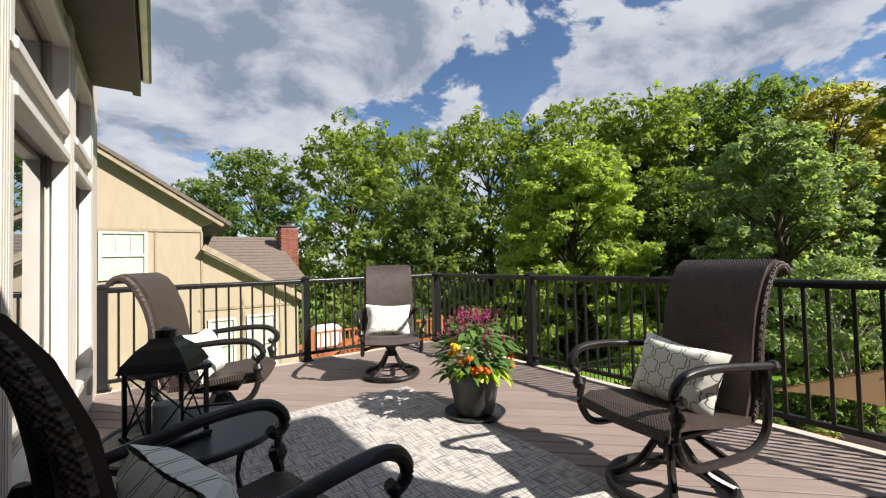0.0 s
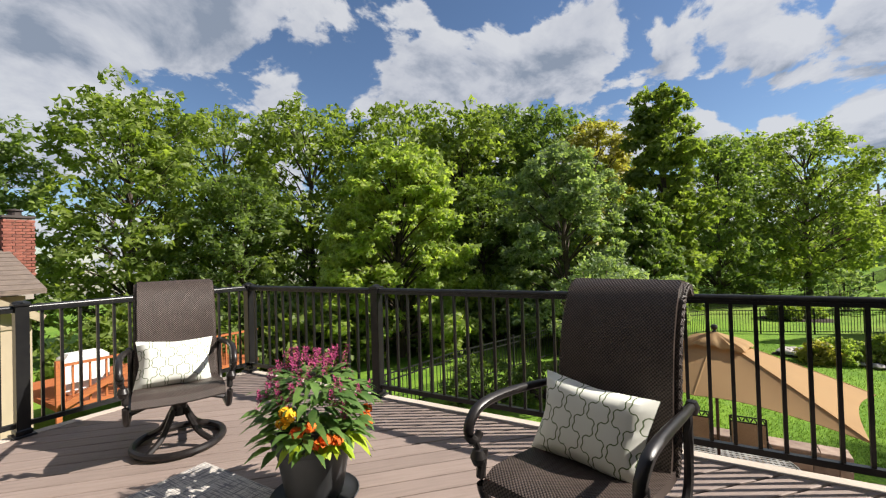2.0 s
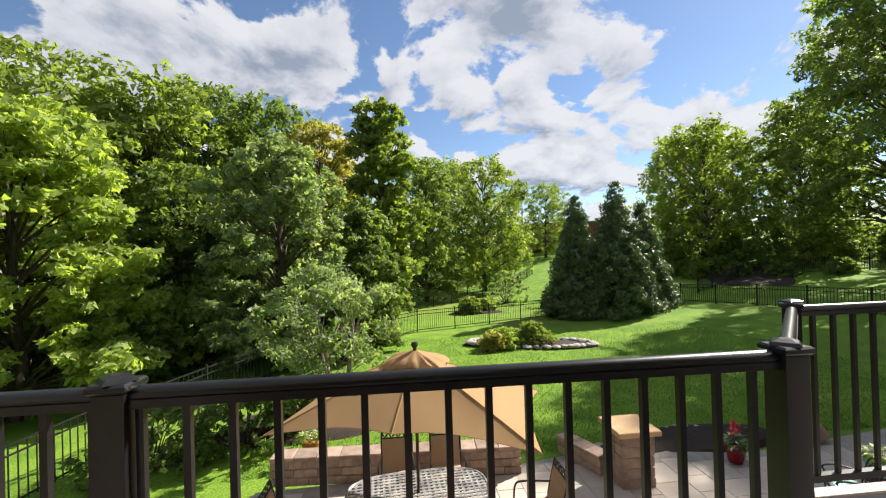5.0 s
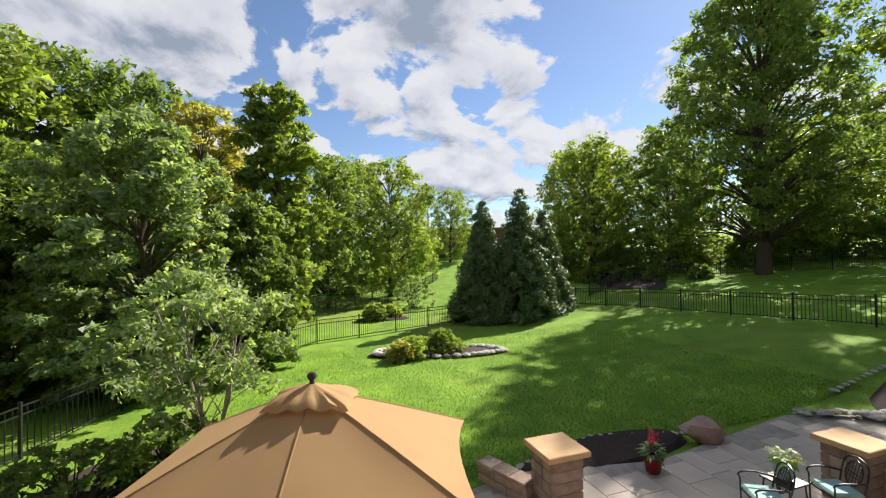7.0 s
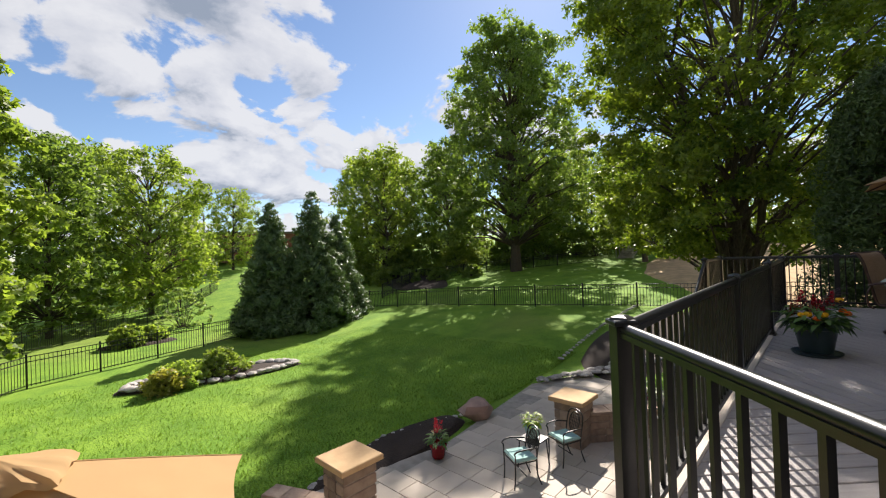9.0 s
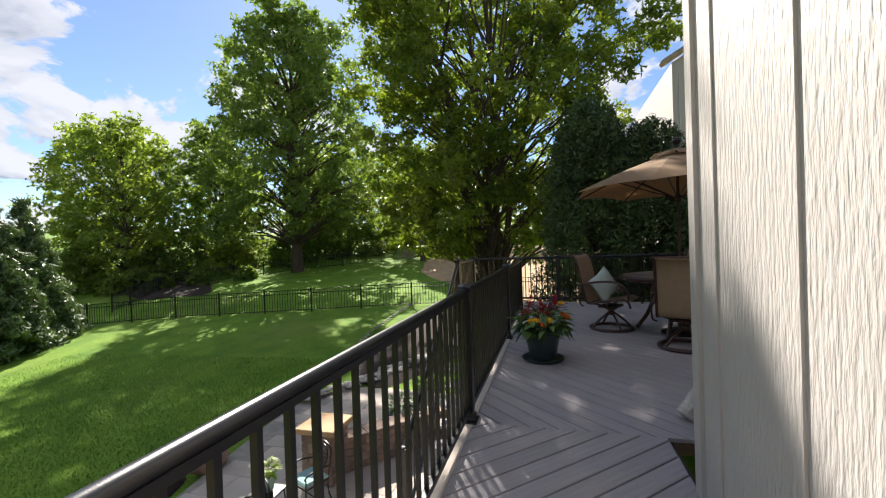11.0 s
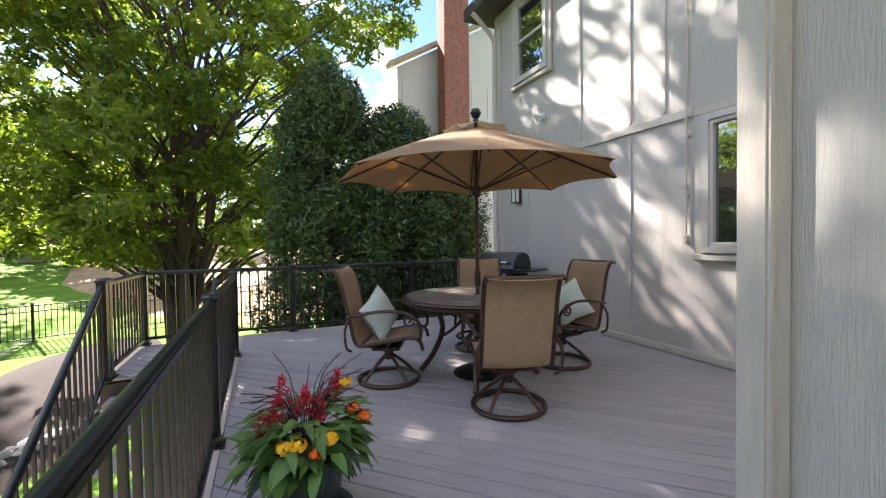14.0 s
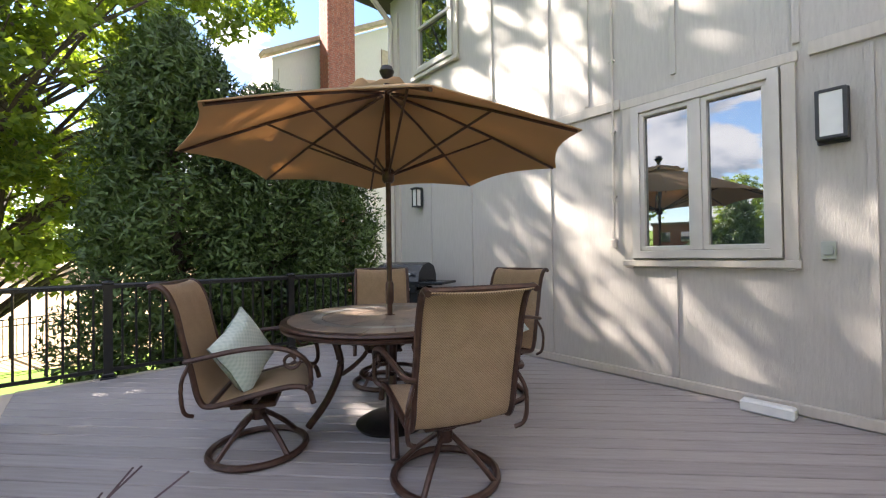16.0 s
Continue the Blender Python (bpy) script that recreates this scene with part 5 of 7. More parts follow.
def face(x, y, dx, dy, z=0.0):
    """Pose of a thing that faces +Y turned to the way (dx, dy)."""
    return pose(x, y, z, 0, 0, math.degrees(math.atan2(-dx, dy)))


CHAIRS = [
    (0.05, 3.82, 0.93, -0.36, "dark brown wicker swivel chair with a trellis cushion"),
    (1.62, 4.30, -0.42, -0.9, "dark brown wicker swivel chair beside the flower pot"),
    (1.72, 1.62, -0.97, 0.22, "dark brown wicker swivel chair against the railing"),
    (-0.17, 1.75, 0.95, 0.28, "dark brown wicker swivel chair beside the windows"),
]
for x, y, dx, dy, lab in CHAIRS:
    m = face(x, y, dx, dy) @ Matrix.Diagonal((0.94, 1, 1, 1))
    wicker_chair(m, lab)
    cushion(0.46, 0.31, 0.16, M_PILLOW, "cushion", "white cushion with olive trellis print on a wicker chair", m @ pose(0.02, -0.10, 0.535, 20, -5 if x > 1.7 else -3, 0), "trellis cushions")

rug = Shape()
rug.box((0, 0, 0.005), (1.75, 2.65, 0.01))
rug.uv = [(p[0], p[1]) for p in rug.v]
ro = rug.obj("rug", M_RUG)
ro.location = (0.66, 2.52, 0.003)
tagged(ro, "pale grey and cream woven outdoor rug", "rug")


def side_table():
    e = thing("side_table", "small round black metal mesh side table", "table", pose(-0.20, 2.44, 0) @ Matrix.Diagonal((1.08, 1.08, 1, 1)))
    s = Shape()
    s.lathe([(0.0, 0.49), (0.27, 0.49), (0.275, 0.497), (0.27, 0.503), (0.0, 0.503)], 32)
    s.obj("top", M_DARKIRON, e)
    r = Shape()
    r.tube(ring(0.28, 0.497, 36), 0.014, 8, closed=True)
    r.obj("rim", M_DARKIRON, e, smooth=True)
    for k in range(3):
        a = k * 2.094 + 0.5
        l = Shape()
        for o in (-0.07, 0.07):
            l.tube(smooth_path([(0.25 * math.cos(a + o), 0.25 * math.sin(a + o), 0.485), (0.17 * math.cos(a), 0.17 * math.sin(a), 0.25), (0.26 * math.cos(a - o), 0.26 * math.sin(a - o), 0.012)], 6), 0.009, 6)
        l.obj("leg", M_DARKIRON, e, smooth=True)


side_table()


def lantern():
    e = thing("lantern", "dark metal candle lantern with crossed glass sides", "lantern", pose(-0.29, 2.42, 0.504, 0, 0, 22) @ Matrix.Scale(1.12, 4))
    s = Shape()
    h, w = 0.215, 0.17
    for sx in (-1, 1):
        for sy in (-1, 1):
            s.box((sx * w / 2, sy * w / 2, h / 2 + 0.012), (0.012, 0.012, h))
    for z in (0.008, h + 0.012):
        s.box((0, 0, z), (w + 0.025, w + 0.025, 0.016), bevel=0.003)
    for k in range(4):
        r = pose(0, 0, 0, 0, 0, 90 * k).to_3x3()
        for q in (-1, 1):
            s.tube([r @ Vector((-w / 2 * q, w / 2, 0.02)), r @ Vector((w / 2 * q, w / 2, h))], 0.003, 5)
    s.obj("cage", M_DARKIRON, e)
    t = Shape()
    t.lathe([(0.14, h + 0.02), (0.125, h + 0.045), (0.085, h + 0.085), (0.06, h + 0.1), (0.045, h + 0.115)], 4)
    t.lathe([(0.03, h + 0.115), (0.032, h + 0.14), (0.0, h + 0.15)], 12)
    t.obj("roof", M_DARKIRON, e)
    g = Shape()
    for k in range(4):
        r = pose(0, 0, 0, 0, 0, 90 * k)
        g.box(r @ Vector((0, w / 2 - 0.004, h / 2 + 0.012)), (w - 0.012, 0.002, h - 0.01), r)
    gm = bpy.data.materials.new("clear_glass")
    gm.use_nodes = True
    bs = gm.node_tree.nodes["Principled BSDF"]
    bs.inputs["Transmission Weight"].default_value, bs.inputs["Roughness"].default_value, bs.inputs["IOR"].default_value = 1.0, 0.03, 1.1
    g.obj("pane", gm, e)
    c = Shape()
    c.lathe([(0.04, 0.016), (0.04, 0.11), (0.036, 0.115), (0.0, 0.112)], 16)
    c.obj("candle", M_WHITE, e, smooth=True)


lantern()


def blades(name, mat, spots, length, width, seed, parent, bend=0.5):
    """Long leaves that arch out and down from a centre: each a bent strip."""
    rnd = random.Random(seed)
    s = Shape()
    for x, y, z in spots:
        a = math.atan2(y, x) + rnd.uniform(-0.7, 0.7)
        ln = length * rnd.uniform(0.6, 1.2)
        up = rnd.uniform(0.1, 0.9)
        d = Vector((math.cos(a), math.sin(a), up)).normalized()
        side = Vector((-math.sin(a), math.cos(a), rnd.uniform(-0.4, 0.4)))
        p = Vector((x, y, z))
        w = width * rnd.uniform(0.7, 1.2)
        vs = []
        for i, k in enumerate((0.15, 1.0, 0.75, 0.04)):
            t = i / 3
            q = p + d * ln * t - Vector((0, 0, bend * ln * t * t))
            vs += [q - side * w * k / 2, q + side * w * k / 2]
        s.add(vs, [(0, 1, 3, 2), (2, 3, 5, 4), (4, 5, 7, 6)])
    ob = s.obj(name, mat, parent, smooth=True)
    tagged(ob, kind="stuff")


def flower_head(s, c, r, seed):
    """A ruffled pom-pom bloom."""
    rnd = random.Random(seed)
    for k in range(34):
        d = Vector((rnd.gauss(0, 1), rnd.gauss(0, 1), rnd.gauss(0.3, 1))).normalized()
        t = d.orthogonal().normalized()
        b = d.cross(t)
        p = Vector(c) + Vector((d.x, d.y, d.z * 0.7)) * r
        q = r * 0.5
        s.add([p - t * q, p - b * q * 0.8 - d * q * 0.3, p + t * q, p + b * q * 0.8 + d * q * 0.3], [(0, 1, 2, 3)])


def bloom(parent, c, r, seed, mat):
    s = Shape()
    flower_head(s, c, r, seed)
    s.obj("marigold_bloom", mat, parent)


def plume(s, c, h, r, seed):
    """A feathery upright flower spike."""
    rnd = random.Random(seed)
    lean = Vector((rnd.uniform(-0.25, 0.25), rnd.uniform(-0.25, 0.25), 1)).normalized()
    for k in range(46):
        t = rnd.random()
        a = rnd.uniform(0, 6.28)
        rr = r * (1 - t) ** 0.6
        d = Vector((math.cos(a), math.sin(a), 0.7)).normalized()
        p = Vector(c) + lean * h * t + Vector((math.cos(a), math.sin(a), 0)) * rr * 0.6
        side = d.cross(Vector((0, 0, 1))).normalized()
        q = r * 0.75
        s.add([p - side * q * 0.35, p + d * q * 0.3, p + side * q * 0.35, p + d * q], [(0, 1, 3, 2)])


def pot_shell(s, r, h, rim=0.012):
    s.lathe([(r * 0.68, 0.03), (r * 0.72, 0.05), (r * 0.93, h - 0.06), (r * 0.95, h - 0.055), (r + 0.004, h - 0.05), (r + 0.008, h - 0.01), (r, h), (r - rim, h), (r - rim - 0.006, h - 0.05), (0.0, h - 0.05)], 36)


def planter(m, label, pot_mat, kind, seed):
    e = thing("flower_planter", label, "planter", m)
    s = Shape()
    R, H = 0.2, 0.34
    pot_shell(s, R, H)
    s.obj("pot", pot_mat, e, smooth=True)
    s = Shape()
    s.lathe([(0.0, 0.0), (0.2, 0.0), (0.225, 0.03), (0.22, 0.034), (0.195, 0.014), (0.0, 0.014)], 36)
    s.obj("saucer", pot_mat, e, smooth=True)
    s = Shape()
    s.lathe([(0.0, H - 0.06), (R - 0.02, H - 0.06), (R - 0.03, H - 0.035), (0.0, H - 0.02)], 20)
    s.obj("soil", M_SOIL, e)
    rnd = random.Random(seed)
    spots = []
    big = 430 if kind == "mauve" else 190
    for i in range(big):
        a, t = rnd.uniform(0, 6.28), rnd.random()
        top = 0.34 if kind == "mauve" else 0.22
        r = 0.27 * math.sqrt(1 - (2 * t - 0.9) ** 2 * 0.6) * rnd.uniform(0.4, 1.0)
        spots.append((r * math.cos(a), r * math.sin(a), H - 0.04 + t * top))
    blades("leaves", L_PLANT, spots, 0.13 if kind == "mauve" else 0.17, 0.042 if kind == "mauve" else 0.06, seed + 1, e, 0.55)
    low = [(0.2 * math.cos(a), 0.2 * math.sin(a), H + 0.01) for a in (rnd.uniform(0, 6.28) for i in range(70))]
    if kind == "mauve":
        blades("trailing_leaves", L_CHARTREUSE, [(0.2 * math.cos(a), 0.2 * math.sin(a), H + 0.02) for a in (4.2 + rnd.uniform(-0.9, 0.5) for i in range(16))], 0.12, 0.07, seed + 2, e, 1.1)
    else:
        blades("trailing_leaves", leaf_material("dusky_leaf", (0.07, 0.12, 0.07), (0.035, 0.06, 0.04), 6), low, 0.14, 0.05, seed + 2, e, 1.1)
    fl = {"plume": Shape()}
    if kind == "mauve":
        for k in range(52):
            a, r = rnd.uniform(0, 6.28), 0.29 * math.sqrt(rnd.random())
            plume(fl["plume"], (r * math.cos(a), r * math.sin(a), 0.67 + 0.05 * rnd.random() - 0.25 * (r / 0.29) ** 3), rnd.uniform(0.06, 0.12), 0.022, seed + k)
        for k, (a, z) in enumerate(((3.7, 0.47), (3.95, 0.40), (4.15, 0.385), (3.85, 0.385), (5.35, 0.42), (5.2, 0.37), (3.5, 0.45), (5.5, 0.36))):
            bloom(e, (0.27 * math.cos(a), 0.27 * math.sin(a), z), 0.03, seed + 60 + k, F_ORANGE)
        for k, (a, z) in enumerate(((3.35, 0.55), (3.45, 0.53), (3.3, 0.50))):
            bloom(e, (0.29 * math.cos(a), 0.29 * math.sin(a), z), 0.028, seed + 80 + k, F_YELLOW)
    else:
        for k, (x, y, z) in enumerate(((0.1, 0.06, 0.62), (0.13, 0.1, 0.56), (-0.02, 0.09, 0.58), (-0.12, 0.02, 0.62), (-0.12, -0.05, 0.55), (0.02, -0.02, 0.52), (0.19, 0.1, 0.48), (-0.05, 0.12, 0.53))):
            plume(fl["plume"], (x, y, z - 0.05), 0.13, 0.05, seed + k)
        for k, (x, y, z) in enumerate(((0.1, 0.22, 0.46), (0.05, 0.24, 0.47), (-0.08, 0.23, 0.47), (-0.2, -0.06, 0.6))):
            bloom(e, (x, y, z), 0.034, seed + 60 + k, F_YELLOW)
        for k, (x, y, z) in enumerate(((-0.26, 0.1, 0.48), (-0.02, 0.26, 0.43), (-0.22, 0.02, 0.5))):
            bloom(e, (x, y, z), 0.03, seed + 80 + k, F_ORANGE)
        g = Shape()
        for k in range(40):
            a, ln = rnd.uniform(0, 6.28), rnd.uniform(0.25, 0.42)
            pts = [(0.05 * math.cos(a), 0.05 * math.sin(a), 0.4), (0.12 * math.cos(a), 0.12 * math.sin(a), 0.4 + ln * 0.6), (0.28 * math.cos(a), 0.28 * math.sin(a), 0.38 + ln * rnd.uniform(0.5, 0.95))]
            g.tube(smooth_path(pts, 4), 0.0028, 3)
        tagged(g.obj("grass_blades", M_PURPLEGRASS, e), kind="stuff")
    if kind == "mauve":
        fl["plume"].obj("mauve_blooms", F_MAUVE, e)
    else:
        fl["plume"].obj("red_blooms", F_RED, e)


planter(pose(1.60, 2.96, 0, 0, 0, 12), "grey pot of mauve, orange and lime-green summer flowers", M_POT, "mauve", 200)
planter(pose(3.27, -5.28, 0, 0, 0, 0), "dark green pot of red celosia and yellow marigolds", M_GREENPOT, "red", 300)


def dining_table():
    e = thing("dining_table", "round bronze patio table with inlaid slate top", "table", pose(1.52, -6.78, 0) @ Matrix.Scale(1.04, 4))
    s = Shape()
    s.lathe([(0.0, 0.68), (0.62, 0.68), (0.68, 0.69), (0.71, 0.70), (0.715, 0.715), (0.70, 0.722), (0.715, 0.732), (0.71, 0.745), (0.675, 0.75), (0.672, 0.741), (0.0, 0.741)], 56)
    s.obj("rim", M_BRONZE, e, smooth=True)
    n = 24
    for (r0, r1, mat, k) in ((0.525, 0.668, M_SLATE, n), (0.455, 0.521, M_GREYSLATE, n), (0.24, 0.451, M_SLATE, 14), (0.04, 0.236, M_SLATE, 8)):
        for i in range(k):
            a0, a1 = 2 * math.pi * (i + 0.015) / k, 2 * math.pi * (i + 0.985) / k
            t = Shape()
            am = (a0 + a1) / 2
            ring_ = [(r * math.cos(a), r * math.sin(a)) for r, a in ((r0, a0), (r1, a0), (r1, am), (r1, a1), (r0, a1), (r0, am))]
            t.add([(x, y, z) for z in (0.735, 0.752) for x, y in ring_], [(6, 7, 8, 9, 10, 11)] + [(j, (j + 1) % 6, 6 + (j + 1) % 6, 6 + j) for j in range(6)])
            t.obj("tile", mat, e)
    for k in range(4):
        a = math.pi / 4 + k * math.pi / 2 + 0.25
        c, si = math.cos(a), math.sin(a)
        l = Shape()
        l.tube(smooth_path([(r * c, r * si, z) for r, z in ((0.42, 0.69), (0.36, 0.55), (0.34, 0.4), (0.42, 0.2), (0.55, 0.02))], 5), [0.026] * 21, 8)
        l.tube(smooth_path([(r * c, r * si, z) for r, z in ((0.36, 0.55), (0.25, 0.62), (0.16, 0.52), (0.24, 0.42), (0.33, 0.36))], 5), 0.016, 7)
        l.obj("leg", M_BRONZE, e, smooth=True)
    r = Shape()
    r.tube(ring(0.2, 0.36), 0.014, 7, closed=True)
    r.obj("brace_ring", M_BRONZE, e, smooth=True)


dining_table()


def market_umbrella(name, m, radius, rise, height, mat, label, ribs=8, base=True, corner_sag=0.06, square=False, phase=0.0):
    """Canopy of panels between ribs with scalloped edge, vent cap, pole, struts and finial."""
    e = thing(name, label, "umbrella", m)
    s = Shape()
    n = 6
    pts = lambda k, t: ((phase + k * 2 * math.pi / ribs), t)
    vs, fs = [], []
    rows, cols = 7, ribs * n
    for i in range(rows + 1):
        t = 0.06 + 0.94 * i / rows
        for j in range(cols):
            a = phase + 2 * math.pi * j / cols
            fr = (j % n) / n
            chord = math.cos(math.pi / ribs) / math.cos((fr - 0.5) * 2 * math.pi / ribs)
            dip = 1 - (4 * fr * (1 - fr)) * 0.045 * t
            r = radius * t * chord * dip
            z = height - rise * (t ** 1.18) + (4 * fr * (1 - fr)) * 0.035 * t * t - 0.0
            vs.append((r * math.cos(a), r * math.sin(a), z))
    for i in range(rows):
        for j in range(cols):
            fs.append((i * cols + j, i * cols + (j + 1) % cols, (i + 1) * cols + (j + 1) % cols, (i + 1) * cols + j))
    k0 = len(vs)
    vs += [(x, y, z - 0.006) for x, y, z in vs]
    fs += [tuple(k0 + q for q in reversed(f)) for f in fs]
    last = rows * cols
    fs += [(last + j, k0 + last + j, k0 + last + (j + 1) % cols, last + (j + 1) % cols) for j in range(cols)]
    s.add(vs, [tuple(reversed(f)) for f in fs])
    s.obj("canopy", mat, e)
    cap = Shape()
    vs, fs = [], []
    for i, t in enumerate((0.02, 0.12, 0.2, 0.235)):
        for j in range(cols):
            a = phase + 2 * math.pi * j / cols
            fr = (j % n) / n
            wav = (0.012 * math.sin(math.pi * 2 * fr * 2) + 0.02 * math.cos(2 * math.pi * fr)) * (1 if i == 3 else 0.4 * (i > 0))
            vs.append((radius * t * math.cos(a), radius * t * math.sin(a), height + 0.055 - rise * (t ** 1.1) + wav))
    for i in range(3):
        for j in range(cols):
            fs.append((i * cols + j, (i + 1) * cols + j, (i + 1) * cols + (j + 1) % cols, i * cols + (j + 1) % cols))
    cap.add(vs, fs)
    cap.obj("vent_cap", mat, e, smooth=True)
    p = Shape()
    p.lathe([(0.0, 0.0), (0.019, 0.0), (0.019, height + 0.05), (0.0, height + 0.05)], 12)
    p.lathe([(0.03, height - 0.42 - rise * 0.5), (0.045, height - 0.4 - rise * 0.5), (0.045, height - 0.33 - rise * 0.5), (0.025, height - 0.31 - rise * 0.5)], 12)
    p.lathe([(0.024, 0.86), (0.03, 0.88), (0.03, 1.0), (0.024, 1.02)], 12)
    p.obj("pole", M_BRONZE, e, smooth=True)
    f = Shape()
    f.lathe([(0.0, 0.0), (0.03, 0.005), (0.022, 0.03), (0.04, 0.05), (0.055, 0.085), (0.04, 0.12), (0.0, 0.135)], 16, (0, 0, height + 0.055))
    f.obj("finial", M_DARKIRON, e, smooth=True)
    for k in range(ribs):
        a = phase + k * 2 * math.pi / ribs
        c, si = math.cos(a), math.sin(a)
        r = Shape()
        pr = [(radius * t * c, radius * t * si, height - rise * t ** 1.18 - 0.02) for t in (0.03, 0.3, 0.6, 0.98)]
        r.tube(pr, 0.010, 6)
        r.tube([(0.03 * c, 0.03 * si, height - 0.36 - rise * 0.5), pr[2]], 0.009, 6)
        r.obj("rib", M_BRONZE, e, smooth=True)
    if base:
        b = Shape()
        b.lathe([(0.0, 0.0), (0.24, 0.0), (0.25, 0.02), (0.2, 0.05), (0.12, 0.075), (0.04, 0.09), (0.03, 0.3), (0.0, 0.3)], 30)
        b.obj("base", M_DARKIRON, e, smooth=True)
    return e


market_umbrella("patio_umbrella", pose(1.52, -6.78, 0), 1.36, 0.50, 2.40, M_CANVAS2, "open tan canvas market umbrella over the dining table", phase=0.35)

def rectangular_umbrella(m, half_l, half_s, rise, height, label):
    """Oblong canopy on six ribs: taut panels with hollow edges, a puckered vent cap, pole, struts and finial."""
    e = thing("large_patio_umbrella", label, "umbrella", m)
    corners = [(half_s, half_l), (-half_s, half_l), (-half_s * 1.04, 0), (-half_s, -half_l), (half_s, -half_l), (half_s * 1.04, 0)]
    n, rows = 8, 9
    cols = 6 * n

    def at(j, t, lift=0.0):
        a, b = Vector(corners[(j // n) % 6]), Vector(corners[(j // n + 1) % 6])
        f = (j % n) / n
        bow = 4 * f * (1 - f)
        p = a.lerp(b, f) * (1 - 0.075 * bow * t)
        reach = a.lerp(b, f).length / math.hypot(half_s, half_l)
        z = height + lift - rise * (t ** 1.08) * (0.62 + 0.38 * reach) + 0.03 * bow * t * t - 0.018 * bow * math.sin(math.pi * t)
        return (p.x * t, p.y * t, z)

    vs = [at(j, 0.05 + 0.95 * i / rows) for i in range(rows + 1) for j in range(cols)]
    fs = [(i * cols + j, (i + 1) * cols + j, (i + 1) * cols + (j + 1) % cols, i * cols + (j + 1) % cols) for i in range(rows) for j in range(cols)]
    k0, last = len(vs), rows * cols
    vs += [(x, y, z - 0.006) for x, y, z in vs]
    fs += [tuple(k0 + q for q in reversed(f)) for f in fs]
    fs += [(last + j, k0 + last + j, k0 + last + (j + 1) % cols, last + (j + 1) % cols) for j in range(cols)]
    s = Shape()
    s.add(vs, fs)
    s.obj("canopy", M_CANVAS, e)
    cap, vs = Shape(), []
    for i, t in enumerate((0.02, 0.1, 0.17, 0.225, 0.25)):
        for j in range(cols):
            x, y, z = at(j, t, 0.075)
            pucker = 0.02 * math.sin(j * 2 * math.pi / 4) * (i > 1) - 0.03 * (i == 4)
            vs.append((x * 1.15, y * 1.05, z + pucker))
    cap.add(vs, [(i * cols + j, (i + 1) * cols + j, (i + 1) * cols + (j + 1) % cols, i * cols + (j + 1) % cols) for i in range(4) for j in range(cols)])
    cap.obj("vent_cap", M_CANVAS, e, smooth=True)
    seam = Shape()
    for k in range(6):
        seam.tube([Vector(at(k * n, t)) + Vector((0, 0, 0.003)) for t in (0.22, 0.5, 0.8, 1.0)], 0.007, 5)
    seam.obj("seam", M_CANVAS, e, smooth=True)
    p = Shape()
    p.lathe([(0.0, 0.0), (0.022, 0.0), (0.022, height + 0.05), (0.0, height + 0.05)], 12)
    p.obj("pole", M_BRONZE, e, smooth=True)
    f = Shape()
    f.lathe([(0.0, 0.0), (0.03, 0.005), (0.02, 0.03), (0.038, 0.05), (0.05, 0.08), (0.036, 0.11), (0.0, 0.122)], 16, (0, 0, height + 0.06))
    f.obj("finial", M_DARKIRON, e, smooth=True)
    for k in range(6):
        r = Shape()
        pr = [Vector(at(k * n, t)) - Vector((0, 0, 0.025)) for t in (0.06, 0.35, 0.6, 0.97)]
        r.tube(pr, 0.011, 6)
        r.tube([(0, 0, height - 0.75), pr[2]], 0.009, 6)
        r.obj("rib", M_BRONZE, e, smooth=True)
    tie = Shape()
    tie.tube([Vector(at(5 * n + 4, t)) + Vector((0, 0, 0.008)) for t in (0.78, 0.86, 0.94)], 0.009, 5)
    tie.obj("tie_strap", M_CANVAS2, e, smooth=True)
    b = Shape()
    b.lathe([(0.0, 0.0), (0.27, 0.0), (0.28, 0.02), (0.22, 0.05), (0.12, 0.075), (0.04, 0.09), (0.03, 0.3), (0.0, 0.3)], 30)
    b.obj("base", M_DARKIRON, e, smooth=True)


rectangular_umbrella(pose(7.36, 0.94, PZ, 0, 0, -17), 1.60, 0.97, 0.74, 2.55, "large open golden-tan oblong umbrella on the lower patio")


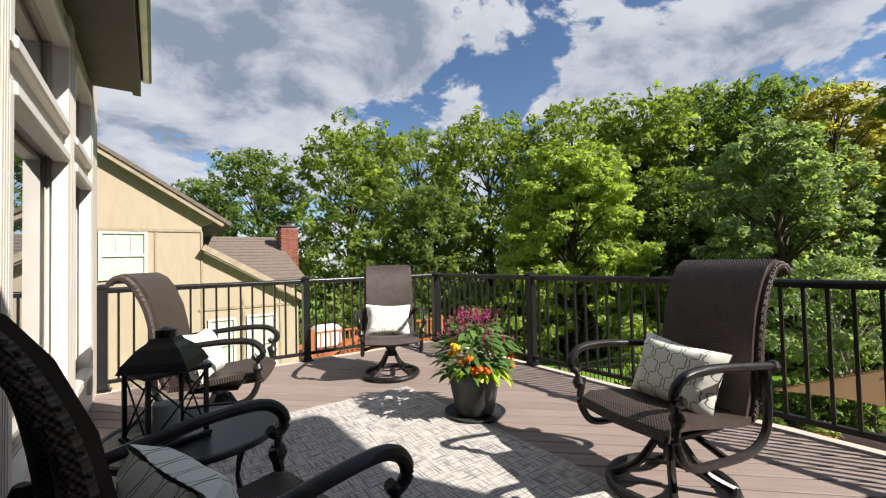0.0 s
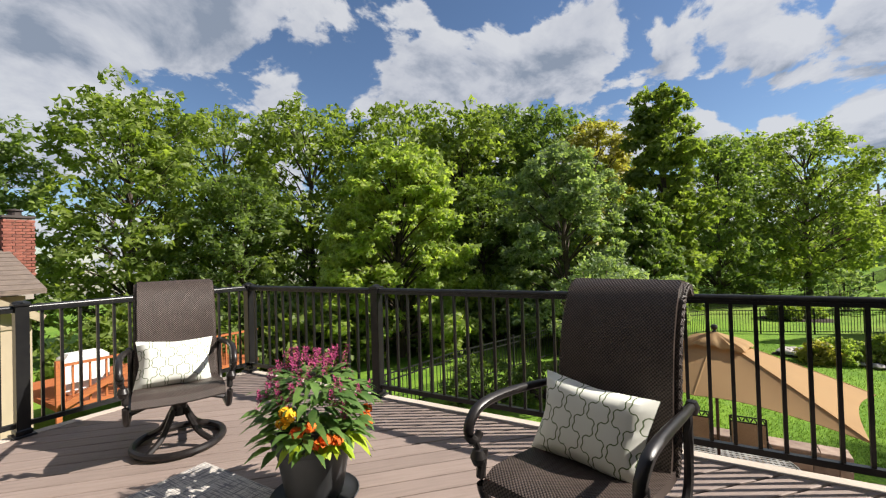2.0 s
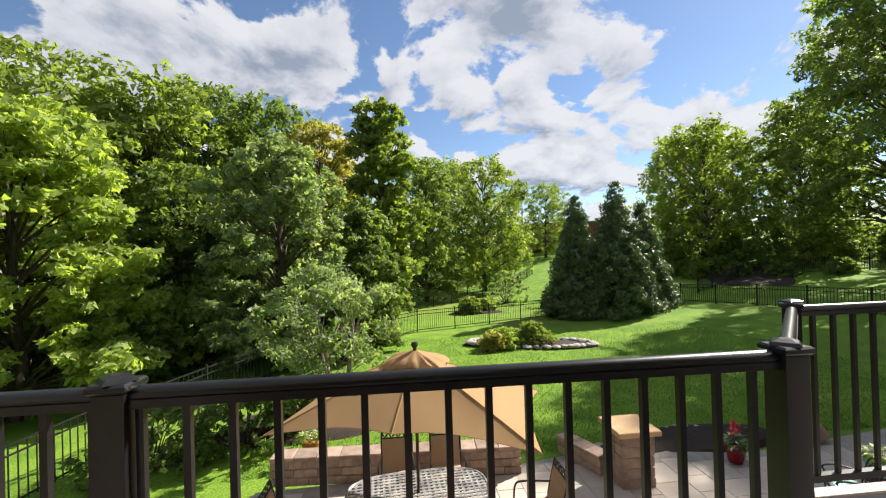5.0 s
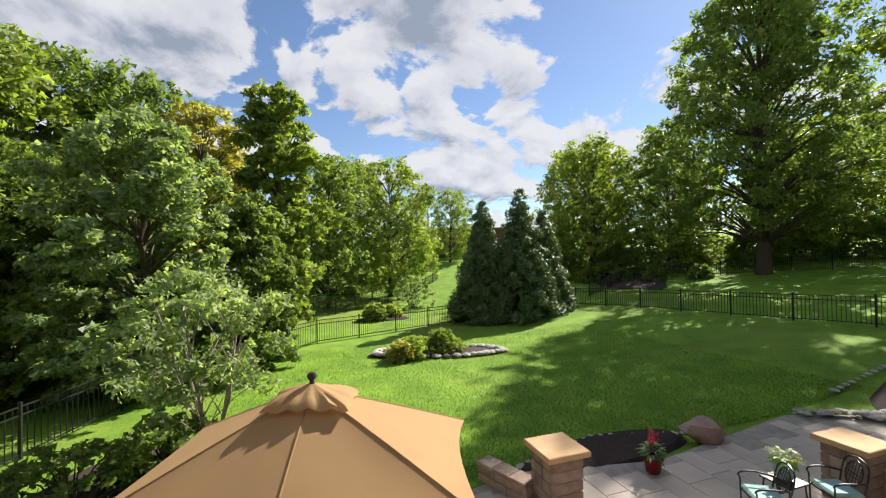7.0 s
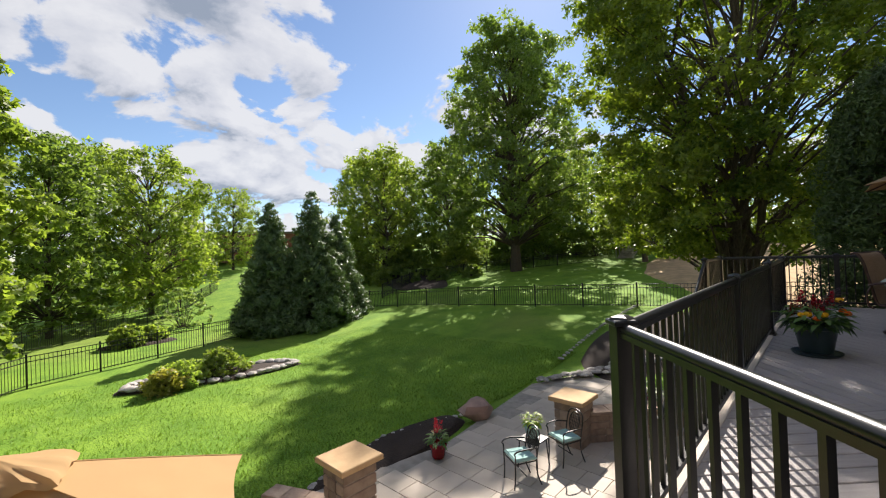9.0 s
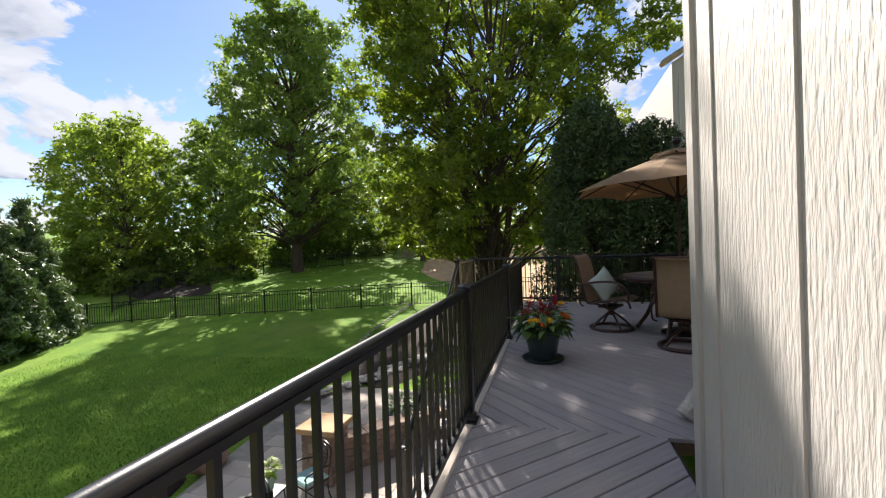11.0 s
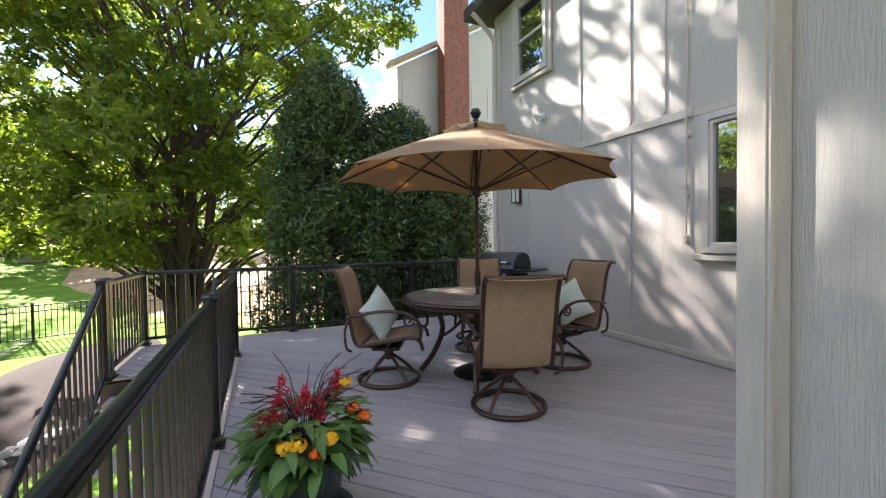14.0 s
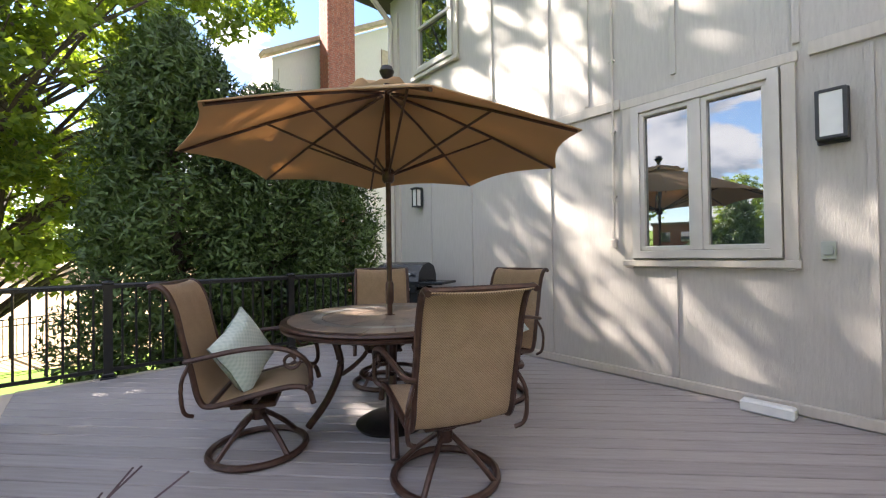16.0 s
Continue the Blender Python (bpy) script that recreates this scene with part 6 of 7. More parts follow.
def sling_chair(m, label):
    """Swivel dining chair with sling seat, faces +Y."""
    e = thing("sling_chair", label, "chair", m, group="sling dining chairs")
    b = Shape()
    b.tube(ring(0.265, 0.022), 0.02, 8, closed=True)
    for k in range(4):
        a = math.pi / 4 + k * math.pi / 2
        b.tube(smooth_path([(0.265 * math.cos(a), 0.265 * math.sin(a), 0.025), (0.17 * math.cos(a), 0.17 * math.sin(a), 0.12), (0.04 * math.cos(a), 0.04 * math.sin(a), 0.22)], 5), 0.015, 7)
    b.lathe([(0.04, 0.19), (0.04, 0.25), (0.075, 0.27), (0.075, 0.3)], 14)
    b.box((0, 0, 0.31), (0.3, 0.24, 0.03), bevel=0.008)
    b.obj("swivel_base", M_BRONZE, e, smooth=True)
    side = [(0.33, 0.33), (0.3, 0.41), (0.2, 0.43), (0.0, 0.395), (-0.18, 0.36), (-0.24, 0.40), (-0.275, 0.55), (-0.315, 0.72), (-0.345, 0.86), (-0.385, 0.96), (-0.43, 1.0), (-0.47, 0.99)]
    f = Shape()
    for sx in (-1, 1):
        f.tube(smooth_path([(0.25 * sx, y, z) for y, z in side], 4), 0.016, 8)
        f.tube([(0.25 * sx, 0.05, 0.39), (0.13 * sx, 0.0, 0.32)], 0.014, 6)
        f.tube([(0.25 * sx, -0.14, 0.365), (0.13 * sx, -0.06, 0.32)], 0.014, 6)
    f.tube([(-0.25, -0.455, 0.998), (0.25, -0.455, 0.998)], 0.016, 8)
    f.tube([(-0.25, -0.19, 0.365), (0.25, -0.19, 0.365)], 0.014, 6)
    f.obj("frame", M_BRONZE, e, smooth=True)
    for sx in (-1, 1):
        a = Shape()
        x = 0.29 * sx
        a.tube(smooth_path([(0.25 * sx, -0.30, 0.61), (x, -0.27, 0.615), (x * 1.05, -0.05, 0.655), (x * 1.06, 0.13, 0.66), (x * 1.05, 0.25, 0.62), (x, 0.31, 0.55), (x, 0.32, 0.45), (0.25 * sx, 0.29, 0.41)], 5), 0.014, 7)
        a.tube(scroll(x * 1.02, 0.22, 0.585, 0.055, 1.5, flip=1), 0.010, 6)
        a.tube(smooth_path([(0.25 * sx, -0.28, 0.6), (x, -0.31, 0.5), (x, -0.30, 0.36), (0.25 * sx, -0.27, 0.32)], 4), 0.011, 6)
        a.obj("armrest", M_BRONZE, e, smooth=True)
    sl = Shape()
    pts = smooth_path2(side[1:], 3)
    sl.slab([[(-0.24 + 0.48 * j / 6, y + 0.012 * (1 - ((j - 3) / 3) ** 2) * (-0.6), z - 0.012 * (1 - ((j - 3) / 3) ** 2)) for j in range(7)] for y, z in pts], 0.006, (0, 0, 1))
    sl.obj("sling", M_SLING, e, smooth=True)
    return e


TABLE = (1.52, -6.78)
for x, y, pil, turn in ((1.69, -5.98, 0, -6), (2.36, -7.0, 1, -12), (0.56, -6.7, 1, 10), (1.05, -7.62, 0, 0)):
    dx, dy = TABLE[0] - x, TABLE[1] - y
    m = face(x, y, dx, dy) @ pose(0, 0, 0, 0, 0, turn) @ Matrix.Scale(1.06, 4)
    sling_chair(m, "bronze swivel patio chair with tan sling" + (" and pale aqua cushion" if pil else " tucked to the table"))
    if pil:
        cushion(0.36, 0.36, 0.14, M_BLUEPILLOW, "cushion", "pale aqua square cushion on a sling chair", m @ pose(0, -0.08, 0.59, 16, 0, -25 if x > 1.5 else 40) @ pose(0, 0, 0, 0, 30, 0), "aqua cushions")


def grill():
    e = thing("gas_grill", "black gas grill with steel side shelf against the wall", "grill", pose(-0.2, -9.05, 0, 0, 0, -65))
    s = Shape()
    s.box((0, 0, 0.42), (0.62, 0.48, 0.68), bevel=0.02)
    s.obj("cabinet", M_GRILL, e)
    s = Shape()
    prof = [(-0.27, 0.78), (-0.27, 0.93), (-0.2, 1.05), (-0.05, 1.1), (0.12, 1.07), (0.24, 0.97), (0.27, 0.85), (0.27, 0.78)]
    k = len(prof)
    s.add([(sx * 0.35, y, z) for sx in (-1, 1) for y, z in prof], [tuple(range(k)), tuple(range(2 * k - 1, k - 1, -1))] + [((i + 1) % k, i, k + i, k + (i + 1) % k) for i in range(k)])
    s.obj("lid", M_GRILL, e)
    s = Shape()
    s.tube([(-0.26, 0.31, 0.95), (0.26, 0.31, 0.95)], 0.014, 8)
    for sx in (-0.24, 0.24):
        s.tube([(sx, 0.25, 0.95), (sx, 0.31, 0.95)], 0.01, 6)
    s.obj("handle", M_STEEL, e, smooth=True, label="steel lid handle")
    for sx in (-1, 1):
        t = Shape()
        t.box((sx * 0.52, 0.03, 0.83), (0.34, 0.46, 0.035), bevel=0.01)
        t.obj("shelf", M_STEEL if sx > 0 else M_GRILL, e)
    p = Shape()
    p.box((0, 0.28, 0.75), (0.64, 0.05, 0.1), bevel=0.008)
    p.obj("control_panel", M_GRILL, e)
    for i in range(4):
        q = Shape()
        q.tube([(-0.22 + 0.145 * i, 0.3, 0.75), (-0.22 + 0.145 * i, 0.34, 0.75)], 0.024, 12)
        q.obj("knob", M_STEEL, e, smooth=True)
    for sx in (-0.27, 0.27):
        w = Shape()
        w.tube([(sx, -0.2, 0.05), (sx + 0.03, -0.2, 0.05)], 0.05, 12)
        w.tube([(sx, 0.2, 0.05), (sx + 0.03, 0.2, 0.05)], 0.05, 12)
        w.obj("wheel", M_GRILL, e)


grill()


def wall_fittings():
    e = thing("wall_light", "rectangular dark-framed lantern light on the wall", "lamp", pose(WX + 0.012, -4.68, 2.13))
    s = Shape()
    s.box((0.012, 0, 0), (0.024, 0.17, 0.38), bevel=0.006)
    for yy in (-0.07, 0.07):
        s.box((0.075, yy, 0), (0.09, 0.022, 0.34), bevel=0.004)
    for zz in (-0.16, 0.16):
        s.box((0.075, 0, zz), (0.092, 0.13, 0.022), bevel=0.004)
    s.obj("housing", M_POT, e)
    g = Shape()
    g.box((0.072, 0, 0), (0.085, 0.12, 0.30))
    g.obj("diffuser", M_WHITE, e, label="frosted white lamp panel")
    e = thing("wall_light", "small dark wall lantern at the house corner", "lamp", pose(WX + 0.012, -9.45, 2.1))
    s = Shape()
    s.box((0.012, 0, 0), (0.024, 0.14, 0.3), bevel=0.006)
    s.box((0.08, 0, 0.14), (0.12, 0.15, 0.03), bevel=0.006)
    s.box((0.08, 0, -0.14), (0.1, 0.13, 0.02), bevel=0.006)
    for yy in (-0.055, 0.055):
        s.box((0.12, yy, 0), (0.014, 0.014, 0.27))
    s.obj("housing", M_POT, e)
    g = Shape()
    g.box((0.075, 0, 0), (0.08, 0.09, 0.26))
    g.obj("diffuser", M_WHITE, e)
    e = thing("outdoor_outlet", "grey covered electrical outlet on the siding", "outlet", pose(WX + 0.01, -4.72, 1.2))
    s = Shape()
    s.box((0.01, 0, 0), (0.02, 0.08, 0.125), bevel=0.004)
    s.box((0.03, 0.0, 0.0), (0.03, 0.05, 0.07), bevel=0.006)
    s.obj("cover", M_STEEL, e)
    e = thing("conduit", "thin vertical cable conduit clipped to the wall", "conduit")
    s = Shape()
    s.tube([(WX + 0.03, -6.27, 1.3), (WX + 0.03, -6.26, 5.4)], 0.012, 7)
    s.box((WX + 0.025, -6.27, 1.29), (0.045, 0.04, 0.09), bevel=0.006)
    for z in (1.75, 2.4, 3.1, 3.9):
        s.box((WX + 0.022, -6.27, z), (0.03, 0.055, 0.02))
    s.obj("pipe", M_TRIM, e)
    e = thing("flood_light", "small white floodlight under the upper window", "lamp", pose(WX + 0.02, -8.75, 3.3))
    s = Shape()
    s.box((0.01, 0, 0), (0.02, 0.1, 0.1), bevel=0.004)
    s.tube([(0.02, 0, 0), (0.09, 0.03, -0.01), (0.15, 0.04, -0.05)], [0.02, 0.035, 0.05], 10)
    s.obj("head", M_WHITE, e, smooth=True)
    e = thing("white_box", "long white plastic box at the foot of the wall", "box", pose(-0.62, -5.05, 0.001, 0, 0, 0))
    s = Shape()
    s.box((0, 0, 0.045), (0.1, 0.32, 0.085), bevel=0.012)
    s.obj("body", M_WHITE, e)


wall_fittings()


# ---- lower patio furniture ----
def cafe_chair(m, label):
    """Cast metal bistro armchair with fretted oval back and seat pad, faces +Y."""
    e = thing("bistro_chair", label, "chair", m, group="bistro chairs")
    f = Shape()
    for sx in (-1, 1):
        f.tube(smooth_path([(0.2 * sx, 0.22, 0.0), (0.21 * sx, 0.2, 0.2), (0.22 * sx, 0.2, 0.42)], 4), 0.012, 6)
        f.tube(smooth_path([(0.2 * sx, -0.28, 0.0), (0.2 * sx, -0.2, 0.22), (0.2 * sx, -0.2, 0.45), (0.2 * sx, -0.26, 0.75), (0.14 * sx, -0.29, 0.86), (0.0, -0.3, 0.9)], 4), 0.012, 6)
        f.tube(smooth_path([(0.2 * sx, -0.22, 0.62), (0.25 * sx, 0.0, 0.65), (0.25 * sx, 0.16, 0.64), (0.24 * sx, 0.22, 0.6), (0.23 * sx, 0.2, 0.56), (0.22 * sx, 0.2, 0.42)], 4), 0.012, 6)
    f.tube([(0.22, 0.2, 0.42), (-0.22, 0.2, 0.42), (-0.2, -0.2, 0.42), (0.2, -0.2, 0.42)], 0.012, 6, closed=True)
    f.tube([(-0.2, 0.0, 0.2), (0.2, 0.0, 0.2)], 0.01, 6)
    f.obj("frame", M_DARKIRON, e, smooth=True)
    b = Shape()
    oval = [(0.13 * math.cos(a), -0.235 - 0.05 * math.sin(a), 0.68 + 0.17 * math.sin(a)) for a in [2 * math.pi * i / 24 for i in range(24)]]
    b.tube(oval, 0.01, 6, closed=True)
    for k in range(-2, 3):
        x = 0.045 * k
        h = 0.17 * math.sqrt(max(0, 1 - (x / 0.13) ** 2))
        b.tube([(x, -0.235 + 0.05 * h / 0.17, 0.68 - h), (x, -0.235 - 0.05 * h / 0.17, 0.68 + h)], 0.006, 5)
        z = 0.055 * k
        w = 0.13 * math.sqrt(max(0, 1 - (z / 0.17) ** 2))
        b.tube([(-w, -0.235 - 0.3 * z, 0.68 + z), (w, -0.235 - 0.3 * z, 0.68 + z)], 0.006, 5)
    b.obj("back_grille", M_DARKIRON, e)
    c = Shape()
    c.box((0, 0.0, 0.46), (0.42, 0.40, 0.065), bevel=0.025)
    c.obj("seat_pad", M_TEAL, e)


cafe_chair(face(7.05, -5.05, 0.5, 0.85, PZ), "dark cast bistro chair with teal seat pad")
cafe_chair(face(6.8, -6.15, 0.4, 0.9, PZ), "dark cast bistro chair with teal seat pad")


def cafe_table():
    e = thing("bistro_table", "small dark metal bistro side table", "table", pose(7.15, -5.62, PZ))
    s = Shape()
    s.box((0, 0, 0.5), (0.42, 0.42, 0.025), bevel=0.006)
    s.obj("top", M_DARKIRON, e)
    for a in (-1, 1):
        for b in (-1, 1):
            l = Shape()
            l.tube([(0.17 * a, 0.17 * b, 0.49), (0.2 * a, 0.2 * b, 0.0)], 0.012, 6)
            l.obj("leg", M_DARKIRON, e)


cafe_table()


def small_pot(m, label, pot_mat, kind, seed, r=0.13, h=0.24):
    e = thing("potted_plant", label, "potted plant", m)
    s = Shape()
    pot_shell(s, r, h)
    s.obj("pot", pot_mat, e, smooth=True)
    rnd = random.Random(seed)
    spots = [(0.8 * r * math.sqrt(rnd.random()) * math.cos(a), 0.8 * r * math.sqrt(rnd.random()) * math.sin(a), h - 0.02 + rnd.random() * r) for a in [rnd.uniform(0, 6.28) for i in range(80)]]
    blades("leaves", L_PLANT if kind != "white" else L_LIME, spots, r * 1.1, 0.05, seed, e, 0.5)
    f = Shape()
    if kind == "red":
        for k in range(5):
            plume(f, (rnd.uniform(-0.07, 0.07), rnd.uniform(-0.07, 0.07), h + 0.12 + 0.1 * rnd.random()), 0.24, 0.06, seed + k)
        f.obj("red_blooms", F_RED, e)
    else:
        for k in range(26):
            a = rnd.uniform(0, 6.28)
            rr = r * 1.3 * math.sqrt(rnd.random())
            flower_head(f, (rr * math.cos(a), rr * math.sin(a), h + 0.1 + 0.06 * rnd.random()), 0.022, seed + k)
        f.obj("blooms", F_WHITE if kind == "white" else F_MAUVE, e)


small_pot(pose(8.7, -4.75, PZ), "red glazed pot of red celosia at the patio edge", M_REDPOT, "red", 401, 0.17, 0.3)
small_pot(pose(7.15, -5.62, PZ + 0.513), "pale green pot of white flowers on the bistro table", M_TEAL, "white", 402, 0.15, 0.26)
small_pot(pose(6.2, -8.6, PZ + 0.1), "blue-grey pot of pink flowers in the planting bed", M_GREENPOT, "pink", 403, 0.3, 0.45)
small_pot(pose(10.3, 3.0, PZ - 0.05), "terracotta pot of yellow-green foliage by the wall", M_CEDAR, "white", 404, 0.18, 0.3)
small_pot(pose(3.9, -10.4, -2.0), "pot of red flowers beyond the railing", M_GREENPOT, "red", 405, 0.25, 0.4)


def lower_table():
    e = thing("lattice_table", "oval pale-topped lattice patio table under the umbrella", "table", pose(7.36, 0.94, PZ, 0, 0, 4))
    n = 40
    edge = []
    for i in range(n):
        a = 2 * math.pi * i / n
        c, s_ = math.cos(a), math.sin(a)
        edge.append((0.53 * math.copysign(abs(c) ** 0.6, c), 0.95 * math.copysign(abs(s_) ** 0.6, s_), 0.72))
    r = Shape()
    r.tube(edge, 0.022, 7, closed=True)
    r.obj("rim", M_GREYSLATE, e, smooth=True)
    g = Shape()
    for i in range(-12, 13):
        y = i * 0.075
        w = 0.53 * (max(0.0, 1 - (abs(y) / 0.95) ** 3.33)) ** 0.3
        g.box((0, y, 0.722), (2 * w, 0.032, 0.014))
    for i in range(-7, 8):
        x = i * 0.073
        w = 0.95 * (max(0.0, 1 - (abs(x) / 0.53) ** 3.33)) ** 0.3
        g.box((x, 0, 0.726), (0.032, 2 * w, 0.014))
    g.obj("lattice_top", M_GREYSLATE, e)
    for a in (-1, 1):
        for b in (-1, 1):
            l = Shape()
            l.tube(smooth_path([(0.35 * a, 0.7 * b, 0.71), (0.3 * a, 0.62 * b, 0.4), (0.4 * a, 0.75 * b, 0.0)], 4), 0.02, 6)
            l.obj("leg", M_DARKIRON, e)


lower_table()


def lower_chair(m):
    e = thing("patio_armchair", "dark metal patio armchair with tan sling back", "chair", m, group="lower patio chairs")
    f = Shape()
    for sx in (-1, 1):
        f.tube(smooth_path([(0.25 * sx, -0.28, 0.0), (0.25 * sx, -0.24, 0.4), (0.25 * sx, -0.3, 0.7), (0.25 * sx, -0.36, 0.95)], 4), 0.014, 6)
        f.tube(smooth_path([(0.25 * sx, 0.26, 0.0), (0.26 * sx, 0.25, 0.4), (0.27 * sx, 0.22, 0.6), (0.27 * sx, 0.1, 0.64), (0.25 * sx, -0.27, 0.62)], 4), 0.014, 6)
    for z, y in ((0.95, -0.36), (0.86, -0.345), (0.42, -0.24)):
        f.tube([(-0.25, y, z), (0.25, y, z)], 0.012, 6)
    for i in range(9):
        f.box((-0.22 + 0.055 * i, -0.353, 0.905), (0.02, 0.012, 0.07), pose(0, 0, 0, 0, 30 * (-1) ** i, 0))
    f.obj("frame", M_DARKIRON, e, smooth=True)
    s = Shape()
    s.slab([[(-0.235 + 0.47 * j / 4, y, z) for j in range(5)] for y, z in ((0.25, 0.40), (0.0, 0.40), (-0.2, 0.39), (-0.25, 0.45), (-0.3, 0.7), (-0.34, 0.85))], 0.012, (0, 0, 1))
    s.obj("sling", M_SLING, e, smooth=True)


for x, y, dx, dy in ((8.4, 0.45, -1, 0), (8.4, 1.25, -1, 0), (7.3, -0.65, 0, 1), (7.3, 2.55, 0, -1), (6.35, 1.3, 1, 0), (6.35, 0.5, 1, 0)):
    lower_chair(face(x, y, dx, dy, PZ))


# ---- neighbours and distance ----
def neighbour():
    Y = 13.5
    gz = -3.3
    e = thing("neighbour_house", "tan sided gabled neighbour house with shingled roof", "house")
    s = Shape()
    out = [(-9, gz), (3.27, gz), (3.27, 0.1), (2.34, 0.62), (0.73, 1.55), (0.73, 2.25), (1.0, 2.36), (-1.3, 3.86), (-6.0, 6.9), (-9, 5.0)]
    k = len(out)
    s.add([(x, Y + d, z) for d in (0, 0.3) for x, z in out], [tuple(range(k)), tuple(range(2 * k - 1, k - 1, -1))] + [((i + 1) % k, i, k + i, k + (i + 1) % k) for i in range(k)])
    s.obj("gable_wall", M_NHOUSE, e)
    r = Shape()
    for (x0, z0), (x1, z1) in (((-6.0, 7.0), (1.25, 2.3)), ((0.74, 1.68), (3.4, 0.12)), ((-6.0, 7.0), (-9.5, 4.8))):
        r.bar((x0, Y - 0.12, z0), (x1, Y - 0.12, z1), 0.28, 0.16)
    r.obj("rake_board", M_NTRIM, e)
    rf = Shape()
    rf.add([(-6.0, Y - 0.3, 7.16), (1.4, Y - 0.3, 2.36), (1.4, Y + 7, 2.36), (-6.0, Y + 7, 7.16), (-6.0, Y - 0.3, 7.05), (1.4, Y - 0.3, 2.25), (1.4, Y + 7, 2.25), (-6.0, Y + 7, 7.05)],
           [(0, 1, 2, 3), (7, 6, 5, 4), (0, 4, 5, 1), (1, 5, 6, 2), (2, 6, 7, 3), (3, 7, 4, 0)])
    rf.obj("roof", M_SHINGLE, e)
    wing = Shape()
    wing.add([(0.7, Y + 0.35, 0.74), (3.62, Y + 0.35, 0.74), (3.55, Y + 4.2, 2.25), (0.7, Y + 4.2, 2.25), (0.7, Y + 0.35, 0.64), (3.62, Y + 0.35, 0.64), (3.55, Y + 4.2, 2.15), (0.7, Y + 4.2, 2.15)],
             [(0, 1, 2, 3), (7, 6, 5, 4), (0, 4, 5, 1), (1, 5, 6, 2), (2, 6, 7, 3), (3, 7, 4, 0)])
    wing.obj("wing_roof", M_SHINGLE, e)
    ww = Shape()
    ww.box((1.9, Y + 2.4, -1.4), (2.85, 3.6, 4.0))
    ww.obj("wing_wall", M_NHOUSE, e)
    for i in range(14):
        c = Shape()
        t = i / 14
        c.box((2.15, Y + 0.35 + 3.85 * t, 0.752 + 1.51 * t), (2.9, 0.012, 0.014))
        c.obj("shingle_course", M_SHINGLE, e)
    bt = Shape()
    for x in (-0.3, 0.73, 1.75, 2.75):
        bt.box((x, Y - 0.012, (gz + (2.1 if x < 0.8 else 0.2)) / 2), (0.05, 0.024, (2.1 if x < 0.8 else 0.2) - gz))
    bt.box((-0.9, Y - 0.014, 2.12), (3.2, 0.03, 0.07))
    bt.box((1.95, Y - 0.014, -0.02), (2.6, 0.03, 0.07))
    bt.obj("batten", M_NTRIM, e)
    for x0, x1, z0, z1 in ((-1.4, -0.5, 0.9, 2.04), (0.9, 1.52, -1.75, -0.33), (1.86, 2.6, -1.9, -0.3)):
        w = thing("window", "pale shaded window with muntins", "window")
        w.parent = e
        del w["category"]
        f = Shape()
        for x in (x0, x1):
            f.box((x, Y - 0.03, (z0 + z1) / 2), (0.07, 0.05, z1 - z0 + 0.07), bevel=0.005)
        for z in (z0, (z0 + z1) / 2, z1):
            f.box(((x0 + x1) / 2, Y - 0.028, z), (x1 - x0 - 0.07, 0.05, 0.06), bevel=0.005)
        for k in (1, 2):
            f.box((x0 + (x1 - x0) * k / 3, Y - 0.02, (z0 + 3 * z1) / 4), (0.02, 0.02, (z1 - z0) / 2 - 0.05))
        f.obj("frame", M_WHITEFRAME, w)
        g = Shape()
        g.box(((x0 + x1) / 2, Y - 0.01, (z0 + z1) / 2), (x1 - x0 - 0.06, 0.012, z1 - z0 - 0.06))
        g.obj("pane", M_BLIND, w)
    ch = thing("brick_chimney", "red brick chimney with dark flue cap", "chimney", pose(3.75, Y + 3.0, 0.5))
    co = Shape()
    co.box((0, 0, 0.95), (0.55, 0.55, 2.1))
    co.obj("core", M_MORTAR, ch)
    bm = Shape()
    bm.box((0, 0, 0), (0.185, 0.06, 0.066), bevel=0.004)
    bm = bm.mesh("brick", M_BRICK)
    for c in range(24):
        for side in range(4):
            for i in range(3):
                ob = new("brick", bm)
                ob.parent = ch
                ob.matrix_basis = pose(0, 0, 0, 0, 0, 90 * side) @ pose(-0.195 + 0.195 * i + (0.03 if c % 2 else -0.03), -0.265, 0.18 + c * 0.077)
    cp = Shape()
    cp.box((0, 0, 2.06), (0.64, 0.64, 0.07), bevel=0.01)
    cp.lathe([(0.13, 2.1), (0.13, 2.22), (0.17, 2.23), (0.17, 2.26), (0.0, 2.3)], 14)
    cp.obj("cap", M_BROWNTRIM, ch)
    v = Shape()
    v.tube([(-0.4, Y + 1.0, 3.2), (-0.4, Y + 1.0, 3.75)], 0.05, 8)
    tagged(v.obj("roof_vent", M_BROWNTRIM), "dark vent pipe on the neighbour roof", "vent pipe")


M_BLIND = material("window_blind", (0.46, 0.50, 0.47), 0.3, 0, (0.40, 0.44, 0.41), 3)
neighbour()


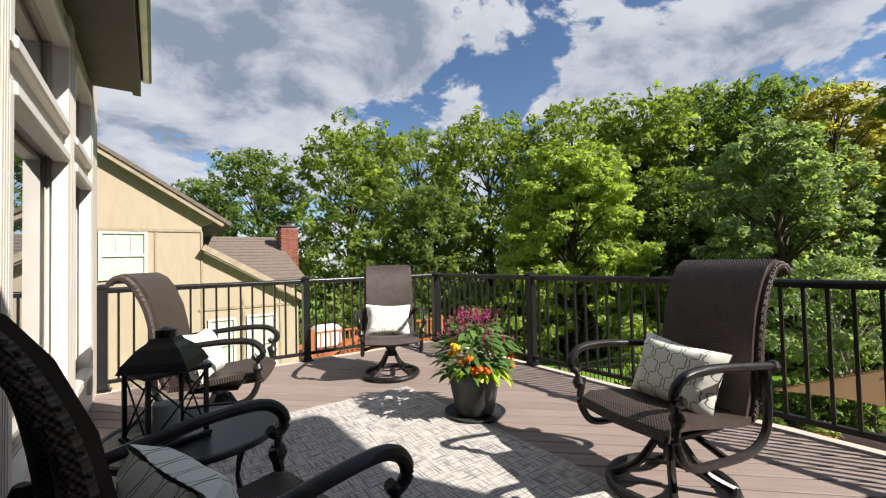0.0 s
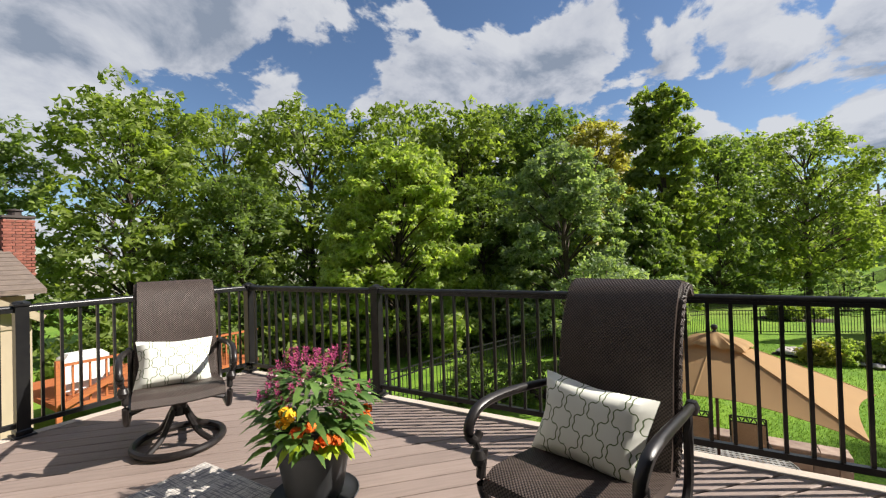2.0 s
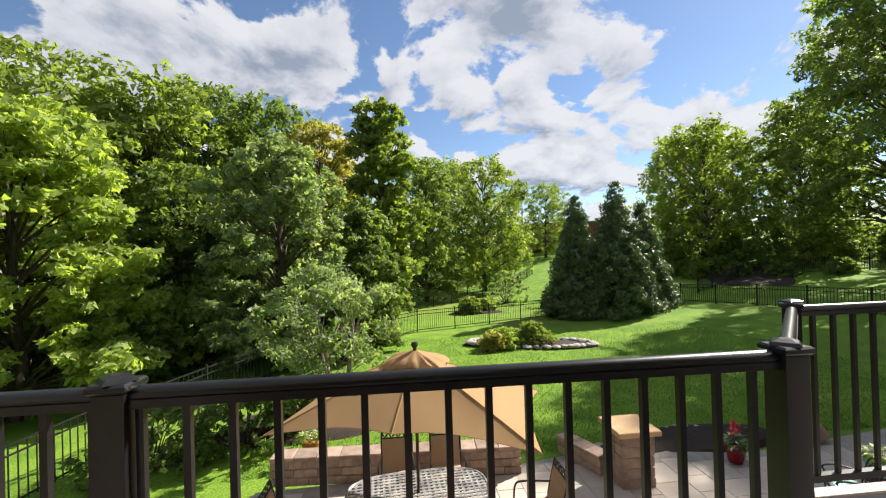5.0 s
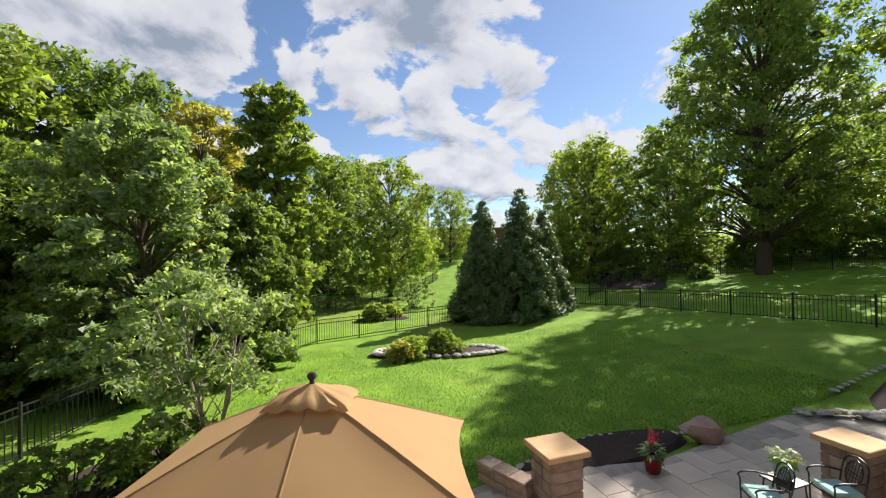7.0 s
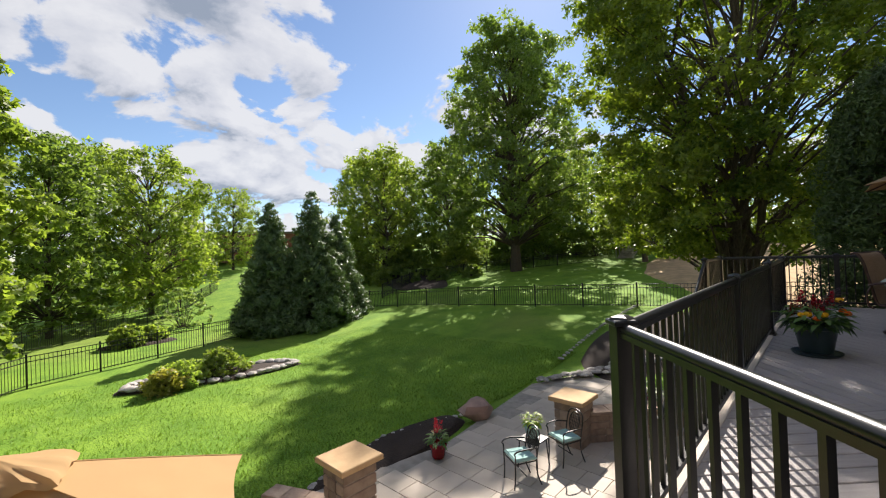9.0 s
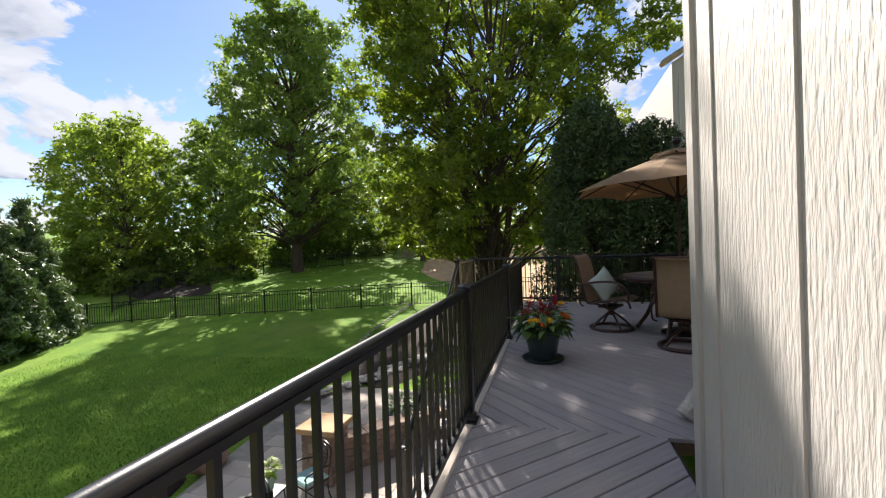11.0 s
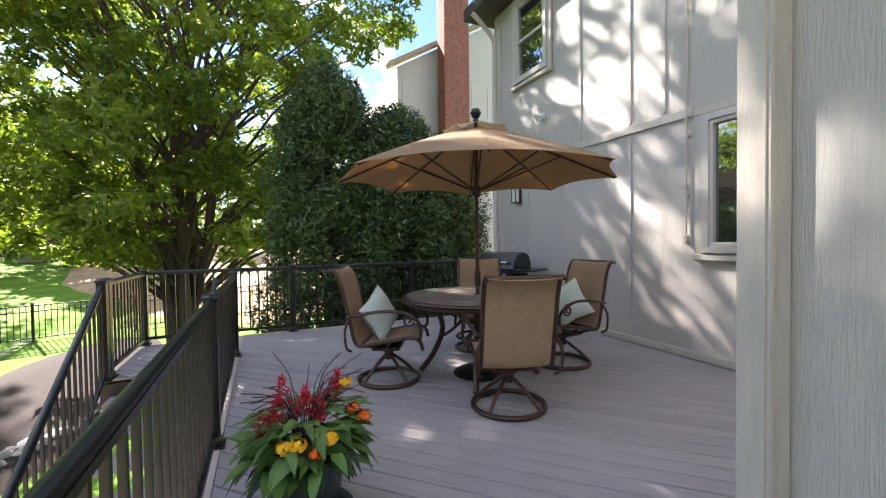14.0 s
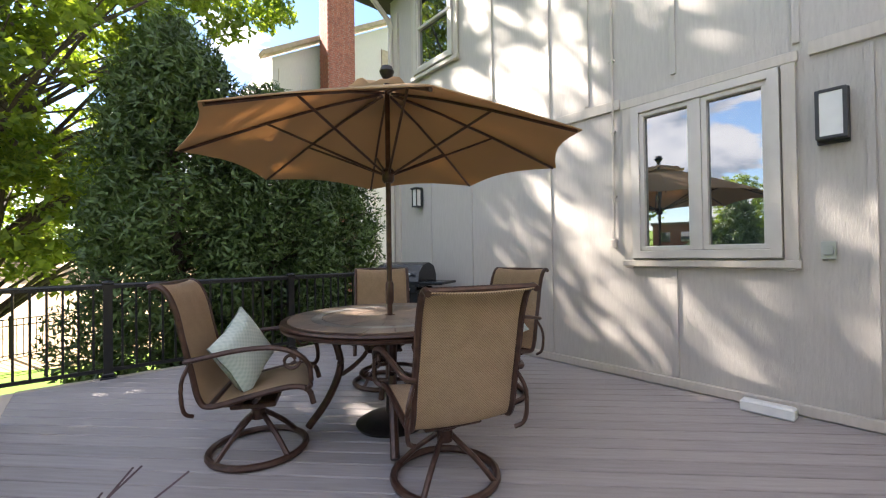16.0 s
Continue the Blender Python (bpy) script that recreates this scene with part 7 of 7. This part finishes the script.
def cedar_deck():
    e = thing("cedar_deck", "orange-stained cedar deck with railing at the neighbour house", "deck")
    s = Shape()
    s.box((6.2, 15.2, -2.0), (5.0, 3.4, 0.12))
    s.obj("platform", M_CEDAR, e)
    for x in [3.8 + 0.16 * i for i in range(31)]:
        b = Shape()
        b.box((x, 13.55, -1.5), (0.04, 0.04, 0.9))
        b.obj("baluster", M_CEDAR, e)
    r = Shape()
    r.box((6.2, 13.55, -1.02), (5.0, 0.12, 0.05))
    for x in (3.7, 5.3, 6.9, 8.6):
        r.box((x, 13.55, -1.9), (0.1, 0.1, 2.0))
    r.bar((3.75, 13.4, -1.9), (5.6, 13.2, -1.0), 0.1, 0.14)
    r.obj("rail", M_CEDAR, e)
    c = thing("covered_grill", "white-covered grill on the cedar deck", "grill", pose(4.5, 14.6, -1.94))
    s = Shape()
    s.box((0, 0, 0.5), (0.9, 0.55, 1.0), bevel=0.12)
    s.obj("cover", M_WHITE, c, smooth=True)


cedar_deck()


def rear_neighbour():
    e = thing("rear_house", "grey-beige board sided house with gable and brick chimney", "house")
    Y0 = -19.5
    s = Shape()
    out = [(-9, -2), (3.45, -2), (3.45, 8.4), (-3.4, 12.3), (-9, 9.1)]
    k = len(out)
    s.add([(x - 5.2, Y0 - d, z) for d in (0, 8) for x, z in out], [tuple(range(k - 1, -1, -1)), tuple(range(k, 2 * k))] + [(i, (i + 1) % k, k + (i + 1) % k, k + i) for i in range(k)])
    s.obj("wall", M_SIDING, e)
    r = Shape()
    r.bar((-8.6, Y0 + 0.1, 12.5), (-1.35, Y0 + 0.1, 8.35), 0.5, 0.16)
    r.bar((-8.6, Y0 + 0.1, 12.5), (-14.6, Y0 + 0.1, 9.0), 0.5, 0.16)
    r.obj("rake_board", M_NTRIM, e)
    b = Shape()
    for i in range(16):
        x = -14 + 0.8 * i
        b.box((x, Y0 + 0.015, 3.3), (0.06, 0.03, 9.5))
    b.obj("batten", M_TRIM, e)
    w = Shape()
    w.box((-6.6, Y0 + 0.03, 9.6), (0.5, 0.06, 1.0))
    w.obj("louvre_vent", M_NTRIM, e)
    c = thing("brick_chimney", "tall red brick chimney on the neighbouring house", "chimney", pose(-3.9, -18.7, -2.0))
    s = Shape()
    s.box((0, 0, 7.5), (1.05, 0.75, 15.0))
    s.obj("core", M_MORTAR, c)
    st = Shape()
    for i in range(172):
        z = 0.2 + 0.085 * i
        o = 0.12 if i % 2 else 0.0
        for k in range(5):
            st.box((-0.44 + 0.215 * k + o * 0.4, 0.372, z), (0.2, 0.03, 0.072))
        for k in range(3):
            for sx in (-1, 1):
                st.box((0.522 * sx, -0.25 + 0.24 * k + o * 0.5, z), (0.03, 0.22, 0.072))
    tagged(st.obj("bricks", M_BRICK, c), kind="stuff")


rear_neighbour()


def far_building():
    e = thing("far_building", "long low brick building beyond the hill", "building", pose(78, -27, ground_z(78, -27), 0, 0, 70))
    s = Shape()
    s.box((0, 0, 2.2), (22, 8, 4.6))
    s.obj("wall", M_BRICK, e)
    s = Shape()
    s.box((0, 0, 4.65), (22.6, 8.6, 0.35))
    s.obj("roof", M_SHINGLE, e)
    for i in range(7):
        w = Shape()
        w.box((-9 + 3 * i, 4.02, 2.3), (1.4, 0.1, 1.7))
        w.obj("window", M_GLASS, e)
    p = thing("utility_pole", "grey wooden utility pole in the field", "utility pole", pose(66, -18, ground_z(66, -18)))
    s = Shape()
    s.tube([(0, 0, -0.3), (0, 0, 8.5)], [0.16, 0.11], 8)
    s.bar((-1.0, 0, 7.8), (1.0, 0, 7.8), 0.12, 0.12)
    s.obj("pole", M_LIGHTBARK, p)
    h = thing("hill_stair", "garden stair with metal handrail on the far slope", "stair", pose(17.0, -38.5, ground_z(17, -38.5)))
    for i in range(8):
        t = Shape()
        t.box((0.0, -0.32 * i, 0.1 + 0.16 * i), (1.4, 0.34, 0.16))
        t.obj("step", M_ROCK, h)
    r = Shape()
    for sx in (-0.75, 0.75):
        r.tube([(sx, 0.2, 0.95), (sx, -2.4, 2.25)], 0.03, 6)
        for k in range(4):
            r.tube([(sx, 0.2 - 0.85 * k, 0.0 + 0.42 * k), (sx, 0.2 - 0.85 * k, 0.95 + 0.42 * k)], 0.022, 6)
    r.obj("handrail", M_STEEL, h)


far_building()


# ---- deck boards ----
def clip(poly, nx, ny, d, keep):
    """The part of a polygon on one side of the line n.p = d."""
    out = []
    for i in range(len(poly)):
        a, b = poly[i], poly[(i + 1) % len(poly)]
        da, db = (nx * a[0] + ny * a[1] - d) * keep, (nx * b[0] + ny * b[1] - d) * keep
        if da >= 0:
            out.append(a)
        if da * db < 0:
            t = da / (da - db)
            out.append((a[0] + (b[0] - a[0]) * t, a[1] + (b[1] - a[1]) * t))
    return out


def lay_boards(zone, slope, mat, zt):
    """Boards at 45 degrees across a zone, each a piece with its own edges."""
    k = math.sqrt(0.5)
    nx, ny = (k, k) if slope < 0 else (k, -k)
    ds = [nx * x + ny * y for x, y in zone]
    d, width = min(ds), 0.14
    yaw = radians(-45 if slope < 0 else 45)
    while d < max(ds):
        p = clip(clip(zone, nx, ny, d + 0.005, 1), nx, ny, d + width - 0.005, -1)
        d += width
        if len(p) < 3:
            continue
        cx, cy = sum(q[0] for q in p) / len(p), sum(q[1] for q in p) / len(p)
        loc = [((x - cx) * math.cos(yaw) + (y - cy) * math.sin(yaw), -(x - cx) * math.sin(yaw) + (y - cy) * math.cos(yaw)) for x, y in p]
        s = Shape()
        n = len(loc)
        ins = [(x * (1 - 0.002), math.copysign(max(0, abs(y) - 0.004), y)) for x, y in loc]
        s.add([(x, y, -0.025) for x, y in loc] + [(x, y, -0.004) for x, y in loc] + [(x, y, 0.0) for x, y in ins],
              [tuple(range(2 * n, 3 * n))] + [(r * n + i, r * n + (i + 1) % n, (r + 1) * n + (i + 1) % n, (r + 1) * n + i) for r in (0, 1) for i in range(n)])
        ob = s.obj("board", mat, deck)
        ob.matrix_basis = pose(cx, cy, zt, 0, 0, math.degrees(yaw))


lay_boards([(-0.76, 0.0), (2.94, 0.0), (2.94, 5.47), (-0.76, 5.47)], -1, M_DECK, 0.0)
lay_boards([(2.46, -3.6), (3.71, -3.6), (3.71, -0.92), (2.93, 0.0), (2.46, 0.0)], 1, M_DECK2, 0.0)
lay_boards([(-0.76, -0.5), (2.46, -0.5), (2.46, 0.0), (-0.76, 0.0)], 1, M_DECK2, 0.0)
lay_boards([(-0.76, -9.62), (3.71, -9.62), (3.71, -3.6), (-0.76, -3.6)], -1, M_DECK2, 0.0)
lay_boards([(3.71, -9.62), (4.85, -9.62), (4.85, -8.2), (3.71, -8.2)], -1, M_DECK2, 0.0)
border = Shape()
for a, b in (((2.985, 5.55), (2.985, -0.05)), ((3.755, -0.93), (3.755, -9.66)), ((-0.76, 5.52), (2.94, 5.52)), ((3.0, -0.05), (3.755, -0.93)), ((-0.76, -9.66), (3.71, -9.66))):
    border.bar((*a, -0.0125), (*b, -0.0125), 0.085, 0.03)
border.obj("border_board", M_PAVER, deck)
